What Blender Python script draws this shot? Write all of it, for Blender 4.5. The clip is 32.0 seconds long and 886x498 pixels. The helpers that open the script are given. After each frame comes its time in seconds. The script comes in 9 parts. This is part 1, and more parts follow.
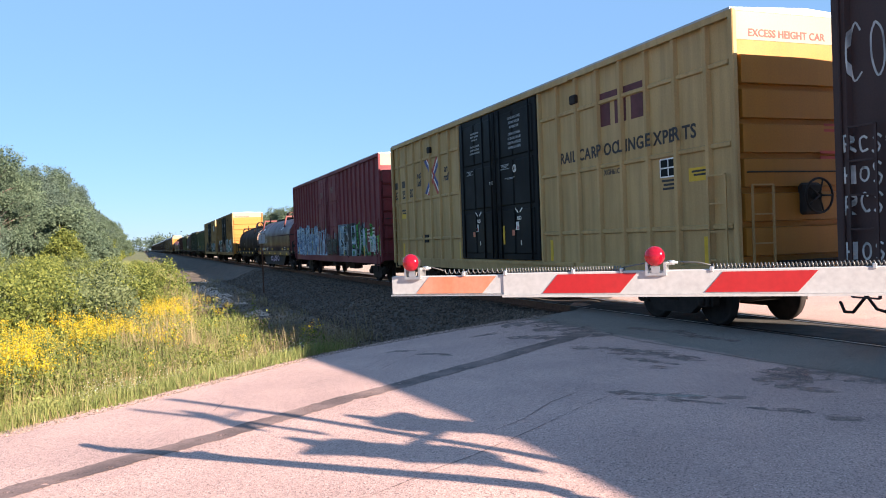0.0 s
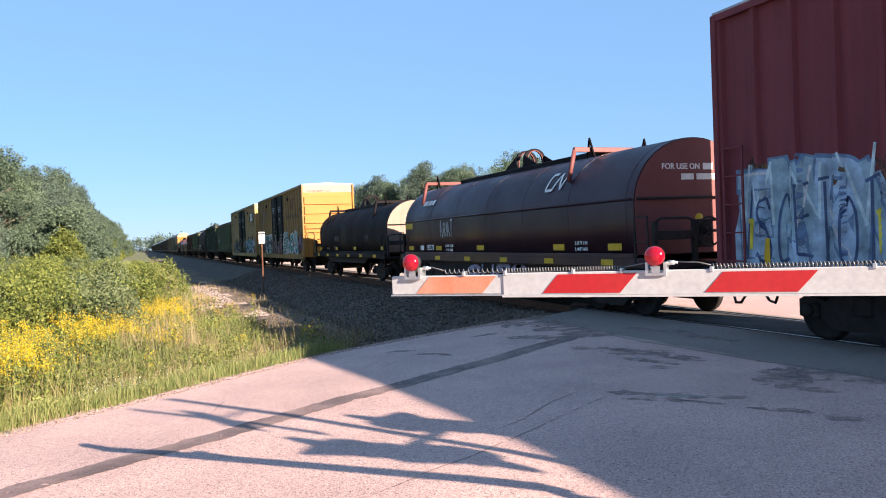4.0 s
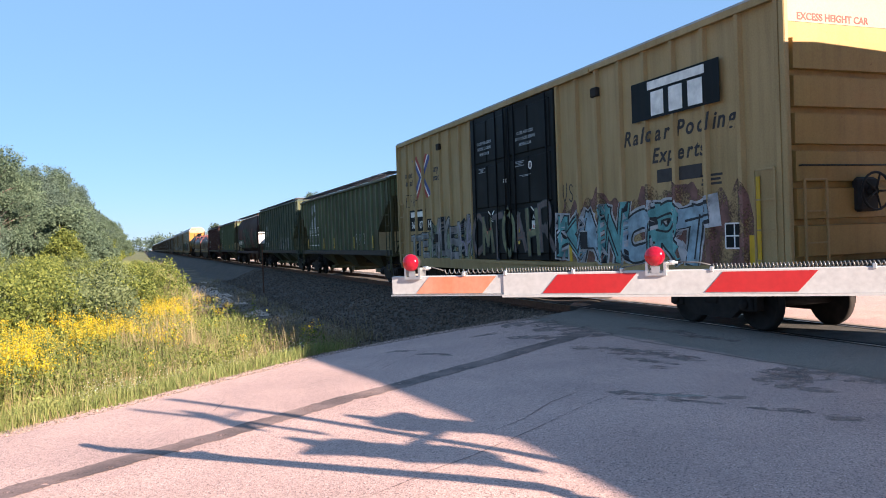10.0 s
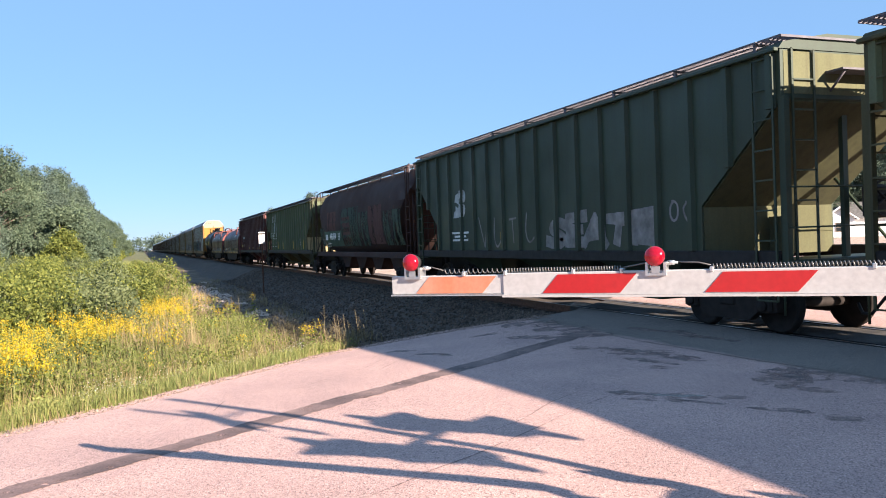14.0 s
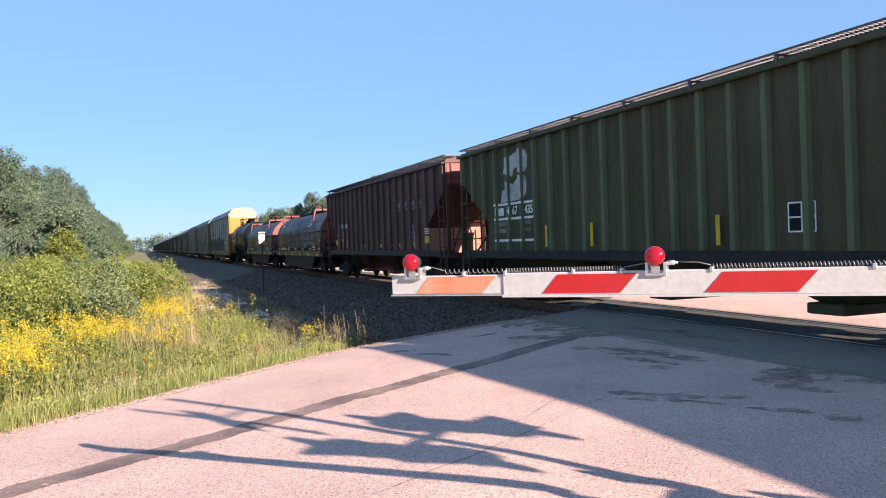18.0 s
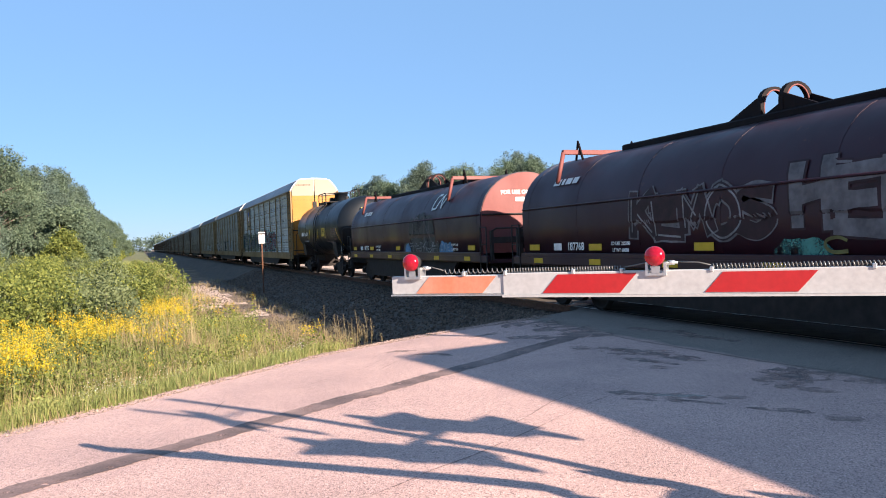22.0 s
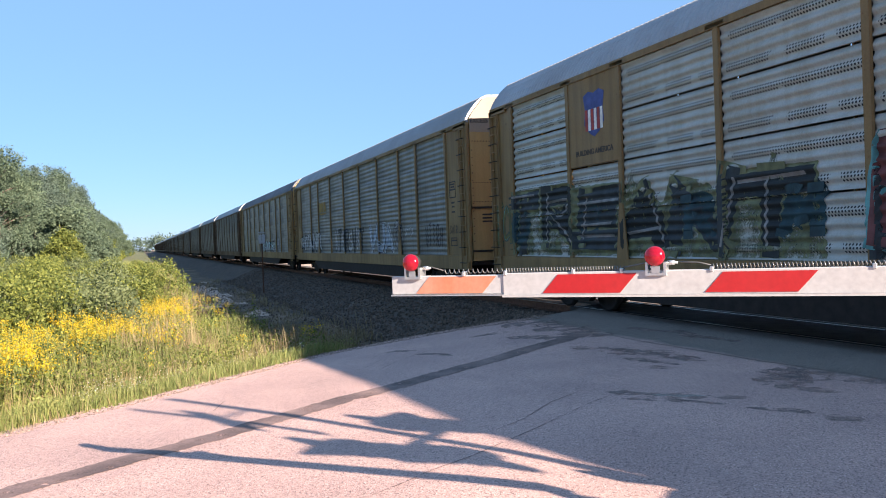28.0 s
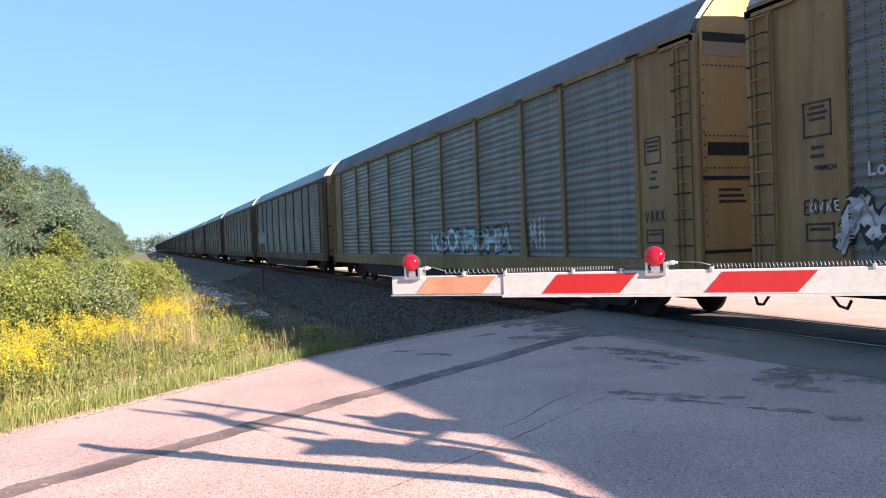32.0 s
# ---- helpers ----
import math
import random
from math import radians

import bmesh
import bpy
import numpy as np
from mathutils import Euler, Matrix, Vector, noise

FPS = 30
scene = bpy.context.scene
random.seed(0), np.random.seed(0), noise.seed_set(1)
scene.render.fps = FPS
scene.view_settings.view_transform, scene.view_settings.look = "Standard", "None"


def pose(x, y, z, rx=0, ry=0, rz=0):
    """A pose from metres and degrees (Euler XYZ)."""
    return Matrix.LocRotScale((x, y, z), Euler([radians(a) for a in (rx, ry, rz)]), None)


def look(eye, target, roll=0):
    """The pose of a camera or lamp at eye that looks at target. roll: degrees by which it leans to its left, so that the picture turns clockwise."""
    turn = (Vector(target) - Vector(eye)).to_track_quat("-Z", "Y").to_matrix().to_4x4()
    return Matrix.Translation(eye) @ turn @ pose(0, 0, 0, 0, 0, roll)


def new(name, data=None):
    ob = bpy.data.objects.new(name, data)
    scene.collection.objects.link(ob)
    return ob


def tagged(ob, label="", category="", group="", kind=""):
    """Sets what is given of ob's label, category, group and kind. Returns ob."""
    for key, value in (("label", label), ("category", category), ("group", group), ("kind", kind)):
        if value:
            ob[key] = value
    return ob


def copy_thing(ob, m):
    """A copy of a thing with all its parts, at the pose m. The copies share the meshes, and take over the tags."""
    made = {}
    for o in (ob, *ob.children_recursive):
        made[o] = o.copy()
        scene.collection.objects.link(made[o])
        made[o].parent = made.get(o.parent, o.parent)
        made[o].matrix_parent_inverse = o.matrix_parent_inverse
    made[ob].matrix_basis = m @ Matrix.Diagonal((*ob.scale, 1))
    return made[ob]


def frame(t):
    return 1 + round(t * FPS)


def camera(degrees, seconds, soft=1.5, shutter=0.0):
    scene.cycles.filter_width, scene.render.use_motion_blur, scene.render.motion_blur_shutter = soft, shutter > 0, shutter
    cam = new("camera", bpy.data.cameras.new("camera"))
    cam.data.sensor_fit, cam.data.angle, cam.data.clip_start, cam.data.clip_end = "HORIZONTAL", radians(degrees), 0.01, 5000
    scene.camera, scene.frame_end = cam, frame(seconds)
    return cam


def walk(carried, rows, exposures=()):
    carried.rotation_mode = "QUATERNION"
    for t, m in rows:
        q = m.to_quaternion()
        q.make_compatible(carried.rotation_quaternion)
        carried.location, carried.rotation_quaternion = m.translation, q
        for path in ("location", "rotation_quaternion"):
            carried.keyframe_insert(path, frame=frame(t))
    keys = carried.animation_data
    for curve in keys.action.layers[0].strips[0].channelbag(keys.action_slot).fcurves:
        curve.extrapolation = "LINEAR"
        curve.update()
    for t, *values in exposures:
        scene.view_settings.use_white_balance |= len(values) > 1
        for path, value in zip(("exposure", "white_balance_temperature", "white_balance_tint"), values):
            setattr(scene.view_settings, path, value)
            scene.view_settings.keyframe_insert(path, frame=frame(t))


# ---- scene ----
# Camera: held still beside the gate, eye 1.72 m over the rail head.
cam = camera(58.4, 32.0, 1.0)


def held(x, y, z, yaw, pitch, roll):
    ya, pi = radians(yaw), radians(pitch)
    ahead = (math.sin(ya) * math.cos(pi), math.cos(ya) * math.cos(pi), math.sin(pi))
    return look((x, y, z), (x + ahead[0], y + ahead[1], z + ahead[2]), roll)


CAM_POSE = held(0, 0, 1.72, 20.74, -0.73, -2.095)
walk(cam, [(0, CAM_POSE), (32.0, CAM_POSE)], [(0, 1.8), (3.5, 1.78), (6.0, 1.58), (7.5, 1.55), (9.0, 1.7), (11.5, 1.78), (17.0, 1.75), (21.5, 1.7), (23.0, 1.58), (25.5, 1.6), (27.5, 1.76), (30.0, 1.86), (32.0, 1.92)])

# Daylight: low sun from behind the train, clear sky.
SUN_EL = radians(20.65)
TO_SUN = Vector((0.4273 * math.cos(SUN_EL), -0.9041 * math.cos(SUN_EL), math.sin(SUN_EL)))
world = bpy.data.worlds.new("sky")
scene.world = world
world.use_nodes = True
wn = world.node_tree.nodes
sky = wn.new("ShaderNodeTexSky")
sky.sky_type = "NISHITA"
sky.sun_disc = False
sky.sun_elevation = SUN_EL
sky.sun_rotation = math.atan2(0.4273, -0.9041)
sky.air_density, sky.dust_density, sky.ozone_density = 1.0, 0.0, 5.0
wn["Background"].inputs["Strength"].default_value = 0.05
cast = wn.new("ShaderNodeMix")
cast.data_type, cast.blend_type = "RGBA", "MULTIPLY"
cast.inputs[0].default_value = 1.0
cast.inputs[7].default_value = (0.86, 0.88, 1.0, 1)
veil = wn.new("ShaderNodeMix")          # summer haze evens out the clear sky
veil.data_type = "RGBA"
veil.inputs[0].default_value = 0.62
veil.inputs[7].default_value = (2.2, 3.95, 6.55, 1)
world.node_tree.links.new(sky.outputs[0], cast.inputs[6])
world.node_tree.links.new(cast.outputs[2], veil.inputs[6])
world.node_tree.links.new(veil.outputs[2], wn["Background"].inputs["Color"])
sun = new("sun", bpy.data.lights.new("sun", "SUN"))
sun.data.energy, sun.data.angle, sun.data.color = 5.4, radians(0.5), (1.0, 0.85, 0.72)
sun.matrix_world = look(TO_SUN * 50, (0, 0, 0))

TX = 10.35       # centre line of the track
HW = 1.52        # half width of a freight car


# ---------- materials ----------
def nodes_of(name):
    m = bpy.data.materials.new(name)
    m.use_nodes = True
    return m, m.node_tree.nodes, m.node_tree.links, m.node_tree.nodes["Principled BSDF"]


def noise_node(n, l, scale, detail=4.0, space="Object", stretch=(1, 1, 1), rough=0.55):
    tc, mp, no = n.new("ShaderNodeTexCoord"), n.new("ShaderNodeMapping"), n.new("ShaderNodeTexNoise")
    mp.inputs["Scale"].default_value = stretch
    no.inputs["Scale"].default_value, no.inputs["Detail"].default_value = scale, detail
    no.inputs["Roughness"].default_value = rough
    l.new(tc.outputs[space], mp.inputs["Vector"])
    l.new(mp.outputs["Vector"], no.inputs["Vector"])
    return no


def ramp(n, l, src, stops):
    r = n.new("ShaderNodeValToRGB")
    while len(r.color_ramp.elements) < len(stops):
        r.color_ramp.elements.new(0.5)
    for e, (at, c) in zip(r.color_ramp.elements, stops):
        e.position = at
        e.color = (*c, 1) if len(c) == 3 else c
    l.new(src, r.inputs["Fac"])
    return r


def mix(n, l, fac, a, b, mode="MIX"):
    x = n.new("ShaderNodeMix")
    x.data_type, x.blend_type = "RGBA", mode
    if isinstance(fac, float):
        x.inputs[0].default_value = fac
    else:
        l.new(fac, x.inputs[0])
    for sock, val in ((x.inputs[6], a), (x.inputs[7], b)):
        if isinstance(val, tuple):
            sock.default_value = (*val, 1)
        else:
            l.new(val, sock)
    return x.outputs[2]


def bump(n, l, bsdf, src, strength, dist=0.01):
    b = n.new("ShaderNodeBump")
    b.inputs["Strength"].default_value, b.inputs["Distance"].default_value = strength, dist
    l.new(src, b.inputs["Height"])
    l.new(b.outputs["Normal"], bsdf.inputs["Normal"])


def paint(name, colour, dirt=(0.06, 0.045, 0.035), amount=0.5, rough=0.5, rust=0.0, metal=0.0, coat=0.0):
    """Weathered paint: grime in vertical runs, broad stains, fine grain and a little rust."""
    m, n, l, b = nodes_of(name)
    runs = noise_node(n, l, 2.2, 6, stretch=(3, 3, 0.22))
    broad = noise_node(n, l, 0.55, 3)
    fine = noise_node(n, l, 38, 4)
    r1 = ramp(n, l, runs.outputs[0], [(0.42, (0, 0, 0)), (0.78, (1, 1, 1))])
    r2 = ramp(n, l, broad.outputs[0], [(0.35, (0, 0, 0)), (0.75, (1, 1, 1))])
    c = mix(n, l, r2.outputs[0], colour, tuple(0.72 * a + 0.28 * d for a, d in zip(colour, dirt)))
    f = n.new("ShaderNodeMath")
    f.operation = "MULTIPLY"
    f.inputs[1].default_value = amount
    l.new(r1.outputs[0], f.inputs[0])
    c = mix(n, l, f.outputs[0], c, dirt)
    g = ramp(n, l, fine.outputs[0], [(0.3, (0.8, 0.8, 0.8)), (0.7, (1.1, 1.1, 1.1))])
    c = mix(n, l, 0.6, c, g.outputs[0], "MULTIPLY")
    if rust > 0:
        rs = noise_node(n, l, 5.5, 8, rough=0.7)
        rr = ramp(n, l, rs.outputs[0], [(0.66 - 0.2 * rust, (0, 0, 0)), (0.74 - 0.2 * rust, (1, 1, 1))])
        c = mix(n, l, rr.outputs[0], c, (0.13, 0.045, 0.02))
    l.new(c, b.inputs["Base Color"])
    q = ramp(n, l, broad.outputs[0], [(0.3, (rough - 0.1,) * 3), (0.7, (rough + 0.15,) * 3)])
    l.new(q.outputs[0], b.inputs["Roughness"])
    b.inputs["Metallic"].default_value = metal
    b.inputs["Coat Weight"].default_value = coat
    b.inputs["Specular IOR Level"].default_value = 0.3
    bump(n, l, b, fine.outputs[0], 0.12, 0.004)
    return m


def plain(name, colour, rough=0.6, metal=0.0, vary=0.25, scale=9.0):
    m, n, l, b = nodes_of(name)
    no = noise_node(n, l, scale, 5)
    r = ramp(n, l, no.outputs[0], [(0.3, tuple(c * (1 - vary) for c in colour)), (0.7, tuple(min(1, c * (1 + vary)) for c in colour))])
    l.new(r.outputs[0], b.inputs["Base Color"])
    b.inputs["Roughness"].default_value, b.inputs["Metallic"].default_value = rough, metal
    b.inputs["Specular IOR Level"].default_value = 0.3
    return m


def leafy(name, c0, c1, rough=0.55, thin=0.35):
    """Foliage: colour by leaf, with some light let through."""
    m, n, l, b = nodes_of(name)
    geo = n.new("ShaderNodeNewGeometry")
    broad = noise_node(n, l, 0.35, 3)
    r = ramp(n, l, geo.outputs["Random Per Island"], [(0.0, c0), (1.0, c1)])
    r2 = ramp(n, l, broad.outputs[0], [(0.3, (0.75, 0.78, 0.8)), (0.7, (1.2, 1.15, 1.0))])
    c = mix(n, l, 0.8, r.outputs[0], r2.outputs[0], "MULTIPLY")
    l.new(c, b.inputs["Base Color"])
    b.inputs["Roughness"].default_value = rough
    tr = n.new("ShaderNodeBsdfTranslucent")
    l.new(c, tr.inputs["Color"])
    ms = n.new("ShaderNodeMixShader")
    ms.inputs[0].default_value = thin
    l.new(b.outputs[0], ms.inputs[1])
    l.new(tr.outputs[0], ms.inputs[2])
    l.new(ms.outputs[0], n["Material Output"].inputs["Surface"])
    return m


def asphalt_mat():
    m, n, l, b = nodes_of("pink_aggregate_asphalt")
    grain = noise_node(n, l, 90, 4)
    vor = n.new("ShaderNodeTexVoronoi")
    vor.inputs["Scale"].default_value = 98
    tc = n.new("ShaderNodeTexCoord")
    l.new(tc.outputs["Object"], vor.inputs["Vector"])
    broad = noise_node(n, l, 0.7, 5)
    c0 = ramp(n, l, vor.outputs["Color"], [(0.0, (0.085, 0.058, 0.054)), (0.17, (0.265, 0.172, 0.154)), (0.34, (0.49, 0.317, 0.272)), (0.8, (0.635, 0.413, 0.355)), (1.0, (0.85, 0.64, 0.56))])
    st = ramp(n, l, broad.outputs[0], [(0.3, (0.8, 0.79, 0.8)), (0.65, (1.06, 1.04, 1.03))])
    c = mix(n, l, 0.9, c0.outputs[0], st.outputs[0], "MULTIPLY")
    # older grey-green surface between the crack and the rails
    wander = noise_node(n, l, 1.1, 3)
    sep = n.new("ShaderNodeSeparateXYZ")
    l.new(tc.outputs["Object"], sep.inputs[0])
    add = n.new("ShaderNodeMath")
    add.operation, add.inputs[1].default_value = "MULTIPLY_ADD", 0.5
    l.new(wander.outputs[0], add.inputs[0])
    l.new(sep.outputs[0], add.inputs[2])
    near = n.new("ShaderNodeMapRange")
    near.inputs[1].default_value, near.inputs[2].default_value = 7.55, 7.75
    l.new(add.outputs[0], near.inputs[0])
    past = n.new("ShaderNodeMapRange")
    past.inputs[1].default_value, past.inputs[2].default_value, past.inputs[3].default_value, past.inputs[4].default_value = 11.3, 11.5, 1.0, 0.0
    l.new(sep.outputs[0], past.inputs[0])
    both = n.new("ShaderNodeMath")
    both.operation = "MULTIPLY"
    l.new(near.outputs[0], both.inputs[0])
    l.new(past.outputs[0], both.inputs[1])
    old = ramp(n, l, vor.outputs["Color"], [(0.0, (0.05, 0.042, 0.037)), (0.3, (0.18, 0.148, 0.125)), (0.8, (0.28, 0.225, 0.19)), (1.0, (0.46, 0.38, 0.33))])
    c = mix(n, l, both.outputs[0], c, mix(n, l, 0.9, old.outputs[0], st.outputs[0], "MULTIPLY"))
    l.new(c, b.inputs["Base Color"])
    b.inputs["Roughness"].default_value = 0.85
    bump(n, l, b, vor.outputs["Distance"], 0.5, 0.006)
    return m


def soil_mat(name, c0, c1, c2, scale=1.2, grain=45):
    m, n, l, b = nodes_of(name)
    a = noise_node(n, l, scale, 6)
    g = noise_node(n, l, grain, 4)
    r = ramp(n, l, a.outputs[0], [(0.3, c0), (0.5, c1), (0.72, c2)])
    rg = ramp(n, l, g.outputs[0], [(0.3, (0.6, 0.6, 0.6)), (0.7, (1.3, 1.3, 1.3))])
    l.new(mix(n, l, 0.8, r.outputs[0], rg.outputs[0], "MULTIPLY"), b.inputs["Base Color"])
    b.inputs["Roughness"].default_value = 0.9
    bump(n, l, b, g.outputs[0], 0.8, 0.02)
    return m


def stone_mat(name, c0, c1):
    m, n, l, b = nodes_of(name)
    geo = n.new("ShaderNodeNewGeometry")
    g = noise_node(n, l, 60, 3)
    r = ramp(n, l, geo.outputs["Random Per Island"], [(0.0, c0), (1.0, c1)])
    rg = ramp(n, l, g.outputs[0], [(0.3, (0.75, 0.75, 0.75)), (0.7, (1.2, 1.2, 1.2))])
    l.new(mix(n, l, 0.7, r.outputs[0], rg.outputs[0], "MULTIPLY"), b.inputs["Base Color"])
    b.inputs["Roughness"].default_value = 0.9
    return m


ASPHALT = asphalt_mat()
OILED = soil_mat("oily_crossing_bed", (0.03, 0.027, 0.025), (0.06, 0.052, 0.046), (0.1, 0.085, 0.075), 2.5, 50)


def speckled(m, cover, coarse=6.0, fine=55.0, stretch=(1, 1, 1), edge=0.06):
    """Lets the surface below show through between specks and streaks of the coat. cover: share that stays."""
    n, l = m.node_tree.nodes, m.node_tree.links
    a, g = noise_node(n, l, coarse, 5, stretch=stretch), noise_node(n, l, fine, 2)
    mid = n.new("ShaderNodeMath")
    mid.operation, mid.inputs[1].default_value = "MULTIPLY_ADD", 0.45
    l.new(g.outputs[0], mid.inputs[0])
    l.new(a.outputs[0], mid.inputs[2])
    at = 0.725 + (0.5 - cover) * 0.42
    k = ramp(n, l, mid.outputs[0], [(at - edge, (0, 0, 0)), (at + edge, (1, 1, 1))])
    clear, ms = n.new("ShaderNodeBsdfTransparent"), n.new("ShaderNodeMixShader")
    l.new(k.outputs[0], ms.inputs[0])
    l.new(clear.outputs[0], ms.inputs[1])
    l.new(n["Principled BSDF"].outputs[0], ms.inputs[2])
    l.new(ms.outputs[0], n["Material Output"].inputs["Surface"])
    return m


TAR = plain("tar_seal", (0.16, 0.115, 0.1), 0.7, 0, 0.5, 12)


def seam_mat():
    """Old sealant, worn through in patches to the stone."""
    m, n, l, b = nodes_of("worn_tar_seam")
    a, g = noise_node(n, l, 1.6, 6), noise_node(n, l, 50, 4)
    ra = ramp(n, l, a.outputs[0], [(0.36, (0.12, 0.08, 0.07)), (0.66, (0.3, 0.2, 0.17))])
    rg = ramp(n, l, g.outputs[0], [(0.3, (0.6, 0.6, 0.6)), (0.7, (1.35, 1.3, 1.3))])
    l.new(mix(n, l, 0.9, ra.outputs[0], rg.outputs[0], "MULTIPLY"), b.inputs["Base Color"])
    b.inputs["Roughness"].default_value = 0.75
    return m


SEAM = speckled(seam_mat(), 0.93, 7.0, 60.0)
SHOULDER = soil_mat("sandy_shoulder", (0.36, 0.25, 0.18), (0.47, 0.34, 0.26), (0.55, 0.42, 0.33), 1.5)
GROUND = soil_mat("meadow_soil", (0.07, 0.085, 0.03), (0.11, 0.12, 0.045), (0.19, 0.16, 0.075), 0.4)
# Soil of the strip by the track, darkened to carry the shade there.
DIRT = soil_mat("shade_toned_dirt", (0.05, 0.037, 0.023), (0.095, 0.066, 0.041), (0.27, 0.18, 0.12), 0.5)
GRATE = plain("weathered_grating", (0.12, 0.11, 0.125), 0.7, 0.2, 0.25)
BALLAST = soil_mat("ballast_bed", (0.045, 0.033, 0.025), (0.075, 0.055, 0.041), (0.12, 0.088, 0.066), 1.5, 14)
STONE = stone_mat("ballast_stone", (0.035, 0.025, 0.018), (0.155, 0.108, 0.078))
RAILTOP = plain("worn_rail_steel", (0.35, 0.31, 0.28), 0.35, 0.9, 0.15)
RUST = plain("rusty_steel", (0.12, 0.055, 0.032), 0.85, 0.1, 0.4, 14)
TIE = plain("creosote_timber", (0.06, 0.045, 0.035), 0.9, 0, 0.4, 7)
BLACKSTEEL = plain("grimy_black_steel", (0.022, 0.019, 0.018), 0.7, 0.1, 0.4, 6)
UNDER = plain("brake_dust_steel", (0.02, 0.015, 0.013), 0.8, 0.1, 0.4, 6)
YELLOW = paint("boxcar_yellow", (0.45, 0.295, 0.12), (0.11, 0.065, 0.03), 0.4, 0.6)
YELLOW_E = paint("sooty_boxcar_yellow", (0.26, 0.156, 0.05), (0.07, 0.04, 0.02), 0.5, 0.6)
YELLOW_B = paint("faded_boxcar_yellow", (0.38, 0.26, 0.115), (0.13, 0.08, 0.03), 0.4, 0.6)
ENDYEL = paint("end_yellow", (0.37, 0.155, 0.02), (0.2, 0.1, 0.03), 0.25, 0.55)
ENDTAN = paint("faded_end_yellow", (0.36, 0.225, 0.07), (0.16, 0.09, 0.04), 0.4, 0.6, 0.05)
WHITE = paint("white_paint", (0.28, 0.22, 0.16), (0.3, 0.22, 0.16), 0.25, 0.55)
DOORBLK = paint("black_door_paint", (0.004, 0.0065, 0.008), (0.02, 0.015, 0.012), 0.35, 0.62)
REDBOX = paint("oxide_red_paint", (0.18, 0.042, 0.047), (0.095, 0.032, 0.037), 0.5, 0.6)
DARKBOX = paint("dark_brown_paint", (0.048, 0.024, 0.0224), (0.03, 0.02, 0.018), 0.4, 0.6)
# The blue share of this maroon stands for sky reflected in the hoods.
MAROON = paint("maroon_hood_paint", (0.036, 0.009, 0.0155), (0.027, 0.011, 0.016), 0.5, 0.42, 0.1)
BLKHOOD = paint("black_hood_paint", (0.008, 0.0055, 0.006), (0.02, 0.011, 0.011), 0.4, 0.7, 0.05)
for dull in (BLKHOOD, DOORBLK, REDBOX):
    dull.node_tree.nodes["Principled BSDF"].inputs["Specular IOR Level"].default_value = 0.14
# Sunlight put into the maroon of hood ends and guides; also a faded pink band.
PINKHOOD = paint("sunlit_and_faded_pink", (0.18, 0.056, 0.05), (0.12, 0.035, 0.03), 0.35, 0.6)
TANHOOD = paint("scuffed_tan_end", (0.24, 0.165, 0.125), (0.12, 0.06, 0.045), 0.5, 0.5, 0.1, 0.3)
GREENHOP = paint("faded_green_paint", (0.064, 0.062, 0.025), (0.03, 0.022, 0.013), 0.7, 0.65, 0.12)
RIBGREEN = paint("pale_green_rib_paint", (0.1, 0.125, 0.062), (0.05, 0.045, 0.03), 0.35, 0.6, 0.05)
# Cream here and salmon below stand for sunlight on green and brown hopper ends.
LITCREAM = paint("sunlit_cream_sheet", (0.4, 0.33, 0.18), (0.22, 0.16, 0.09), 0.5, 0.8)
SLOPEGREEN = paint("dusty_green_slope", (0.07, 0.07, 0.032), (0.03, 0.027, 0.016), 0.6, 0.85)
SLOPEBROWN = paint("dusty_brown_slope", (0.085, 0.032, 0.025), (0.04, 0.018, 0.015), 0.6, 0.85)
SALMON = paint("sunlit_salmon_paint", (0.36, 0.17, 0.125), (0.16, 0.07, 0.055), 0.4, 0.7)
DKGREEN = paint("grimy_brown_green_paint", (0.052, 0.028, 0.024), (0.05, 0.022, 0.018), 0.75, 0.85, 0.3)
BROWNHOP = paint("mineral_brown_paint", (0.075, 0.023, 0.021), (0.04, 0.018, 0.016), 0.35, 0.55)
# Bluish black: the sky's reflection is mixed into the tank colour.
TANKBLK = paint("black_tank_paint", (0.005, 0.0075, 0.0115), (0.012, 0.0125, 0.013), 0.25, 0.38)
TANKBLK.node_tree.nodes["Principled BSDF"].inputs["Specular IOR Level"].default_value = 0.27


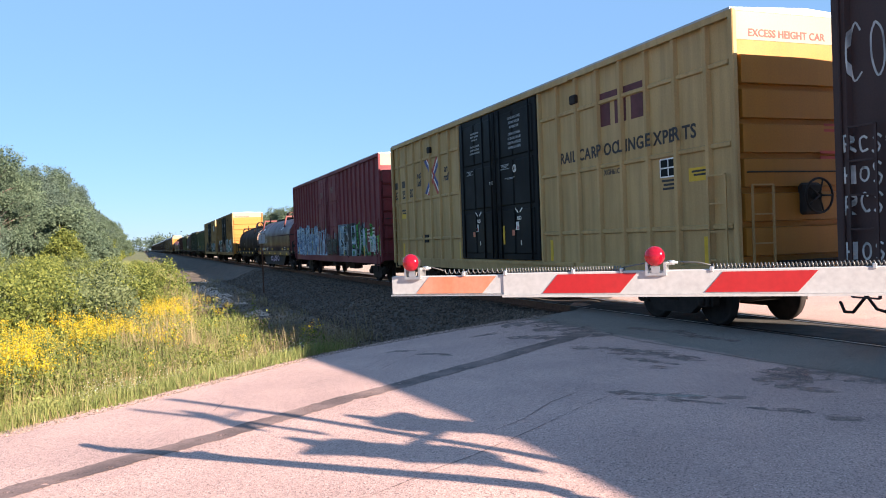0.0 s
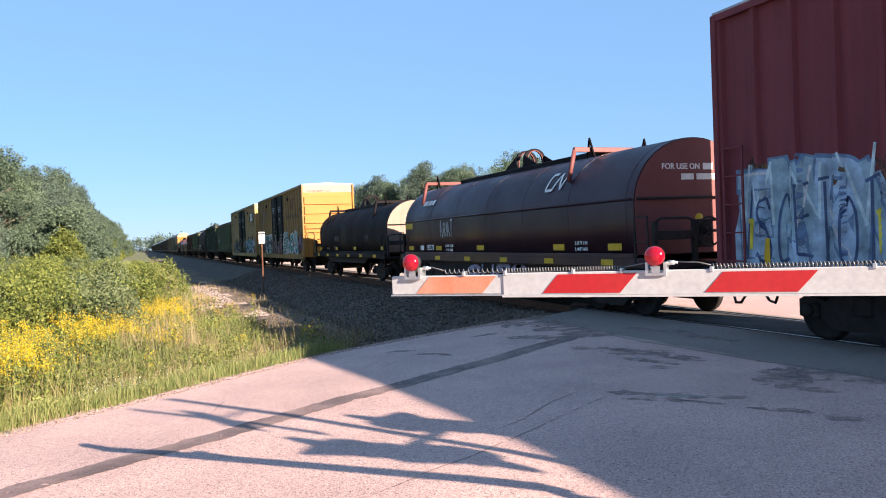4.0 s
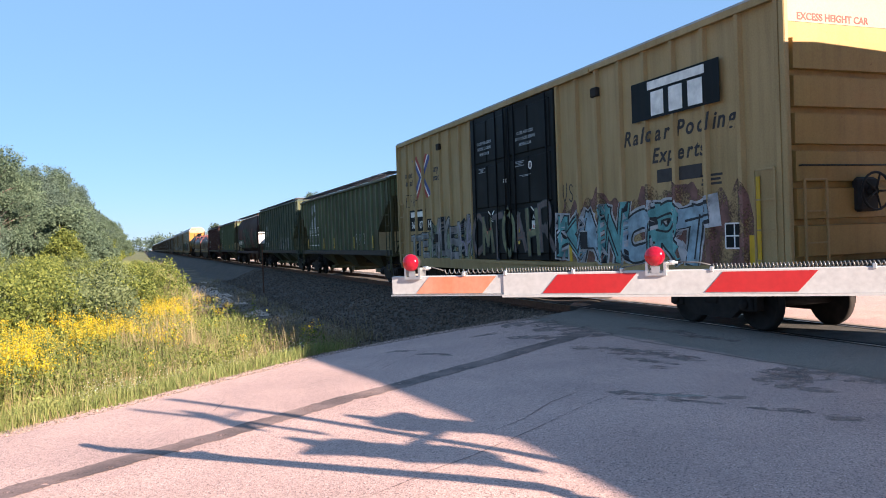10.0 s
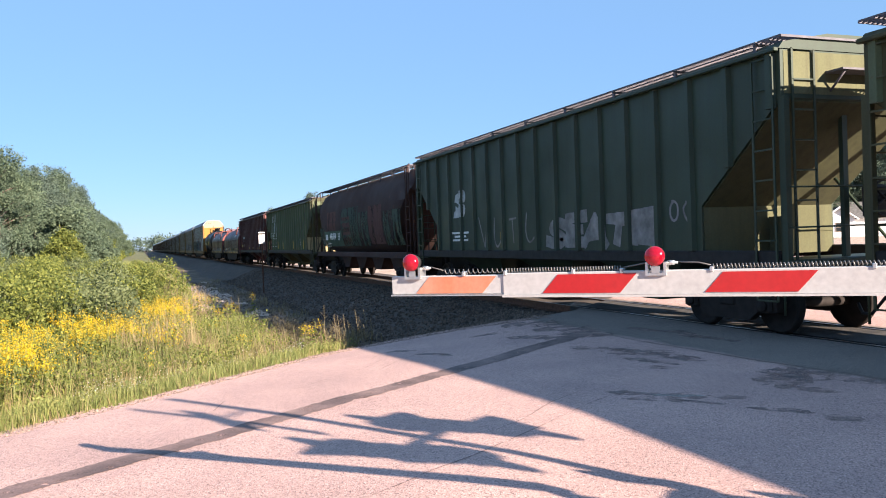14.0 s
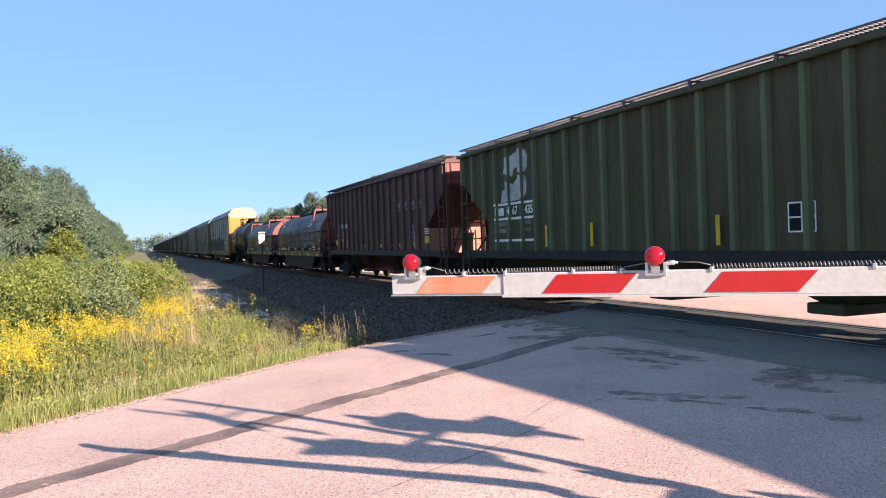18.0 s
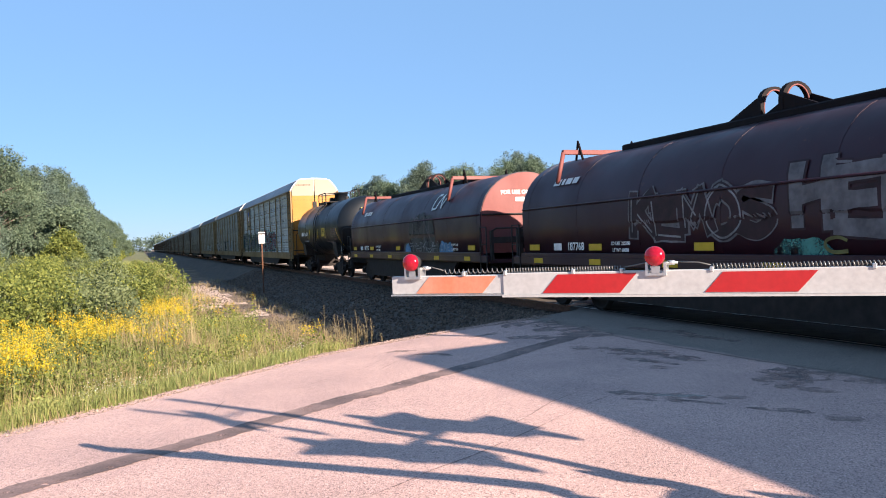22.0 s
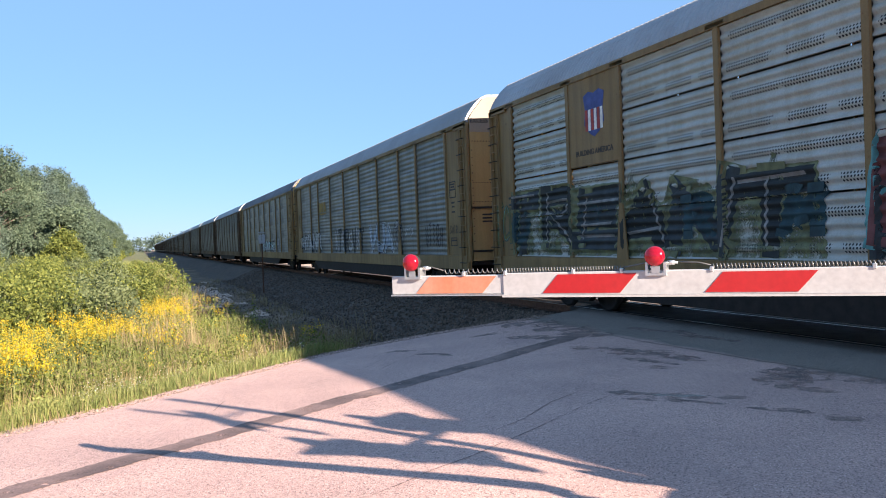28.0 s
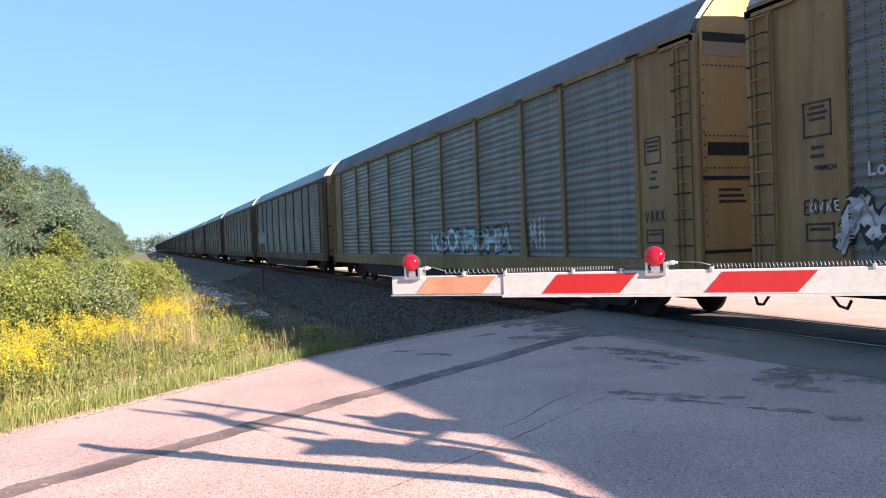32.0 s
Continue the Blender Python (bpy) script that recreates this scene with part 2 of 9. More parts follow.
def perforated(name, colour, dirt, amount, bands, pitch=0.055, metal=0.3):
    """Galvanised sheet with punched holes: in two bands of a panel, or in columns all over."""
    m = paint(name, colour, dirt, amount, 0.45, 0, metal)
    n, l = m.node_tree.nodes, m.node_tree.links
    b = n["Principled BSDF"]
    was = b.inputs["Base Color"].links[0].from_socket

    def calc(op, a, c):
        x = n.new("ShaderNodeMath")
        x.operation = op
        for sock, val in ((x.inputs[0], a), (x.inputs[1], c)):
            if isinstance(val, (int, float)):
                sock.default_value = val
            else:
                l.new(val, sock)
        return x.outputs[0]
    sep = n.new("ShaderNodeSeparateXYZ")
    l.new(n.new("ShaderNodeTexCoord").outputs["Object"], sep.inputs[0])
    row = calc("DIVIDE", sep.outputs[2], 0.05)
    col = calc("ADD", calc("DIVIDE", sep.outputs[1], pitch), calc("MULTIPLY", calc("FLOOR", row, 0), 0.5 if bands else 0.0))
    dy = calc("MULTIPLY", calc("SUBTRACT", calc("FRACT", col, 0), 0.5), pitch)
    dz = calc("MULTIPLY", calc("SUBTRACT", calc("FRACT", row, 0), 0.5), 0.05)
    hole = calc("LESS_THAN", calc("ADD", calc("MULTIPLY", dy, dy), calc("MULTIPLY", dz, dz)), 0.00026 if bands else 0.00015)
    if bands:
        near = calc("MINIMUM", calc("ABSOLUTE", calc("SUBTRACT", sep.outputs[2], 0.175), 0), calc("ABSOLUTE", calc("SUBTRACT", sep.outputs[2], 0.675), 0))
        hole = calc("MULTIPLY", hole, calc("LESS_THAN", near, 0.076))
        hole = calc("MULTIPLY", hole, calc("GREATER_THAN", noise_node(n, l, 1.6, 1, stretch=(0, 1, 0.3)).outputs[0], 0.46))
    l.new(mix(n, l, hole, was, (0.02, 0.02, 0.022)), b.inputs["Base Color"])
    return m


GALV = perforated("galvanised_panel", (0.42, 0.43, 0.4), (0.2, 0.16, 0.08), 0.42, True, 0.055, 0.15)
GALVDK = perforated("sooty_galvanised_panel", (0.17, 0.168, 0.15), (0.05, 0.043, 0.036), 0.5, False, 0.24, 0.08)
GALVFAR = paint("dull_galvanised_panel", (0.17, 0.17, 0.165), (0.06, 0.05, 0.04), 0.5, 0.5, 0, 0.3)
RACKROOF = paint("galvanised_roof", (0.38, 0.38, 0.4), (0.18, 0.17, 0.16), 0.25, 0.55, 0, 0.2)
MIDROOF = paint("weathered_galvanised_roof", (0.32, 0.32, 0.335), (0.2, 0.19, 0.18), 0.25, 0.55, 0, 0.2)
DARKROOF = paint("dark_galvanised_roof", (0.15, 0.15, 0.165), (0.09, 0.085, 0.085), 0.25, 0.55, 0, 0.2)
RACKTAN = paint("rack_tan_paint", (0.25, 0.16, 0.065), (0.08, 0.045, 0.025), 0.5, 0.6, 0.1)
RACKEND = paint("pale_tan_door_paint", (0.42, 0.28, 0.11), (0.15, 0.09, 0.05), 0.35, 0.6)
RACKBRN = paint("rack_brown_paint", (0.1105, 0.0638, 0.034), (0.05, 0.03, 0.02), 0.45, 0.6, 0.15)
SIGNRED = paint("sign_red_sheeting", (0.36, 0.012, 0.016), (0.3, 0.05, 0.04), 0.12, 0.4)
SIGNWHITE = paint("sign_white_sheeting", (0.41, 0.4, 0.4), (0.36, 0.32, 0.29), 0.15, 0.4)
SIGNOLD = paint("faded_orange_sheeting", (0.55, 0.16, 0.085), (0.5, 0.34, 0.26), 0.35, 0.6)
ALU = plain("dull_aluminium", (0.5, 0.5, 0.5), 0.4, 0.8, 0.15)
LETTERW = plain("stencil_white", (0.72, 0.7, 0.66), 0.6, 0, 0.2, 5)
EMBLEMW = speckled(plain("chalky_white_emblem", (0.42, 0.42, 0.41), 0.7, 0, 0.3, 3), 0.9, 3.0, 20.0, (1, 2, 0.3))
LETTERS = plain("weathered_stencil", (0.27, 0.29, 0.31), 0.7, 0, 0.4, 5)
LETTERK = plain("stencil_black", (0.03, 0.025, 0.025), 0.6, 0, 0.3, 5)
LETTERM = plain("stencil_maroon", (0.09, 0.022, 0.025), 0.6, 0, 0.3, 5)
LETTERB = plain("stencil_blue", (0.05, 0.07, 0.22), 0.6, 0, 0.3, 5)
LETTERG = plain("stencil_gold", (0.26, 0.16, 0.035), 0.6, 0, 0.3, 5)
LETTERD = plain("dull_grey_stencil", (0.2, 0.175, 0.17), 0.7, 0, 0.3, 5)
LETTERF = plain("faded_stencil", (0.13, 0.075, 0.065), 0.7, 0, 0.4, 5)
LETTERR = plain("stencil_red", (0.35, 0.05, 0.04), 0.6, 0, 0.3, 5)
REFLECT = plain("yellow_reflector", (0.55, 0.34, 0.015), 0.4, 0, 0.12, 5)
# Distance haze is mixed into both tree colours: paler and bluer than the leaves.
OAK = leafy("haze_tinted_oak_leaves", (0.055, 0.09, 0.055), (0.15, 0.195, 0.125), 0.85)
PINE = leafy("haze_tinted_green_leaves", (0.055, 0.088, 0.068), (0.13, 0.17, 0.13), 0.85)
SHRUB = leafy("shrub_leaves", (0.055, 0.085, 0.014), (0.25, 0.265, 0.055), 0.7)
SHRUBPALE = leafy("pale_shrub_leaves", (0.05, 0.075, 0.028), (0.22, 0.25, 0.11), 0.7)
GRASS = leafy("grass_blades", (0.11, 0.15, 0.035), (0.32, 0.32, 0.11), 0.7)
DRYGRASS = leafy("dry_grass_blades", (0.2, 0.15, 0.07), (0.38, 0.29, 0.15))
STRAW = leafy("straw_seedheads", (0.17, 0.12, 0.058), (0.34, 0.27, 0.15))
GOLDENROD = leafy("goldenrod_flowers", (0.42, 0.3, 0.008), (0.68, 0.48, 0.016))
BARK = plain("bark", (0.11, 0.085, 0.065), 0.9, 0, 0.4, 4)


def lamp_glass():
    m, n, l, b = nodes_of("red_lens_glass")
    no = noise_node(n, l, 60, 2)
    r = ramp(n, l, no.outputs[0], [(0.3, (0.17, 0.002, 0.01)), (0.7, (0.27, 0.003, 0.016))])
    l.new(r.outputs[0], b.inputs["Base Color"])
    b.inputs["Roughness"].default_value = 0.12
    b.inputs["Emission Color"].default_value = (1, 0.02, 0.03, 1)
    b.inputs["Emission Strength"].default_value = 0.03
    return m


LENS = lamp_glass()


# ---------- mesh helpers ----------
class Build:
    """Collects boxes, prisms, tubes and sheets into one mesh."""

    def __init__(self):
        self.v, self.f, self.m, self.s = [], [], [], []

    def face(self, ids, m=0, smooth=False):
        self.f.append(ids)
        self.m.append(m)
        self.s.append(smooth)

    def box(self, x0, x1, y0, y1, z0, z1, m=0):
        k = len(self.v)
        self.v += [(x, y, z) for z in (z0, z1) for y in (y0, y1) for x in (x0, x1)]
        for q in ((0, 2, 3, 1), (4, 5, 7, 6), (0, 1, 5, 4), (2, 6, 7, 3), (0, 4, 6, 2), (1, 3, 7, 5)):
            self.face([k + i for i in q], m)
        return self

    def bevelled(self, x0, x1, y0, y1, z0, z1, b=0.02, m=0):
        """A box with its long and short edges chamfered."""
        k = len(self.v)
        for z, i in ((z0, b), (z0 + b, 0), (z1 - b, 0), (z1, b)):
            a, c, d, e = x0 + i, x1 - i, y0 + i, y1 - i
            self.v += [(a + b, d, z), (c - b, d, z), (c, d + b, z), (c, e - b, z), (c - b, e, z), (a + b, e, z), (a, e - b, z), (a, d + b, z)]
        for r in range(3):
            for i in range(8):
                j = (i + 1) % 8
                self.face([k + r * 8 + i, k + r * 8 + j, k + r * 8 + 8 + j, k + r * 8 + 8 + i], m)
        self.face([k + i for i in range(7, -1, -1)], m)
        self.face([k + 24 + i for i in range(8)], m)
        return self

    def prism(self, prof, a, b, axis="y", m=0, smooth=False, caps=True):
        """A closed profile drawn out along an axis; profile points are (x, z) for y, (y, z) for x, (x, y) for z."""
        k, n = len(self.v), len(prof)
        for t in (a, b):
            for p, q in prof:
                self.v.append((p, t, q) if axis == "y" else (t, p, q) if axis == "x" else (p, q, t))
        for i in range(n):
            j = (i + 1) % n
            self.face([k + i, k + j, k + n + j, k + n + i], m, smooth)
        if caps:
            e = k
            if smooth:
                e = len(self.v)
                self.v += self.v[k:k + 2 * n]
            self.face([e + i for i in range(n - 1, -1, -1)], m)
            self.face([e + n + i for i in range(n)], m)
        return self

    def sheet(self, rows, m=0, smooth=True, closed=False):
        """A grid of points, row by row."""
        k, w = len(self.v), len(rows[0])
        for r in rows:
            self.v += [tuple(p) for p in r]
        for i in range(len(rows) - 1):
            for j in range(w if closed else w - 1):
                jj = (j + 1) % w
                self.face([k + i * w + j, k + i * w + jj, k + (i + 1) * w + jj, k + (i + 1) * w + j], m, smooth)
        return self

    def pipe(self, pts, r, n=8, m=0, ends=True, taper=1.0):
        pts = [Vector(p) for p in pts]
        rows = []
        for i, p in enumerate(pts):
            d = (pts[min(i + 1, len(pts) - 1)] - pts[max(i - 1, 0)]).normalized()
            u = d.orthogonal().normalized() if i == 0 else (u - d * u.dot(d)).normalized()
            w = d.cross(u)
            rr = r * (1 + (taper - 1) * i / max(1, len(pts) - 1))
            rows.append([p + (u * math.cos(2 * math.pi * j / n) + w * math.sin(2 * math.pi * j / n)) * rr for j in range(n)])
        k = len(self.v)
        self.sheet(rows, m, True, True)
        if ends:
            self.face([k + j for j in range(n - 1, -1, -1)], m)
            e = k + (len(rows) - 1) * n
            self.face([e + j for j in range(n)], m)
        return self

    def turned(self, prof, n=20, axis="x", centre=(0, 0, 0), m=0, smooth=True):
        """A profile of (along, radius) turned round an axis."""
        rows = []
        cx, cy, cz = centre
        for a, r in prof:
            ring = []
            for j in range(n):
                p, q = r * math.cos(2 * math.pi * j / n), r * math.sin(2 * math.pi * j / n)
                ring.append((cx + a, cy + p, cz + q) if axis == "x" else (cx + p, cy + a, cz + q) if axis == "y" else (cx + p, cy + q, cz + a))
            rows.append(ring)
        return self.sheet(rows, m, smooth, True)

    def mesh(self, name, *mats):
        me = bpy.data.meshes.new(name)
        me.from_pydata(self.v, [], self.f)
        me.polygons.foreach_set("material_index", self.m)
        me.polygons.foreach_set("use_smooth", self.s)
        for mt in mats:
            me.materials.append(mt)
        bm = bmesh.new()
        bm.from_mesh(me)
        bmesh.ops.recalc_face_normals(bm, faces=bm.faces)
        bm.to_mesh(me)
        bm.free()
        me.update()
        return me


def part(name, me, parent, at=None, label=""):
    ob = new(name, me)
    ob.parent = parent
    if at is not None:
        ob.matrix_basis = at if isinstance(at, Matrix) else Matrix.Translation(at)
    return tagged(ob, label)


def empty(name, label, category, at=(0, 0, 0), group="", kind=""):
    ob = new(name)
    ob.empty_display_size = 0.3
    ob.matrix_basis = at if isinstance(at, Matrix) else Matrix.Translation(at)
    return tagged(ob, label, category, group, kind)


def quick(fn, *mats):
    b = Build()
    fn(b)
    return b.mesh("m", *mats)


TEXT = {}


def letters(body, size, mat, slant=0.0, space=1.0):
    """Raised lettering by the built-in font, centred, as a mesh; shared between equal texts."""
    key = (body, size, mat.name, slant, space)
    if key not in TEXT:
        cu = bpy.data.curves.new("lettering", "FONT")
        cu.body, cu.size, cu.align_x, cu.align_y, cu.extrude, cu.shear, cu.space_character = body, size, "CENTER", "CENTER", 0.002, slant, space
        cu.resolution_u = 3
        cu.offset = size * 0.022
        ob = bpy.data.objects.new("lettering", cu)
        scene.collection.objects.link(ob)
        bpy.context.view_layer.update()
        me = bpy.data.meshes.new_from_object(ob.evaluated_get(bpy.context.evaluated_depsgraph_get()))
        me.materials.clear()
        me.materials.append(mat)
        bpy.data.objects.remove(ob)
        TEXT[key] = me
    return TEXT[key]


SIDE = Matrix(((0, 0, -1, 0), (-1, 0, 0, 0), (0, 1, 0, 0), (0, 0, 0, 1)))   # reads from the road side
ENDW = Matrix(((1, 0, 0, 0), (0, 0, -1, 0), (0, 1, 0, 0), (0, 0, 0, 1)))    # reads from the near end


def side_text(parent, body, y, z, size, mat, x=-HW - 0.05, slant=0.0, space=1.0, name="lettering"):
    return part(name, letters(body, size, mat, slant, space), parent, Matrix.Translation((x, y, z)) @ SIDE)


def end_text(parent, body, x, z, size, mat, y, name="lettering"):
    return part(name, letters(body, size, mat), parent, Matrix.Translation((x, y, z)) @ ENDW)


def flat_side(polys, x, mats, name="painted_mark"):
    """Thin plates on the road side: a list of (polygon of (y, z), material index)."""
    b = Build()
    for i, (pts, m) in enumerate(polys):
        b.prism(pts, x - 0.003 - 0.0012 * (i % 4), x + 0.002, "x", m)
    return b.mesh(name, *mats)
# ---------- the lie of the land ----------
def smooth(a, b, t):
    t = min(1.0, max(0.0, (t - a) / (b - a)))
    return t * t * (3 - 2 * t)


def across(x, y):
    """Distance to the left of the road's centre line."""
    return -((x - 1.35) * 0.677 - (y - 4.38) * 0.736)


def left_edge(x):
    return 6.05 - 2.9 * smooth(2.6, 9.2, x)


def road_z(x, y):
    v = across(x, y)
    drop = -0.035 * min(max(v, 0), 3.2) - 0.052 * max(0, v - 3.2) - 0.008 * max(0, -v)
    return drop * (1 - smooth(3.5, 8.3, x)) if x < TX else drop * 0.5 * smooth(13, 20, x)


def land_z(x, y):
    d = abs(x - TX)
    if x <= TX:
        low = -0.95 + 0.35 * smooth(2.5, -5, x) + 0.5 * smooth(-6, -14, x)
        z = -0.2 - (0.75 if d < 60 else 0.75) * smooth(1.9, 4.4, d)
        if d > 4.4:
            z = low
    else:
        z = -0.2 - 0.35 * smooth(1.9, 3.6, d) + 0.25 * smooth(6, 30, d)
    return z + 0.05 * noise.noise((x * 0.35, y * 0.35, 0)) + (0.25 * noise.noise((x * 0.03, y * 0.03, 3)) if d > 14 else 0)


def ground_z(x, y):
    v = across(x, y)
    out = max(v - left_edge(x), -4.05 - v)
    r = road_z(x, y) - 0.07
    if out <= 0:
        return r
    if 8.4 < x < TX:
        return r + (land_z(x, y) - r) * smooth(0, 0.6, out)
    return r + (land_z(x, y) - r) * smooth(0, 2.4, out) + 0.05 * smooth(0, 0.3, out)


def steps(*spans):
    """Grid lines: (from, to, step) spans end to end."""
    out = []
    for a, b, s in spans:
        k = max(1, round((b - a) / s))
        out += [a + (b - a) * i / k for i in range(k)]
    return out + [spans[-1][1]]


xs = steps((-900, -200, 100), (-200, -40, 20), (-40, -8, 3), (-8, 16, 0.4), (16, 40, 2), (40, 200, 16), (200, 900, 100))
ys = steps((-200, -20, 20), (-20, 0, 2), (0, 30, 0.4), (30, 60, 1), (60, 140, 4), (140, 500, 20), (500, 2600, 150))
b = Build()
b.sheet([[(x, y, ground_z(x, y)) for x in xs] for y in ys])
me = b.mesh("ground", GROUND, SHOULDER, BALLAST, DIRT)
for f in me.polygons:
    c = f.center
    v, d = across(c.x, c.y), abs(c.x - TX)
    if d < 4.9 + 0.5 * noise.noise((c.x, c.y * 0.3, 5)):
        f.material_index = 2 if not (c.x < TX and v - left_edge(c.x) < 0.8) else 1
    elif c.x > TX and d < 26:
        f.material_index = 1
    elif 2.0 + 0.4 * noise.noise((0, c.y * 0.5, 4)) < c.x < 4.2 + 0.5 * noise.noise((c.x, c.y * 0.5, 4)) and 30 < c.y < 64 and noise.noise((c.x * 0.5, c.y * 0.16, 6)) > -0.12:
        f.material_index = 1
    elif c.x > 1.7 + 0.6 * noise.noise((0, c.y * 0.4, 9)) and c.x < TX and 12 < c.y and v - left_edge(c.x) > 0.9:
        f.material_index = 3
    elif v - left_edge(c.x) < 0.5:
        f.material_index = 1
ground = tagged(new("ground", me), "grassy verge, sandy strip and ballast bed beside the track", "ground", kind="structure")

# Road: one sheet, crowned, with ragged edges, cut for the two rails.
b = Build()


def road_strip(x_list, m=0):
    n = 34
    rows = []
    for x in x_list:
        y0 = (-4.05 + 0.677 * (x - 1.35)) / 0.736 + 4.38
        y1 = (left_edge(x) + 0.12 * noise.noise((x * 1.7, 0, 0)) + 0.677 * (x - 1.35)) / 0.736 + 4.38
        rows.append([(x, y0 + (y1 - y0) * j / n, road_z(x, y0 + (y1 - y0) * j / n)) for j in range(n + 1)])
    k = len(rows)
    b.sheet(rows, m, True)
    for side in (0, -1):
        b.sheet([[r[side] for r in rows], [(r[side][0], r[side][1], r[side][2] - 0.12) for r in rows]], m, False)
    for row in (rows[0], rows[-1]):
        b.sheet([row, [(p[0], p[1], p[2] - 0.2) for p in row]], m, False)


road_strip(steps((-14, 8.4, 0.3), (8.4, TX - 0.83, 0.25)))
road_strip(steps((TX - 0.66, TX + 0.66, 0.33)), 1)
road_strip(steps((TX + 0.83, 40, 0.8)))
road = tagged(new("road", b.mesh("road", ASPHALT, OILED)), "worn pinkish asphalt road over a level crossing", "road", kind="structure")


def on_road(u, v, lift):
    """A place by metres along the road and to the left of its centre."""
    x, y = 1.35 + 0.736 * u - 0.677 * v, 4.38 + 0.677 * u + 0.736 * v
    return (x, y, road_z(x, y) + lift)


def road_ribbon(name, label, pts, width, mat, rough=0.3, seed=0, lift=0.004):
    """An uneven ribbon of sealant or a crack that lies on the road."""
    rnd = random.Random(seed)
    rows = []
    fine = []
    for (x0, y0), (x1, y1) in zip(pts, pts[1:]):
        k = max(2, int(math.hypot(x1 - x0, y1 - y0) / 0.035))
        fine += [(x0 + (x1 - x0) * i / k, y0 + (y1 - y0) * i / k) for i in range(k)]
    fine.append(pts[-1])
    for i, (x, y) in enumerate(fine):
        a, c = fine[max(0, i - 3)], fine[min(len(fine) - 1, i + 3)]
        d = Vector((c[0] - a[0], c[1] - a[1])).normalized()
        ends = min(1.0, (i + 1) / 6, (len(fine) - i) / 6)
        row = []
        for side in (-1, 1):
            w = width / 2 * ends * (1 + rough * (0.7 * noise.noise((x * 2.2, y * 2.2, seed + side)) + 0.6 * noise.noise((x * 9, y * 9, seed + 3 * side)) + 0.5 * (rnd.random() - 0.5)))
            o = width * rough * 0.4 * noise.noise((x * 1.3, y * 1.3, seed + 9))
            row.append(o + side * max(0.001, w))
        row = [row[0], (row[0] * 2 + row[1]) / 3, (row[0] + row[1] * 2) / 3, row[1]]
        rows.append([(x - d.y * q, y + d.x * q, road_z(x - d.y * q, y + d.x * q) + lift) for q in row])
    bb = Build()
    bb.sheet(rows, 0, False)
    return part(name, bb.mesh(name, mat), road, None, label)


road_ribbon("tar_seam", "dark tar-sealed seam", [(-1.4, 6.66), (-1.1, 6.92), (-0.89, 7.11), (-0.52, 7.28), (-0.31, 7.41), (0.16, 7.69), (0.69, 8.01), (1.31, 8.45), (2.05, 8.97), (2.87, 9.44), (3.9, 10.11), (5.06, 10.76), (6.2, 11.43), (7.2, 12.05)], 0.36, SEAM, 0.3, 1)
road_ribbon("crack", "", [(8.0, 15.64), (7.6, 13.6), (7.31, 11.85), (7.26, 10.6), (7.3, 9.68), (7.36, 8.8), (7.38, 8.06), (7.5, 7.2), (7.57, 6.42), (7.8, 5.2), (8.1, 3.5)], 0.028, TAR, 0.9, 2)

CRACKTAR = speckled(plain("crack_shadow", (0.13, 0.09, 0.08), 0.8, 0, 0.4, 12), 0.6, 9.0, 60.0)
for k, pts in enumerate([[(1.37, 5.24), (1.66, 5.4), (1.94, 5.59), (2.4, 5.82), (2.84, 6.09), (3.6, 6.6), (4.1, 6.95), (4.57, 7.22)], [(2.9, 6.5), (3.3, 6.75), (3.9, 7.3), (4.4, 7.6)], [(5.1, 7.0), (5.5, 6.9), (5.9, 6.7)],
                         [(1.8, 10.3), (2.4, 10.9), (3.0, 11.4), (3.5, 12.2)], [(3.1, 11.0), (3.6, 11.7), (4.5, 12.6)], [(6.2, 4.6), (6.3, 4.9), (6.25, 5.3)], [(0.2, 8.9), (0.7, 9.5), (0.9, 10.2)]]):
    road_ribbon("crack", "hairline crack in the asphalt", pts, 0.009, CRACKTAR, 1.0, 30 + k)


def stain_mat():
    """Rubbed tar that shows the stone through it in specks."""
    m, n, l, b = nodes_of("dark_road_stain")
    a, g = noise_node(n, l, 5.0, 6), noise_node(n, l, 70, 3)
    ra = ramp(n, l, a.outputs[0], [(0.36, (0.13, 0.1, 0.095)), (0.62, (0.36, 0.245, 0.21))])
    rg = ramp(n, l, g.outputs[0], [(0.32, (0.55, 0.55, 0.55)), (0.68, (1.4, 1.35, 1.3))])
    l.new(mix(n, l, 0.9, ra.outputs[0], rg.outputs[0], "MULTIPLY"), b.inputs["Base Color"])
    b.inputs["Roughness"].default_value = 0.8
    return m


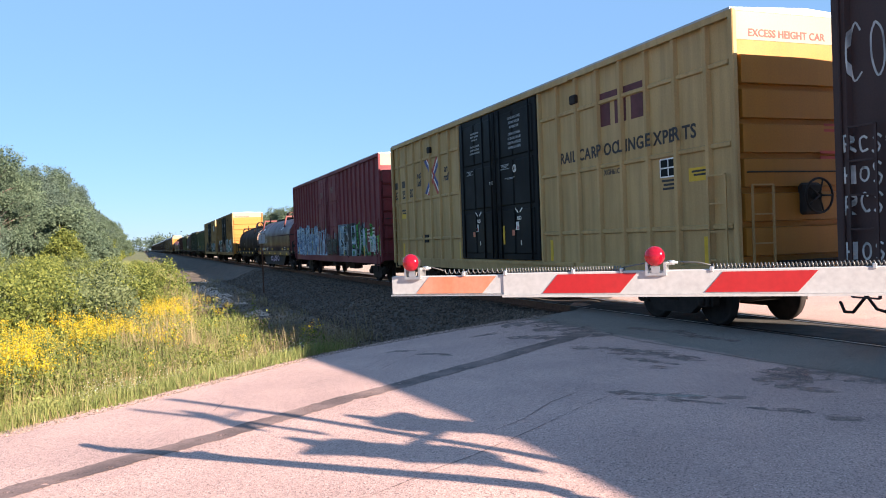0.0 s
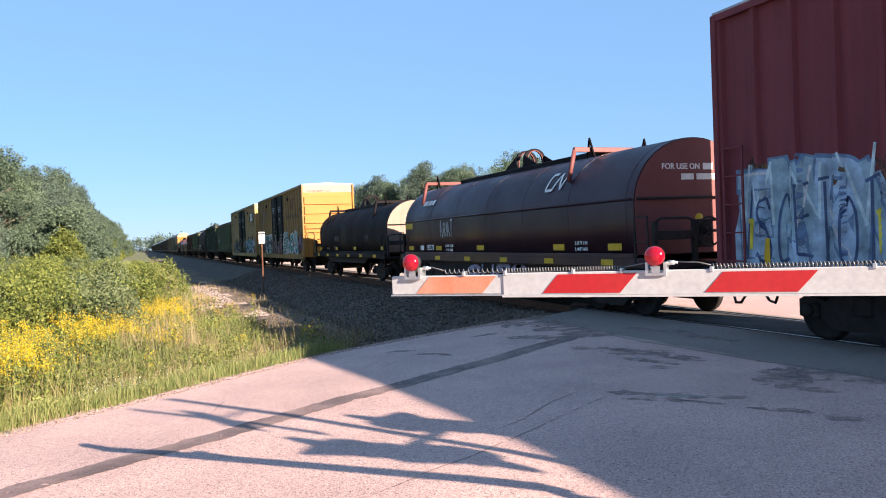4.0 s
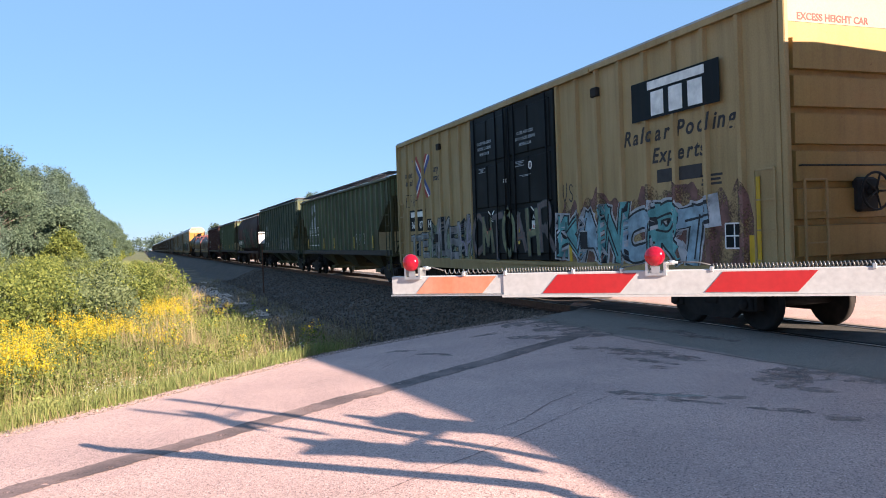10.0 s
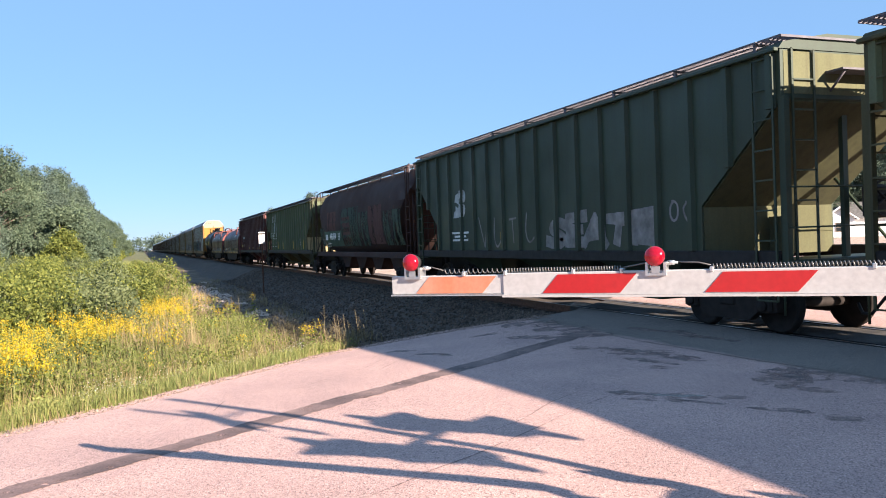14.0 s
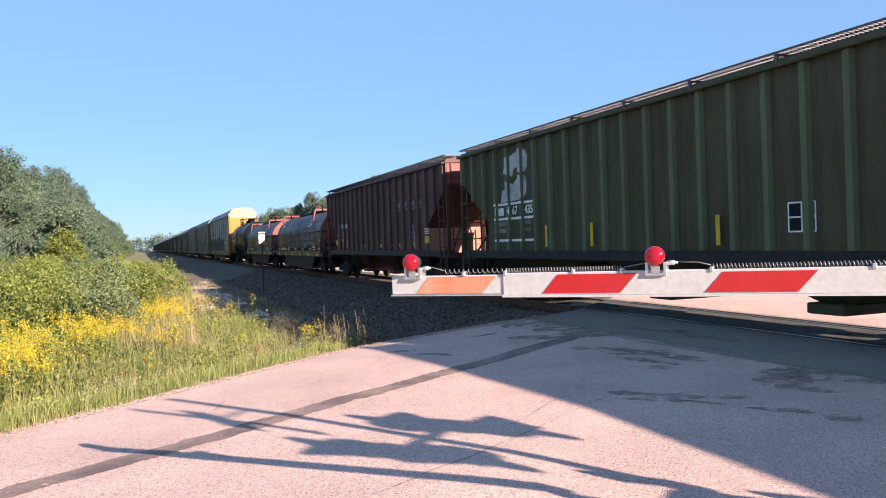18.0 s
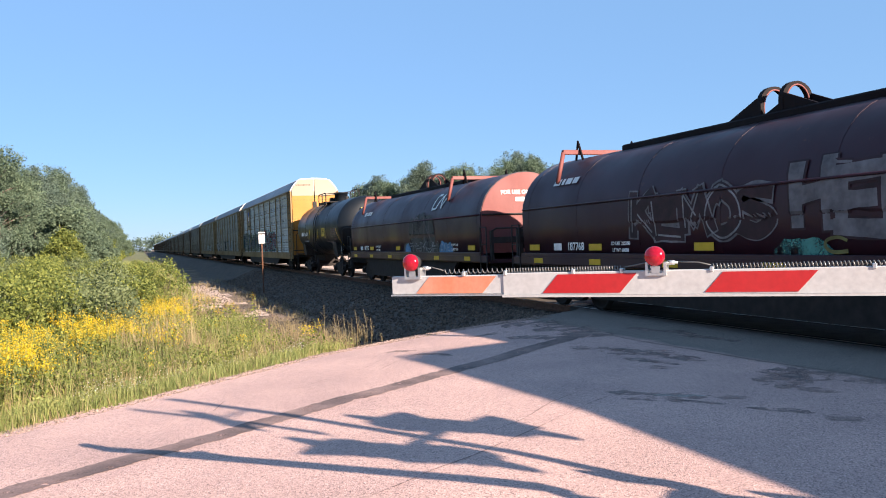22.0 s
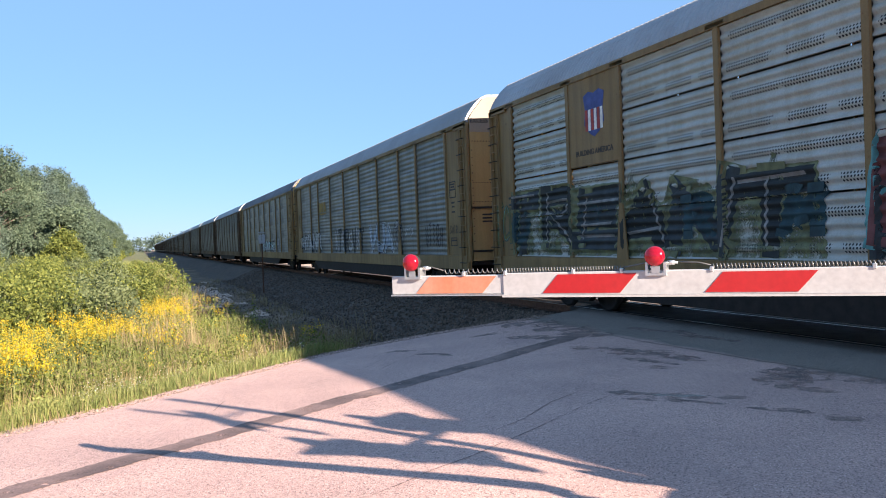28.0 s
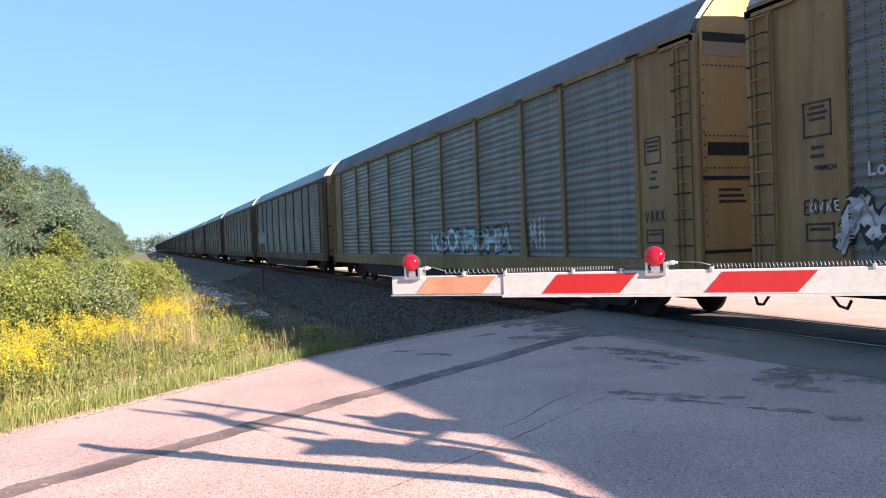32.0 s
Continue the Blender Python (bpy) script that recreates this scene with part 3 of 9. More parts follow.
STAIN = speckled(stain_mat(), 0.5, 4.0, 50.0, (1, 1, 1), 0.1)
FAINTSTAIN = speckled(stain_mat(), 0.34, 5.0, 60.0, (1, 1, 1), 0.16)
PATCHGREY = speckled(soil_mat("pale_road_patch", (0.2, 0.17, 0.15), (0.36, 0.3, 0.26), (0.44, 0.38, 0.33), 6.0, 60), 0.65)
for k, (pts, w) in enumerate([([(4.6, 7.4), (4.78, 7.25), (4.96, 7.12)], 0.16), ([(5.36, 6.1), (5.5, 5.95), (5.62, 5.8), (5.72, 5.52)], 0.1), ([(6.75, 7.5), (6.91, 7.37), (7.06, 7.05), (7.08, 6.7)], 0.36),
                              ([(6.7, 14.4), (7.0, 14.1), (7.32, 13.9), (7.5, 13.4)], 0.5), ([(6.74, 13.2), (7.1, 12.8), (7.24, 12.0), (7.2, 11.4)], 0.55), ([(5.47, 13.3), (5.9, 13.35), (6.26, 13.26)], 0.22), ([(5.9, 12.6), (6.3, 12.2), (6.52, 11.64)], 0.3),
                              ([(3.78, 13.0), (4.05, 12.95), (4.3, 12.72)], 0.14), ([(4.1, 12.3), (4.36, 11.9), (4.43, 11.46)], 0.1), ([(6.4, 10.2), (6.51, 9.95), (6.68, 9.11), (6.81, 8.45)], 0.2), ([(6.1, 9.3), (6.3, 8.8), (6.35, 8.4)], 0.14),
                              ([(8.1, 12.2), (8.37, 11.08), (8.29, 10.41), (8.45, 9.6)], 0.2), ([(5.3, 6.3), (5.1, 6.55), (5.0, 6.7)], 0.07)]):
    road_ribbon("stain", "dark scuffed stain on the asphalt", pts, w * 1.5, STAIN, 0.9, 40 + k, 0.0035)
for k, (pts, w) in enumerate([([(6.05, 10.8), (6.32, 10.27), (6.44, 9.43)], 0.2), ([(6.75, 9.74), (6.97, 9.24)], 0.16), ([(5.84, 8.55), (6.0, 8.4), (6.19, 8.22)], 0.12), ([(4.86, 7.13), (5.14, 6.83), (5.39, 6.62)], 0.14), ([(4.57, 7.02), (4.9, 6.78), (5.19, 6.55)], 0.12),
                              ([(6.55, 7.3), (6.7, 7.0), (6.86, 6.7)], 0.5), ([(6.33, 6.75), (6.57, 6.45), (6.67, 6.18)], 0.24), ([(5.66, 5.56), (5.83, 5.29), (5.93, 5.08)], 0.16), ([(5.42, 6.74), (5.69, 6.38)], 0.14), ([(7.25, 6.9), (7.3, 6.6), (7.33, 6.2)], 0.22)]):
    road_ribbon("stain", "faint dark stain on the asphalt", pts, w * 1.6, FAINTSTAIN, 0.9, 110 + k, 0.0028)
road_ribbon("patch", "thin grey patch worn into the asphalt", [(4.9, 7.05), (5.1, 6.92), (5.38, 6.69)], 0.14, PATCHGREY, 0.8, 70, 0.003)

# ---------- track ----------
track = empty("railway_track", "rusty steel rails on dark timber ties in grey ballast", "railway track", (TX, 0, 0), kind="structure")


def rail_mesh(b):
    prof = [(-0.075, -0.185), (0.075, -0.185), (0.075, -0.172), (0.012, -0.155), (0.012, -0.05), (0.036, -0.04), (0.036, -0.006), (0.026, 0.0), (-0.026, 0.0), (-0.036, -0.006), (-0.036, -0.04), (-0.012, -0.05), (-0.012, -0.155), (-0.075, -0.172)]
    cuts = steps((-120, 0, 40), (0, 60, 20), (60, 300, 60), (300, 1500, 300))
    for a, c in zip(cuts, cuts[1:]):
        b.prism(prof, a, c, "y", 0, caps=False)
    b.box(-0.024, 0.024, -120, 1500, -0.001, 0.0006, 1)


RAIL = quick(rail_mesh, RUST, RAILTOP)
for sx in (-0.752, 0.752):
    part("rail", RAIL, track, (sx, 0, 0), "rusty rail with a bright running top")
TIE_ME = quick(lambda b: b.bevelled(-1.3, 1.3, -0.115, 0.115, -0.36, -0.182, 0.012), TIE)
PLATE = quick(lambda b: b.box(-0.17, 0.17, -0.09, 0.09, -0.186, -0.17), RUST)
rnd = random.Random(5)
y = 17.2
while y < 110:
    part("tie", TIE_ME, track, pose(rnd.uniform(-0.04, 0.04), y, rnd.uniform(-0.01, 0.005), 0, 0, rnd.uniform(-1, 1)))
    if y < 45:
        for sx in (-0.752, 0.752):
            part("tie_plate", PLATE, track, (sx, y, 0.001))
    y += 0.53
# rubber flangeway strips beside the rails on the crossing
for sx in (-0.845, -0.66, 0.66, 0.845):
    part("flangeway_strip", quick(lambda b: b.bevelled(-0.03, 0.03, 3.0, 16.6, -0.2, 0.006, 0.006), BLACKSTEEL), track, (sx, 0, 0))


def scatter_stones(name, label, count, spot, size, mat, seed):
    r = np.random.RandomState(seed)
    base = np.array([(1, 0, 0), (-0.9, 0.2, 0.1), (0.1, 1, 0), (0, -0.9, 0.15), (0.1, 0.1, 0.8), (0, 0, -0.7)], float)
    tri = np.array([(0, 2, 4), (2, 1, 4), (1, 3, 4), (3, 0, 4), (2, 0, 5), (1, 2, 5), (3, 1, 5), (0, 3, 5)])
    vs, fs = [], []
    for i in range(count):
        x, yy, z = spot(r)
        s = size * (0.5 + r.rand() ** 2 * 1.3)
        a = r.rand() * 6.28
        c, sn = math.cos(a), math.sin(a)
        p = base * (s * (0.7 + 0.6 * r.rand(6, 1)))
        p = np.stack([p[:, 0] * c - p[:, 1] * sn, p[:, 0] * sn + p[:, 1] * c, p[:, 2]], 1) + (x, yy, z + s * 0.25)
        vs.append(p)
        fs.append(tri + 6 * i)
    me = bpy.data.meshes.new(name)
    me.from_pydata(np.concatenate(vs).tolist(), [], np.concatenate(fs).tolist())
    me.materials.append(mat)
    return tagged(new(name, me), label, "gravel", kind="stuff")


def ballast_spot(r):
    while True:
        yy = 13.5 + 50 * r.rand() ** 1.7
        x = 5.6 + 3.9 * r.rand()
        if across(x, yy) - left_edge(x) > 0.05 and (yy > 17 or x < 9.4):
            return x, yy, ground_z(x, yy)


scatter_stones("ballast_stones", "loose grey and brown ballast stones on the shoulder slope", 24000, ballast_spot, 0.034, STONE, 3)


def dirt_spot(r):
    yy = 18 + 45 * r.rand() ** 1.5
    x = 1.6 + 4.6 * r.rand()
    return x, yy, ground_z(x, yy)


scatter_stones("scattered_stones", "scattered small stones and clods on the dirt strip", 5000, dirt_spot, 0.03, STONE, 13)


def kerb_spot(r):
    t = r.rand()
    x = -4 + 12 * t ** 0.8
    v = left_edge(x) - 0.25 + 0.75 * r.rand() ** 1.5
    yy = (v + 0.677 * (x - 1.35)) / 0.736 + 4.38
    return x, yy, max(ground_z(x, yy), road_z(x, yy) if v < left_edge(x) + 0.05 else -9)


scatter_stones("edge_gravel", "pale loose gravel along the asphalt edge", 6500, kerb_spot, 0.011, stone_mat("pale_gravel", (0.12, 0.085, 0.065), (0.36, 0.25, 0.2)), 8)
# ---------- crossing gate ----------
# Arm from its tip at (1.35, 4.38) towards the mast; local x runs along it from the tip.
ARM = Vector((0.6771, -0.7358, 0)).normalized()
MAST = (5.05, 0.77)
ROADWAY = Vector((0.7358, 0.6771, 0))
gate = empty("crossing_gate", "lowered railway crossing gate with red and white striped arm", "crossing gate", (MAST[0], MAST[1], 0))
arm_turn = math.degrees(math.atan2(ARM.y, ARM.x))
ARM_AT = Matrix.Translation((1.35 - MAST[0], 4.38 - MAST[1], 1.41)) @ pose(0, 0, 0, 0, -0.25, arm_turn)
arm = part("arm", quick(lambda b: (b.bevelled(0, 0.71, -0.028, 0.012, 0.0, 0.104, 0.004), b.bevelled(0.69, 4.3, -0.034, 0.018, -0.008, 0.112, 0.004)), SIGNWHITE), gate, ARM_AT, "white reflective gate arm")


def stripe(b, x0, w, h0, h1, face, lean):
    b.prism([(x0, h0), (x0 + w, h0), (x0 + w + lean, h1), (x0 + lean, h1)], face - 0.003, face + 0.001, "y")


for x0, w, mat, h0, h1, face, lab in [(0.16, 0.4064, SIGNOLD, 0.006, 0.098, -0.028, "sun-faded orange stripe"), (0.913, 0.4064, SIGNRED, 0.004, 0.1, -0.034, "red stripe"),
                                     (1.726, 0.4064, SIGNRED, 0.004, 0.1, -0.034, "red stripe"), (2.539, 0.4064, SIGNRED, 0.004, 0.1, -0.034, "red stripe"), (3.352, 0.4064, SIGNRED, 0.004, 0.1, -0.034, "red stripe")]:
    part("stripe", quick(lambda b: stripe(b, x0, w, h0, h1, face, 0.085), mat), arm, None, lab)
part("lip", quick(lambda b: b.box(0.69, 4.3, -0.05, -0.03, -0.016, -0.006), SIGNWHITE), arm)
part("lip", quick(lambda b: b.box(0.0, 0.7, -0.042, -0.024, -0.008, -0.001), ALU), arm)


def arm_lamp(x):
    lamp = part("arm_lamp", quick(lambda b: b.turned([(-0.05, 0.0), (-0.05, 0.03), (-0.046, 0.046), (-0.034, 0.048), (-0.01, 0.042), (0.015, 0.034), (0.02, 0.0)], 24, "y"), BLACKSTEEL), arm, (x, -0.005, 0.182), "round arm lamp in a black housing")

    def dome(b):
        b.turned([(-0.05 - 0.036 * math.cos(a), 0.049 * math.sin(a)) for a in [i * math.pi / 16 for i in range(9)]], 24, "y")
    part("lens", quick(dome, LENS), lamp, None, "domed red glass lens")
    part("bracket", quick(lambda b: (b.box(-0.05, -0.038, -0.04, 0.03, -0.085, -0.03), b.box(0.038, 0.05, -0.04, 0.03, -0.085, -0.03), b.box(-0.05, 0.05, -0.042, 0.03, -0.095, -0.082), b.box(-0.02, 0.02, -0.042, -0.036, -0.085, -0.05)), ALU), lamp)
    part("cable_gland", quick(lambda b: b.turned([(0.05, 0.0), (0.05, 0.012), (0.085, 0.012), (0.085, 0.006), (0.1, 0.006), (0.1, 0)], 10, "x", (0, 0, -0.035)), ALU), lamp)


arm_lamp(0.145)
arm_lamp(1.50)


def coil(b, x0, x1, turns, r=0.011, z=0.125, sag=0.0):
    k = turns * 10
    b.pipe([(x0 + (x1 - x0) * i / k, -0.012 + r * math.cos(i * 0.628), z + r * math.sin(i * 0.628) - sag * math.sin(math.pi * i / k)) for i in range(k + 1)], 0.0034, 5)


def cable(b):
    b.pipe([(0.2, 0, 0.16), (0.26, -0.01, 0.15), (0.33, -0.012, 0.132)], 0.0035, 6)
    coil(b, 0.33, 0.7, 13)
    coil(b, 0.7, 1.08, 24)
    coil(b, 1.08, 1.33, 18)
    b.pipe([(1.33, -0.012, 0.128), (1.4, -0.012, 0.14), (1.46, -0.01, 0.15)], 0.0035, 6)


def cable_on(b):
    b.pipe([(1.58, 0, 0.152), (1.7, -0.01, 0.145), (1.76, -0.012, 0.13)], 0.0035, 6)
    coil(b, 1.76, 2.45, 42)
    coil(b, 2.45, 3.3, 42)


for run in (cable, cable_on):
    part("coiled_cable", quick(run, plain("shiny_grey_cable", (0.13, 0.125, 0.12), 0.25, 0.2, 0.15)), arm, None, "coiled grey lamp cable")
for x in (0.46, 0.705, 1.08, 1.33, 1.76, 2.44):
    part("cable_clip", quick(lambda b: b.bevelled(-0.009, 0.009, -0.04, 0.01, 0.1, 0.126, 0.003), ALU), arm, (x, 0, 0))

# Mast with mechanism, two pairs of flashers and a crossbuck beside the road.
part("mast", quick(lambda b: (b.pipe([(0, 0, -0.05), (0, 0, 3.95)], 0.055, 14), b.turned([(3.95, 0.075), (3.99, 0.06), (4.02, 0.0)], 12, "z")), ALU), gate, None, "aluminium signal mast")
part("base", quick(lambda b: (b.bevelled(-0.3, 0.3, -0.3, 0.3, -0.3, 0.12, 0.03), b.turned([(0.12, 0.2), (0.2, 0.17), (0.45, 0.1), (0.5, 0.0)], 14, "z")), ALU), gate)
MECH = Matrix.Translation((-0.12, -0.1, 0)) @ pose(0, 0, 0, 0, 0, arm_turn)
part("mechanism", quick(lambda b: b.bevelled(-0.3, 0.3, -0.22, 0.22, 0.78, 1.44, 0.05), ALU), gate, MECH, "gate mechanism housing")
part("arm_bracket", quick(lambda b: (b.bevelled(-0.75, -0.1, -0.3, -0.24, 1.36, 1.54, 0.02), b.bevelled(-0.75, -0.1, 0.24, 0.3, 1.36, 1.54, 0.02)), ALU), gate, MECH)
part("counterweight", quick(lambda b: (b.bevelled(0.3, 1.25, -0.3, -0.24, 1.28, 1.48, 0.02), b.bevelled(0.3, 1.25, 0.24, 0.3, 1.28, 1.48, 0.02)), BLACKSTEEL), gate, MECH)


def flasher(x, y, z, turn):
    fl = part("flasher", quick(lambda b: (b.turned([(-0.02, 0.0), (-0.02, 0.295), (0.0, 0.3), (0.0, 0.0)], 28, "y"), b.turned([(0.0, 0.15), (0.16, 0.14), (0.22, 0.09), (0.22, 0.0)], 16, "y")), BLACKSTEEL), gate, pose(x, y, z, 0, 0, turn), "flashing light unit with a round black background")
    part("lens", quick(lambda b: b.turned([(-0.03, 0.13), (-0.045, 0.09), (-0.05, 0.0)], 20, "y"), LENS), fl)

    def hood(b):
        rows = []
        for a in range(0, 15):
            t = math.pi * (a / 14 * 1.3 - 0.15)
            rows.append([(0.155 * math.cos(t), -0.02, 0.155 * math.sin(t)), (0.15 * math.cos(t), -0.38 * (0.45 + 0.55 * max(0.0, math.sin(t))), 0.15 * math.sin(t) - 0.03)])
        b.sheet(rows)
    part("hood", quick(hood, BLACKSTEEL), fl)


road_turn = math.degrees(math.atan2(0.677, 0.736)) - 90
for way, out in ((1, 180), (-1, 0)):
    c = ROADWAY * (0.42 * way)
    part("flasher_crossarm", quick(lambda b: (b.pipe([tuple(c - ARM * 0.5), tuple(c + ARM * 0.5)], 0.035, 10), b.pipe([(0, 0, 0), tuple(c)], 0.035, 10), b.bevelled(c.x - 0.09, c.x + 0.09, c.y - 0.09, c.y + 0.09, -0.12, 0.12, 0.02)), ALU), gate, (0, 0, 2.4))
    for o in (-0.46, 0.46):
        q = c + ARM * o + ROADWAY * (0.06 * way)
        flasher(q.x, q.y, 2.4, road_turn + out)
for lean in (45, -45):
    part("crossbuck_blade", quick(lambda b: b.bevelled(-0.61, 0.61, -0.008, 0.008, -0.115, 0.115, 0.003), SIGNWHITE), gate, Matrix.Translation(tuple(ROADWAY * (-0.5 - 0.001 * lean / 45)) [:2] + (3.38,)) @ pose(0, 0, 0, 0, 0, arm_turn) @ pose(0, 0, 0, 0, lean, 0), "white crossbuck blade")
part("sign_bracket", quick(lambda b: b.pipe([(0, 0, 3.38), tuple(ROADWAY * -0.49)[:2] + (3.38,)], 0.02, 8), ALU), gate)

# Whistle or mile marker beside the track.
marker = empty("marker_post", "small white sign on a rusty steel post in the ballast", "sign", (6.1, 44.0, ground_z(6.1, 44.0)))
part("post", quick(lambda b: (b.box(-0.035, 0.035, -0.006, 0.006, -0.2, 3.25), b.box(-0.006, 0.006, -0.03, 0.006, -0.2, 3.25)), RUST), marker)
part("plate", quick(lambda b: b.bevelled(-0.17, 0.17, -0.02, -0.008, 2.72, 3.22, 0.004), SIGNWHITE), marker)
part("plate", quick(lambda b: b.bevelled(-0.17, 0.17, -0.02, -0.008, 3.28, 3.36, 0.004), SIGNWHITE), marker)
# ---------- rolling stock ----------
# Cars are built round their middle at rail height; the road side is at -x, the leading end at -y.
WHEELS = []   # (wheelset, its place in its truck)
CARS = []     # (car, place of its middle along the track at the start)


def wheelset_mesh(b):
    for s in (-1, 1):
        b.turned([(s * 0.68, 0.0), (s * 0.68, 0.44), (s * 0.72, 0.475), (s * 0.725, 0.455), (s * 0.81, 0.45), (s * 0.815, 0.40), (s * 0.77, 0.37), (s * 0.77, 0.17), (s * 0.83, 0.12), (s * 0.83, 0.0)], 28, "x", (0, 0, 0), 0)
    b.pipe([(-1.08, 0, 0), (1.08, 0, 0)], 0.08, 10, 0)


def truck_mesh(b):
    b.bevelled(-1.1, 1.1, -0.2, 0.2, 0.42, 0.72, 0.03)
    prof = [(-1.12, 0.36), (-1.12, 0.62), (-0.95, 0.68), (-0.62, 0.6), (-0.42, 0.76), (0.42, 0.76), (0.62, 0.6), (0.95, 0.68), (1.12, 0.62), (1.12, 0.36), (0.72, 0.36), (0.5, 0.2), (-0.5, 0.2), (-0.72, 0.36)]
    for s in (-1, 1):
        b.prism([(y, z) for y, z in prof], s * 1.0 - 0.07, s * 1.0 + 0.07, "x")
        for k in (-0.89, 0.89):
            b.bevelled(s * 1.03 - 0.1, s * 1.03 + 0.1, k - 0.16, k + 0.16, 0.34, 0.58, 0.03)
            b.turned([(s * 1.13, 0.0), (s * 1.13, 0.1), (s * 1.17, 0.09), (s * 1.17, 0.0)], 12, "x", (0, k, 0.46))


SPRING = quick(lambda b: [b.turned([(0.27 + 0.03 * i, 0.055 + 0.012 * (i % 2)) for i in range(9)], 10, "z", (0, k, 0)) for k in (-0.17, 0.0, 0.17)], UNDER)
WHEELSET, TRUCK = quick(wheelset_mesh, UNDER), quick(truck_mesh, UNDER)
COUPLER = quick(lambda b: (b.bevelled(-0.09, 0.09, -0.95, 0.1, 0.78, 0.98, 0.02), b.bevelled(-0.17, 0.15, -1.25, -0.9, 0.74, 1.04, 0.05), b.bevelled(-0.25, 0.25, -0.15, 0.0, 0.68, 1.08, 0.02)), UNDER)
HOSE = quick(lambda b: b.pipe([(0.35, -0.1, 0.85), (0.37, -0.5, 0.7), (0.3, -0.85, 0.38), (0.2, -1.1, 0.36), (0.12, -1.25, 0.5)], 0.025, 7), BLACKSTEEL)
FLIP = pose(0, 0, 0, 0, 0, 180)


def running_gear(car, half, centre):
    """Two trucks with wheelsets, and a coupler with its air hose at each end."""
    for s in (-1, 1):
        t = part("truck", TRUCK, car, (0, s * centre, 0), "rusty cast truck frame")
        for k in (-0.89, 0.89):
            WHEELS.append((part("wheelset", WHEELSET, t, (0, k, 0.455)), k))
        for sx in (-1, 1):
            part("spring_group", SPRING, t, (sx * 1.0, 0, 0))
        m = Matrix.Translation((0, s * half, 0)) @ (Matrix.Identity(4) if s < 0 else FLIP)
        part("coupler", COUPLER, car, m)
        part("air_hose", HOSE, car, m)


def car_at(name, label, mid, group="cars of the train"):
    car = empty(name, label, "freight car", (TX, mid, 0), group)
    CARS.append((car, mid))
    return car


def ladder(car, x, y, z0, z1, w, mat, axis="y", name="ladder"):
    """Rungs between two stiles, flat against a side (axis y) or an end (axis x)."""
    def make(b):
        for s in (-w / 2, w / 2):
            b.box(-0.012, 0.012, s - 0.018, s + 0.018, z0, z1)
        k = max(2, int((z1 - z0) / 0.42))
        for i in range(k + 1):
            z = z0 + (z1 - z0) * i / k
            b.box(-0.012, 0.012, -w / 2, w / 2, z - 0.012, z + 0.012)
    m = Matrix.Translation((x, y, 0))
    if axis == "x":
        m = m @ pose(0, 0, 0, 0, 0, 90)
    return part(name, quick(make, mat), car, m)


def grab(car, p, q, out, mat, name="grab_iron"):
    p, q, o = Vector(p), Vector(q), Vector(out)
    return part(name, quick(lambda b: b.pipe([p, p + o, q + o, q], 0.013, 6), mat), car)


def brake_wheel(car, x, y, z, mat=BLACKSTEEL, r=0.28):
    def make(b):
        b.pipe([(r * math.cos(a), 0, r * math.sin(a)) for a in [i * math.pi / 10 for i in range(21)]], 0.02, 7)
        for i in range(5):
            a = i * math.pi * 0.4
            b.pipe([(0, 0, 0), (r * math.cos(a), 0, r * math.sin(a))], 0.016, 6)
        b.turned([(0.0, 0.06), (0.05, 0.07), (0.2, 0.05), (0.2, 0)], 10, "y")
    part("brake_wheel", quick(make, mat), car, (x, y - 0.18, z), "round brake wheel")
    part("brake_housing", quick(lambda b: b.bevelled(-0.2, 0.2, -0.05, 0.12, -0.3, 0.22, 0.04), mat), car, (x, y - 0.02, z))


def pigment(name, c):
    return plain(name, c, 0.6, 0, 0.5, 3.4)


PIGMENTS = dict(white=(0.48, 0.48, 0.47), black=(0.02, 0.02, 0.022), teal=(0.06, 0.28, 0.26), green=(0.05, 0.2, 0.12), blue=(0.11, 0.17, 0.26), pale=(0.4, 0.5, 0.52),
                silver=(0.36, 0.36, 0.36), murk=(0.014, 0.017, 0.018), olive=(0.11, 0.1, 0.03), deep=(0.018, 0.045, 0.055), brick=(0.13, 0.045, 0.045), aqua=(0.1, 0.27, 0.27), faint=(0.2, 0.185, 0.185), dust=(0.1, 0.08, 0.08), red=(0.45, 0.05, 0.05), yellow=(0.6, 0.5, 0.05), lilac=(0.3, 0.24, 0.36), lime=(0.2, 0.45, 0.05), slate=(0.13, 0.17, 0.2), sky=(0.22, 0.31, 0.36), leaf=(0.06, 0.24, 0.05), mint=(0.06, 0.2, 0.16), plum=(0.085, 0.05, 0.058), rose=(0.15, 0.07, 0.055), ice=(0.24, 0.4, 0.4), ash=(0.2, 0.19, 0.18), sage=(0.17, 0.2, 0.13), frost=(0.27, 0.32, 0.38), moss=(0.13, 0.14, 0.075), soot=(0.028, 0.034, 0.038), navy=(0.045, 0.075, 0.15), wine=(0.03, 0.01, 0.012), azure=(0.06, 0.17, 0.3), haze=(0.27, 0.36, 0.45), tan=(0.12, 0.07, 0.035), drab=(0.135, 0.12, 0.122), grime=(0.045, 0.04, 0.035))
SPRAY = {k: pigment("spray_" + k, c) for k, c in PIGMENTS.items()}


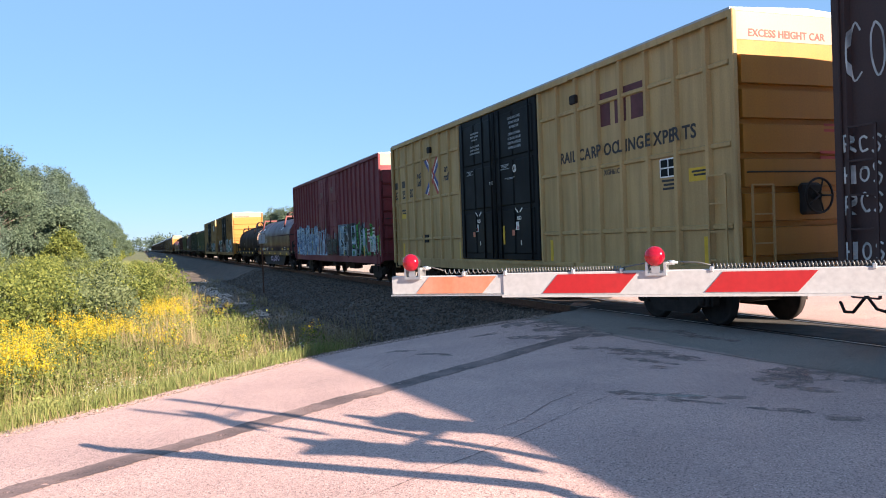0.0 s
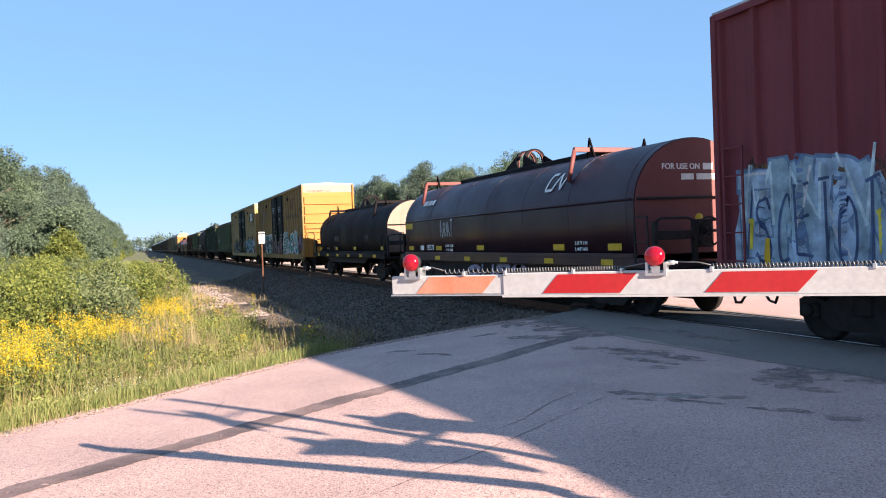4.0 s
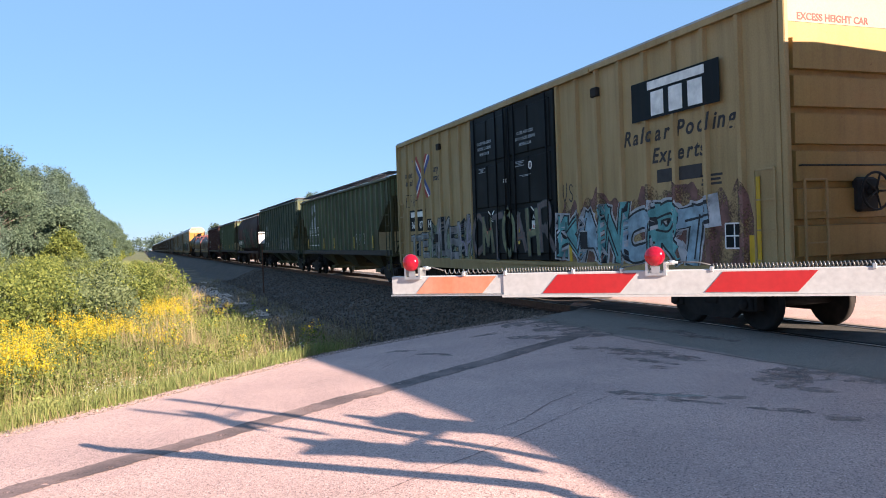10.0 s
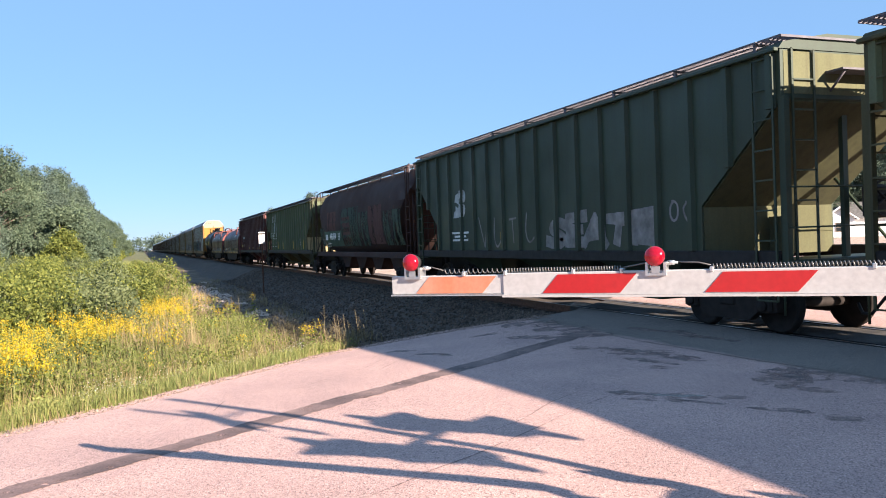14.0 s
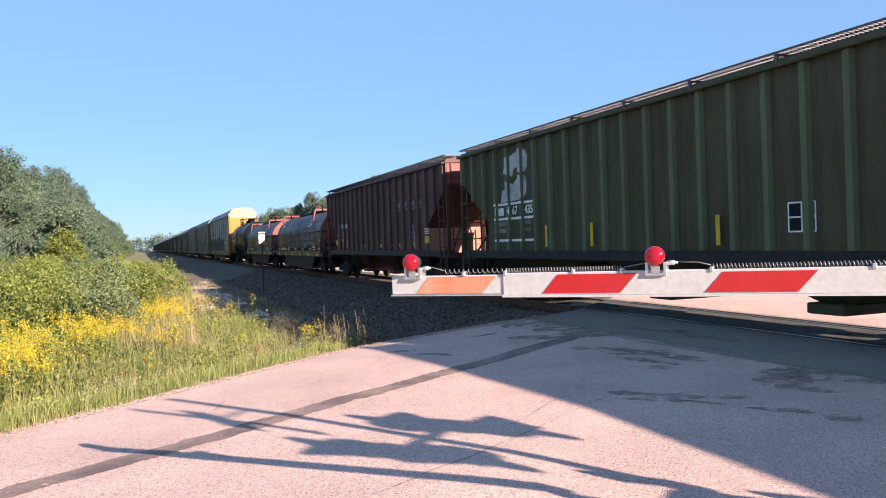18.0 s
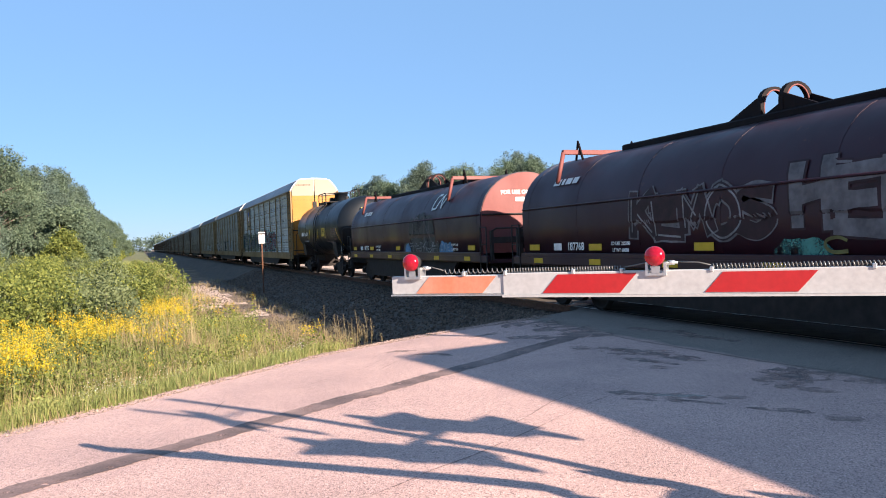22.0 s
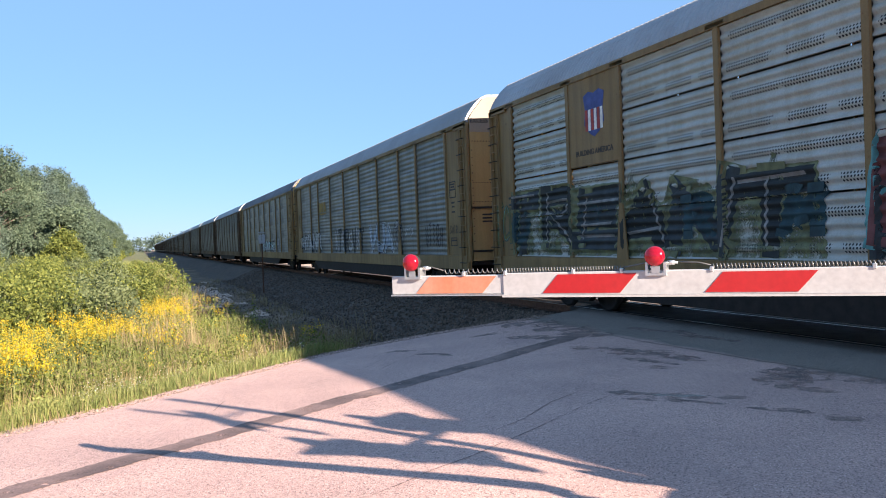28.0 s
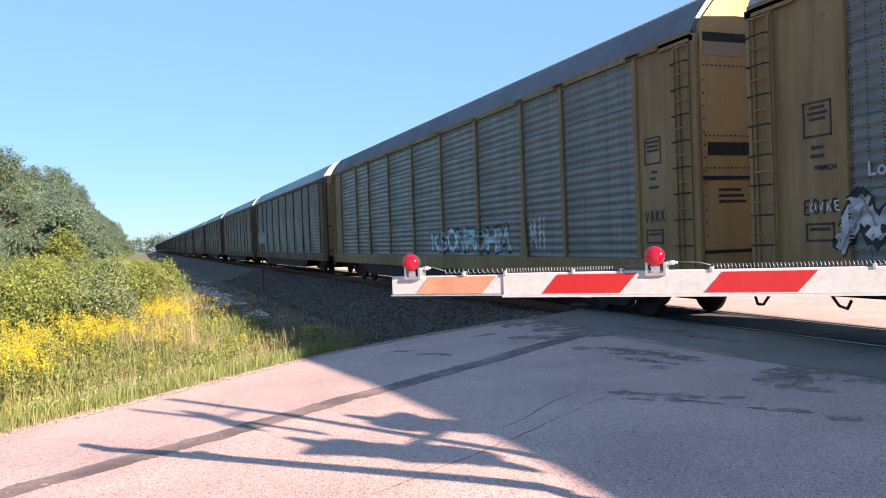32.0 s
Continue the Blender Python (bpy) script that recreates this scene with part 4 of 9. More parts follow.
# Stroke shapes of sprayed letters in a unit box; a stroke with a True before its points is drawn as a curve.
SHAPES = {
    "gate": [(False, [(0.1, 0), (0.14, 1)]), (False, [(0.86, 0), (0.9, 1.02)]), (False, [(0.1, 0.46), (0.9, 0.54)])],
    "arch": [(False, [(0.02, 0), (0.42, 1)]), (False, [(0.42, 1), (0.92, 0)]), (False, [(0.22, 0.36), (0.78, 0.4)])],
    "comb": [(False, [(0.12, 0), (0.12, 1)]), (False, [(0.0, 0.94), (0.92, 1.0)]), (False, [(0.12, 0.5), (0.8, 0.54)]), (False, [(0.1, 0.04), (0.98, 0.0)])],
    "snake": [(True, [(0.95, 0.86), (0.55, 1.02), (0.12, 0.8), (0.5, 0.52), (0.9, 0.26), (0.5, -0.02), (0.0, 0.16)])],
    "ring": [(True, [(0.5, 1.0), (0.1, 0.75), (0.08, 0.3), (0.5, 0.0), (0.92, 0.28), (0.9, 0.76), (0.5, 1.0), (0.3, 0.95)])],
    "zigzag": [(False, [(0.06, 0), (0.12, 1)]), (False, [(0.12, 1), (0.82, 0.02)]), (False, [(0.82, 0), (0.95, 1.04)])],
    "fork": [(False, [(0.12, 0), (0.15, 1)]), (False, [(0.92, 1.02), (0.2, 0.46)]), (False, [(0.35, 0.56), (0.98, 0)])],
    "peaks": [(False, [(0.02, 0), (0.16, 1)]), (False, [(0.16, 1), (0.5, 0.3)]), (False, [(0.5, 0.3), (0.84, 1)]), (False, [(0.84, 1), (0.98, 0)])],
    "bowl": [(True, [(0.95, 0.82), (0.6, 1.02), (0.15, 0.8), (0.06, 0.4), (0.35, 0.02), (0.95, 0.12)])],
    "wedge": [(False, [(0.02, 1), (0.48, 0)]), (False, [(0.48, 0), (1.0, 1.04)])],
    "stem": [(False, [(0.4, 0), (0.5, 1)]), (False, [(0.1, 0.98), (0.9, 1.02)])],
    "loop": [(False, [(0.12, 0), (0.12, 1)]), (True, [(0.12, 0.98), (0.75, 1.0), (0.9, 0.74), (0.62, 0.5), (0.14, 0.48)]), (False, [(0.45, 0.5), (0.98, 0)])],
    "cup": [(True, [(0.08, 1), (0.08, 0.35), (0.45, -0.02), (0.88, 0.3), (0.95, 1.02)])],
}


def stroke_path(curved, pts, step):
    """Points about step apart along a polyline or a smooth curve through the points."""
    out = []
    for i in range(len(pts) - 1):
        p0, p1, p2, p3 = pts[max(0, i - 1)], pts[i], pts[i + 1], pts[min(len(pts) - 1, i + 2)]
        n = max(2, int(math.hypot(p2[0] - p1[0], p2[1] - p1[1]) / step))
        for k in range(n):
            t = k / n
            if curved:
                out.append(tuple(0.5 * (2 * b + (c - a) * t + (2 * a - 5 * b + 4 * c - d) * t * t + (3 * b - a - 3 * c + d) * t ** 3) for a, b, c, d in zip(p0, p1, p2, p3)))
            else:
                out.append((p1[0] + (p2[0] - p1[0]) * t, p1[1] + (p2[1] - p1[1]) * t))
    return out + [pts[-1]]


def sprayed(car, y0, y1, z0, z1, colours, seed, surf, count=5, fat=0.22, label="sprayed graffiti", dense=False, shapes=(), fine=False):
    """Sprayed letter shapes, each a part of its own: a broad outline, a fill and thin accents, laid on the surface whose depth
    surf(y, z) gives. Read from y1, the far end, to y0. colours: fill, outline, accent, second fill."""
    r = random.Random(seed)
    mats = [SPRAY[c] for c in colours]
    step = (y1 - y0) / count
    names = sorted(SHAPES)
    h = z1 - z0
    bold = fat >= 0.11
    for i in range(count):
        b = Build()
        kind = shapes[i % len(shapes)] if shapes else r.choice(names)
        w = step * (1.22 if bold and count > 4 else 1.05 if bold else 0.8)
        left = y1 - step * i + (w - step) / 2
        lean, tall, foot = r.uniform(-0.16, 0.2) * min(h, step), r.uniform(0.82, 1.06), r.uniform(-0.02, 0.12) * h
        wide = min(fat * 1.25, w * 0.31, h * 0.27) if bold else fat
        paths = []
        for curved, pts in SHAPES[kind]:
            q = [(left - w * (0.1 + 0.8 * a) - lean * (c - 0.5) + r.uniform(-0.04, 0.04) * w, z0 + foot + wide * 0.4 + (h * tall - foot - wide * 0.7) * c + r.uniform(-0.04, 0.04) * h) for a, c in pts]
            paths.append(stroke_path(curved, q, 0.022 if fine else 0.045))
        passes = [(0, wide * 1.3, 0.004), (1, wide, 0.006), (2, wide * 0.14, 0.009)] if bold else [(1, wide, 0.006)]
        if dense:
            passes.insert(0, (3, wide * 2.3, 0.002))
        if len(mats) > 4 and bold:
            passes.insert(0, (4, wide * 1.62, 0.002))
        for layer, width, lift in passes:
            for nth, path in enumerate(paths):
                if layer == 2 and r.random() < 0.3:
                    continue
                n = len(path) - 1
                off = r.uniform(0.16, 0.34) * wide * r.choice((-1, 1)) if layer == 2 else 0
                grow = r.uniform(-0.14, 0.18)
                rows = []
                for k, (py, pz) in enumerate(path):
                    e, f = path[max(0, k - 1)], path[min(n, k + 1)]
                    d = Vector((f[0] - e[0], f[1] - e[1]))
                    d = d.normalized() if d.length > 1e-6 else Vector((0, 1))
                    ext = width * 0.42 * (-1 if k == 0 else 1 if k == n else 0) if bold and layer != 2 else 0
                    ww = width * (1 + grow * (2 * k / n - 1) + 0.1 * noise.noise((py * 5, pz * 5, seed))) / 2
                    row = []
                    m_ = max(4, int(width / (0.022 if fine else 0.035)))
                    for g in [2 * q / m_ - 1 for q in range(m_ + 1)]:
                        yy = py + d.x * ext - d.y * (ww * g + off)
                        zz = max(z0 - 0.05, min(z1 + 0.12, pz + d.y * ext + d.x * (ww * g + off)))
                        row.append((surf(yy, zz) - lift * (1.3 if fine else 1) - 0.0007 * (i % 3) - 0.00022 * nth, yy, zz))
                    rows.append(row)
                m = {4: 4, 0: 1, 3: 1 if len(mats) < 4 or r.random() < 0.5 else 3, 1: 0 if (i % 2 == 0 or len(mats) < 4) else 3, 2: min(2, len(mats) - 1)}[layer]
                b.sheet(rows, m, False)
        part("graffiti_letter", b.mesh("graffiti_letter", *mats), car, None, label)


FIELDS = {}


def haze_of_spray(car, y0, y1, z0, z1, colour, seed, surf, label, cover=0.6, streak=(1, 1, 0.6)):
    """A soft-edged field of sprayed colour behind the letters, with an uneven top."""
    b = Build()
    n = int((y1 - y0) / 0.05)
    rows = []
    for i in range(n + 1):
        y = y0 + (y1 - y0) * i / n
        e = min(1.0, i / 4, (n - i) / 4)
        top = z0 + (z1 - z0) * (0.45 + 0.55 * e) * (0.8 + 0.3 * noise.noise((y * 1.1, seed, 0)) + 0.18 * noise.noise((y * 4.3, seed, 1)))
        rows.append([(surf(y, z0 + (top - z0) * k / 50) - 0.0025, y, z0 + (top - z0) * k / 50) for k in range(51)])
    b.sheet(rows, 0, False)
    if colour not in FIELDS:
        FIELDS[colour] = speckled(pigment("field_" + colour, PIGMENTS[colour]), cover, 2.6, 30.0, streak, 0.1)
    return part("graffiti_field", b.mesh("graffiti_field", FIELDS[colour]), car, None, label)


def bars(car, y, z, rows, mat, x, height=0.06, seed=0):
    """Small stencilled lines too small to read: plain bars, one under another. rows: widths."""
    for i, w in enumerate(rows):
        zz = z - i * height * 1.8
        part("stencil_bar", quick(lambda b: b.box(x - 0.004, x + 0.002, y - w / 2, y + w / 2, zz, zz + height), mat), car)


def boxcar(mid, label, length, side, end_mats, door, ribs, logo=0, grid=False, under=UNDER, inset=0.12):
    """A high boxcar with double plug doors; end_mats: (panel, top band)."""
    car = car_at("boxcar", label, mid)
    h = length / 2
    zb, zt = 1.0, 5.2
    part("body", quick(lambda b: (b.box(-HW + 0.05, HW - 0.05, -h + 0.06, h - 0.06, zb, zt)), side), car)
    part("roof", quick(lambda b: b.prism([(-HW - 0.03, zt - 0.02), (HW + 0.03, zt - 0.02), (HW + 0.03, zt + 0.02), (0, zt + 0.1), (-HW - 0.03, zt + 0.02)], -h, h), RACKROOF if logo else side), car, None, "ribbed metal roof")
    part("top_chord", quick(lambda b: [b.box(s * HW - 0.045, s * HW + 0.045, -h, h, zt - 0.13, zt - 0.022) for s in (-1, 1)], side), car)
    part("side_sill", quick(lambda b: [b.prism([(s * (HW - 0.08), 0.82), (s * (HW + 0.02), 0.82), (s * (HW + 0.02), 1.1), (s * (HW - 0.08), 1.1)], -h + 0.3, h - 0.3) for s in (-1, 1)], side), car)
    part("centre_sill", quick(lambda b: (b.box(-0.35, 0.35, -h + 0.1, h - 0.1, 0.65, 1.02), b.bevelled(-0.9, -0.5, -2.6, -1.4, 0.45, 0.95, 0.05), b.bevelled(0.4, 0.9, 0.8, 2.0, 0.5, 0.95, 0.05), b.turned([(-0.6, 0.0), (-0.6, 0.2), (0.6, 0.2), (0.6, 0)], 14, "y", (-0.7, 1.6, 0.72)), b.pipe([(-1.0, -5, 0.75), (-1.0, 5, 0.75)], 0.03, 6)), under), car, None, "underframe with brake gear")
    rib = quick(lambda b: b.prism([(-0.07, 0.0), (-0.04, -0.07), (0.04, -0.07), (0.07, 0.0)], zb + 0.1, zt - 0.13, "z"), side)
    rib_at = pose(0, 0, 0, 0, 0, -90)
    d0 = 2.45
    marks = []
    for s in (-1, 1):
        for k in range(ribs + 1):
            y = s * (d0 + 0.1 + (h - inset - d0 - 0.1) * k / ribs)
            marks.append(y)
            for sx in (-1, 1):
                part("side_post", rib, car, Matrix.Translation((sx * (HW - 0.05), y, 0)) @ (rib_at if sx < 0 else pose(0, 0, 0, 0, 0, 90)))
    if grid:
        for z in (1.75, 3.08, 4.39):
            for s in (-1, 1):
                y0, y1 = sorted((s * (d0 + 0.1), s * (h - 0.12)))
                part("side_rail", quick(lambda b: b.prism([(-HW + 0.05, z - 0.05), (-HW + 0.012, z - 0.03), (-HW + 0.012, z + 0.03), (-HW + 0.05, z + 0.05)], y0, y1), side), car)
    # doors
    for sx in (-1, 1):
        for s in (-1, 1):
            y0, y1 = sorted((s * 0.03, s * (d0 - 0.02)))
            xo = sx * (HW - 0.05)
            dd = part("door", quick(lambda b: b.bevelled(min(xo, xo + sx * 0.07), max(xo, xo + sx * 0.07), y0, y1, zb + 0.12, zt - 0.16, 0.02), door), car, None, "plug door with pressed panels and lock rods")
            for i in range(2):
                for j in range(3):
                    pw = (d0 - 0.4) / 2
                    py = y0 + 0.16 + i * (pw + 0.08)
                    pz = zb + 0.28 + j * 1.235
                    part("door_panel", quick(lambda b: b.bevelled(min(xo + sx * 0.05, xo + sx * 0.1), max(xo + sx * 0.05, xo + sx * 0.1), py, py + pw, pz, pz + 1.13, 0.025), door), dd)
            for py in ((2.07, 0.66, 0.14) if s > 0 else (-0.44, -2.12, -0.14)):
                part("lock_rod", quick(lambda b: b.pipe([(xo + sx * 0.115, py, zb + 0.15), (xo + sx * 0.115, py, zt - 0.2)], 0.022, 6), door), dd)
            part("lock_handle", quick(lambda b: (b.bevelled(min(xo + sx * 0.1, xo + sx * 0.15), max(xo + sx * 0.1, xo + sx * 0.15), (y0 + y1) / 2 - 0.05, (y0 + y1) / 2 + 0.05, 1.9, 2.3, 0.015)), door), dd)
        for z in (zb + 0.02, zt - 0.15):
            part("door_track", quick(lambda b: b.box(sx * HW - 0.06, sx * HW + 0.06, -d0 - 1.6, d0 + 1.6, z, z + 0.07), side), car)
    # ends: horizontal pressed ribs, white top band
    for s in (-1, 1):
        part("end_wall", quick(lambda b: b.box(-HW + 0.02, HW - 0.02, s * h - 0.06 if s > 0 else s * h, s * h if s > 0 else s * h + 0.06, zb - 0.05, zt - 0.02), end_mats[0]), car)
        part("end_band", quick(lambda b: b.box(-HW + 0.03, HW - 0.03, min(s * h, s * (h + 0.006)), max(s * h, s * (h + 0.006)), 4.72, zt - 0.03), end_mats[1]), car, None, "white upper band of the end")
        prof = [(0.0, 0.0), (0.08, 0.012), (0.085, 0.45), (0.0, 0.465)]
        for i in range(6):
            z = 1.26 + i * 0.55
            part("end_rib", quick(lambda b: b.prism([(s * (h + a), z + c) for a, c in prof], -HW + 0.1, HW - 0.14, "x"), end_mats[0]), car)
        for sx in (-1, 1):
            part("corner_post", quick(lambda b: b.bevelled(sx * HW - 0.06, sx * HW + 0.03, s * h - 0.09, s * h + 0.03, zb - 0.1, zt - 0.02, 0.015), side if sx < 0 else end_mats[0]), car)
        ladder(car, -HW - 0.05, s * (h - 0.4), 0.75, 3.0 if s > 0 else 2.6, 0.42, side)
        ladder(car, -HW + 0.42, s * (h + 0.12), 1.0, 2.4, 0.42, side, "x")
        part("end_platform", quick(lambda b: b.box(-0.75, 0.75, min(s * h, s * (h + 0.4)), max(s * h, s * (h + 0.4)), 1.12, 1.17), UNDER), car)
        grab(car, (-HW + 0.15, s * (h + 0.03), 2.6), (HW - 0.3, s * (h + 0.03), 2.6), (0, s * 0.12, 0), BLACKSTEEL)
    brake_wheel(car, -0.12, -h - 0.12, 2.2)
    running_gear(car, h + 0.1, h - 2.3)
    return car, h, marks


def rib_surf(marks):
    def depth(y, z):
        if abs(y) < 2.45:
            return -HW - 0.054
        return -HW - 0.022 if any(abs(y - k) < 0.075 for k in marks) else -HW + 0.05
    return depth


def crossed_arrows(car, y, z, s, mats, x):
    """The crossed-arrows mark: two bent bars meeting point to point."""
    for arm_no, (sy, sz) in enumerate(((-1, -1), (-1, 1), (1, -1), (1, 1))):
        for lo, hi, m in ((-0.24, -0.06, 0), (-0.06, 0.03, 2), (0.03, 0.24, 1)):
            pts = [(lo, 0.0), (hi, 0.0), (0.72 + hi, 0.72 - 0.25 * hi), (0.72 + lo, 0.72 - 0.25 * lo)]
            part("painted_mark", flat_side([([(y + sy * s * a, z + sz * s * c) for a, c in pts], 0)], x - 0.0015 * arm_no, (mats[m],)), car, None, "stripe of a crossed-arrow emblem")


def block_mark(car, y, z, s, mat, x):
    """The owner's mark as three plain upright blocks under a bar."""
    polys = [([(y + s * (q - 0.3), z - s * 0.5), (y + s * (q + 0.3), z - s * 0.5), (y + s * (q + 0.3), z + s * 0.2), (y + s * (q - 0.3), z + s * 0.2)], 0) for q in (0.9, 0.05, -0.8)]
    polys.append(([(y + s * 1.35, z + s * 0.28), (y - s * 1.2, z + s * 0.28), (y - s * 1.2, z + s * 0.52), (y + s * 1.35, z + s * 0.52)], 0))
    part("painted_mark", flat_side(polys, x, (mat,)), car, None, "owner's emblem in plain blocks")


PX = -HW + 0.05     # plane of the side sheets


def wide_text(body, size, mat, slant):
    me = letters(body, size, mat, slant)
    xs_ = [v.co.x for v in me.vertices]
    return max(xs_) - min(xs_) if xs_ else size * 0.28


def side_run(car, body, y0, y1, z, size, mat, surf, slant=0.0):
    """Stencilled words from y0, the far end, to y1: each letter lies on the sheet or on the post behind it."""
    total = wide_text(body, size, mat, slant)
    k = (y0 - y1) / total
    for i, ch in enumerate(body):
        if ch == " ":
            continue
        right = wide_text(body[:i + 1], size, mat, slant)
        y = y0 - k * (right - wide_text(ch, size, mat, slant) / 2)
        side_text(car, ch, y, z, size, mat, min(surf(y + q, z) for q in (-0.03, 0, 0.03)) - 0.004, slant)


def text_run(car, run, surf, z, size, mat, slant=0.0):
    """Words set one by one at their places along the side."""
    for wd, y in run:
        w = wide_text(wd, size, mat, slant) / 2
        side_run(car, wd, y + w, y - w, z, size, mat, surf, slant)


def hopper(mid, label, length, side, ribs, rib=None, top=4.1, lit=None, cap=None, slope=None, lift=0.24):
    """A ribbed three-bay covered hopper with open sloped ends and a roof walkway."""
    car = car_at("covered_hopper", label, mid)
    h = length / 2
    em = side
    zt = top
    bk, lip = 1.85, 2.12                       # bulkhead behind the open end, and where the slope meets it
    lit, cap, slope = lit or LITCREAM, cap or rib or side, slope or SLOPEGREEN
    prof = [(-h, zt), (-h, zt - 0.72), (-h + bk, lip), (-h + bk, 1.3), (h - bk, 1.3), (h - bk, lip), (h, zt - 0.72), (h, zt)]
    part("body", quick(lambda b: b.prism(prof, -HW + 0.06, HW - 0.06, "x"), side), car)
    part("roof", quick(lambda b: b.prism([(-HW + 0.02, zt), (HW - 0.02, zt), (HW - 0.1, zt + 0.1), (0.55, zt + 0.26), (-0.55, zt + 0.26), (-HW + 0.1, zt + 0.1)], -h - 0.02, h + 0.02), side), car)
    part("top_chord", quick(lambda b: [b.bevelled(s * HW - 0.07, s * HW + 0.02, -h - 0.02, h + 0.02, zt - 0.05, zt + 0.015, 0.012) for s in (-1, 1)], side), car)
    part("side_sill", quick(lambda b: [b.bevelled(s * (HW - 0.07) - 0.05, s * (HW - 0.07) + 0.05, -h + 0.1, h - 0.1, 1.14, 1.36, 0.02) for s in (-1, 1)], BLACKSTEEL), car)
    span = h - 0.18
    for k in range(ribs + 1):
        y = -span + 2 * span * k / ribs
        inset = max(0.0, abs(y) - (h - bk))
        z0 = 1.36 if inset <= 0 else lip + inset * (zt - 0.72 - lip) / bk
        for sx in (-1, 1):
            part("side_post", quick(lambda b: b.prism([(sx * (HW - 0.06), y - 0.085), (sx * (HW + 0.015), y - 0.055), (sx * (HW + 0.015), y + 0.055), (sx * (HW - 0.06), y + 0.085)], z0, zt - 0.05, "z"), rib or side), car)
    for c in (-(h - 2.5) * 0.68, 0, (h - 2.5) * 0.68):
        w = (h - 2.5) * 0.3
        part("hopper_bay", quick(lambda b: (b.sheet([[(x * 1.25, c - w, 1.3), (x * 0.5, c - 0.32, 0.52)] for x in (-1, 1)], 0, False), b.sheet([[(x * 1.25, c + w, 1.3), (x * 0.5, c + 0.32, 0.52)] for x in (-1, 1)], 0, False), b.sheet([[(-1.25, c + y * w, 1.3), (-0.5, c + y * 0.32, 0.52)] for y in (-1, 1)], 0, False), b.sheet([[(1.25, c + y * w, 1.3), (0.5, c + y * 0.32, 0.52)] for y in (-1, 1)], 0, False), b.bevelled(-0.75, 0.75, c - 0.36, c + 0.36, 0.36, 0.53, 0.02)), side), car, None, "sloped discharge bay with outlet gate")
    part("centre_sill", quick(lambda b: b.box(-0.3, 0.3, -h - 0.05, h + 0.05, 0.72, 1.14), UNDER), car)
    for s in (-1, 1):
        e = s * h
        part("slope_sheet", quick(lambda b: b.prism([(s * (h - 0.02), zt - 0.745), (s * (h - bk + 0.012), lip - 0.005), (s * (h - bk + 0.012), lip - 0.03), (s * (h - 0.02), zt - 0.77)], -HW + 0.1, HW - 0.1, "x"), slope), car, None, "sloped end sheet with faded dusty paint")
        # Bulkhead and cap: sunlight put into the colour, paler than the sides.
        part("end_bulkhead", quick(lambda b: (b.box(-HW + 0.1, HW - 0.1, min(s * (h - bk), s * (h - bk + 0.012)), max(s * (h - bk), s * (h - bk + 0.012)), 1.24, lip), b.box(-0.03, 0.03, min(s * (h - bk), s * (h - bk + 0.5)), max(s * (h - bk), s * (h - bk + 0.5)), 1.24, 1.9), b.box(-HW + 0.1, HW - 0.1, min(s * (h - bk), s * (h - bk + 0.03)), max(s * (h - bk), s * (h - bk + 0.03)), 1.62, 1.66)), lit), car, None, "upright end bulkhead in a sunlit tone")
        part("end_cap", quick(lambda b: b.box(-HW + 0.12, HW - 0.12, min(e, e + s * 0.008), max(e, e + s * 0.008), zt - 0.66, zt - 0.03), cap), car, None, "upper end sheet in a sunlit tone")
        part("end_step", quick(lambda b: [b.box(-0.6, 0.75, min(e, e + s * 0.34), max(e, e + s * 0.34), zt - 0.34, zt - 0.31)] + [b.pipe([(x, e, zt - 0.6), (x, e + s * 0.3, zt - 0.33)], 0.018, 6) for x in (-0.5, 0.65)], GRATE), car, None, "small grated end step")
        part("end_platform", quick(lambda b: b.bevelled(-HW + 0.05, HW - 0.05, min(e - s * 0.9, e + s * 0.1), max(e - s * 0.9, e + s * 0.1), 1.1, 1.22, 0.02), em), car)
        for sx in (-1, 1):
            part("corner_post", quick(lambda b: b.box(sx * (HW - 0.1) - 0.05, sx * (HW - 0.1) + 0.05, e - 0.06, e + 0.06, 1.2, zt - 0.7), em), car)
        part("slope_brace", quick(lambda b: (b.prism([(-0.05, 1.2), (0.05, 1.2), (0.05, zt - 0.9), (-0.05, zt - 0.9)], e - s * 0.25 - 0.04, e - s * 0.25 + 0.04), b.pipe([(-1.2, e - s * 0.3, 1.25), (-0.5, e - s * 0.9, 2.5)], 0.03, 6), b.pipe([(1.2, e - s * 0.3, 1.25), (0.5, e - s * 0.9, 2.5)], 0.03, 6)), em), car)
        ladder(car, -HW + 0.0, e - s * 0.32, 0.6, zt - 0.1, 0.42, em)
        ladder(car, -HW + 0.45, e + s * 0.04, 1.2, zt, 0.42, em, "x")
        for z in (1.7, 2.3):
            grab(car, (-HW + 0.1, e, z), (HW - 0.1, e, z), (0, s * 0.08, 0), em)
        part("step_rail", quick(lambda b: b.pipe([(-HW + 0.02, e, 0.4), (-HW + 0.02, e, 1.15)], 0.02, 6), em), car)
    brake_wheel(car, 0.3, -h - 0.05, 2.1)
    walkway(car, h - 0.45, zt + 0.16, zt + lift, None, 0.22)
    for k in range(8):
        y = -h + 1.2 + (2 * h - 2.4) * k / 7
        part("roof_hatch", quick(lambda b: b.bevelled(-0.42, 0.42, y - 0.7, y + 0.7, zt + 0.26, zt + 0.36, 0.03), side), car)
    running_gear(car, h + 0.15, h - 1.75)
    return car, h


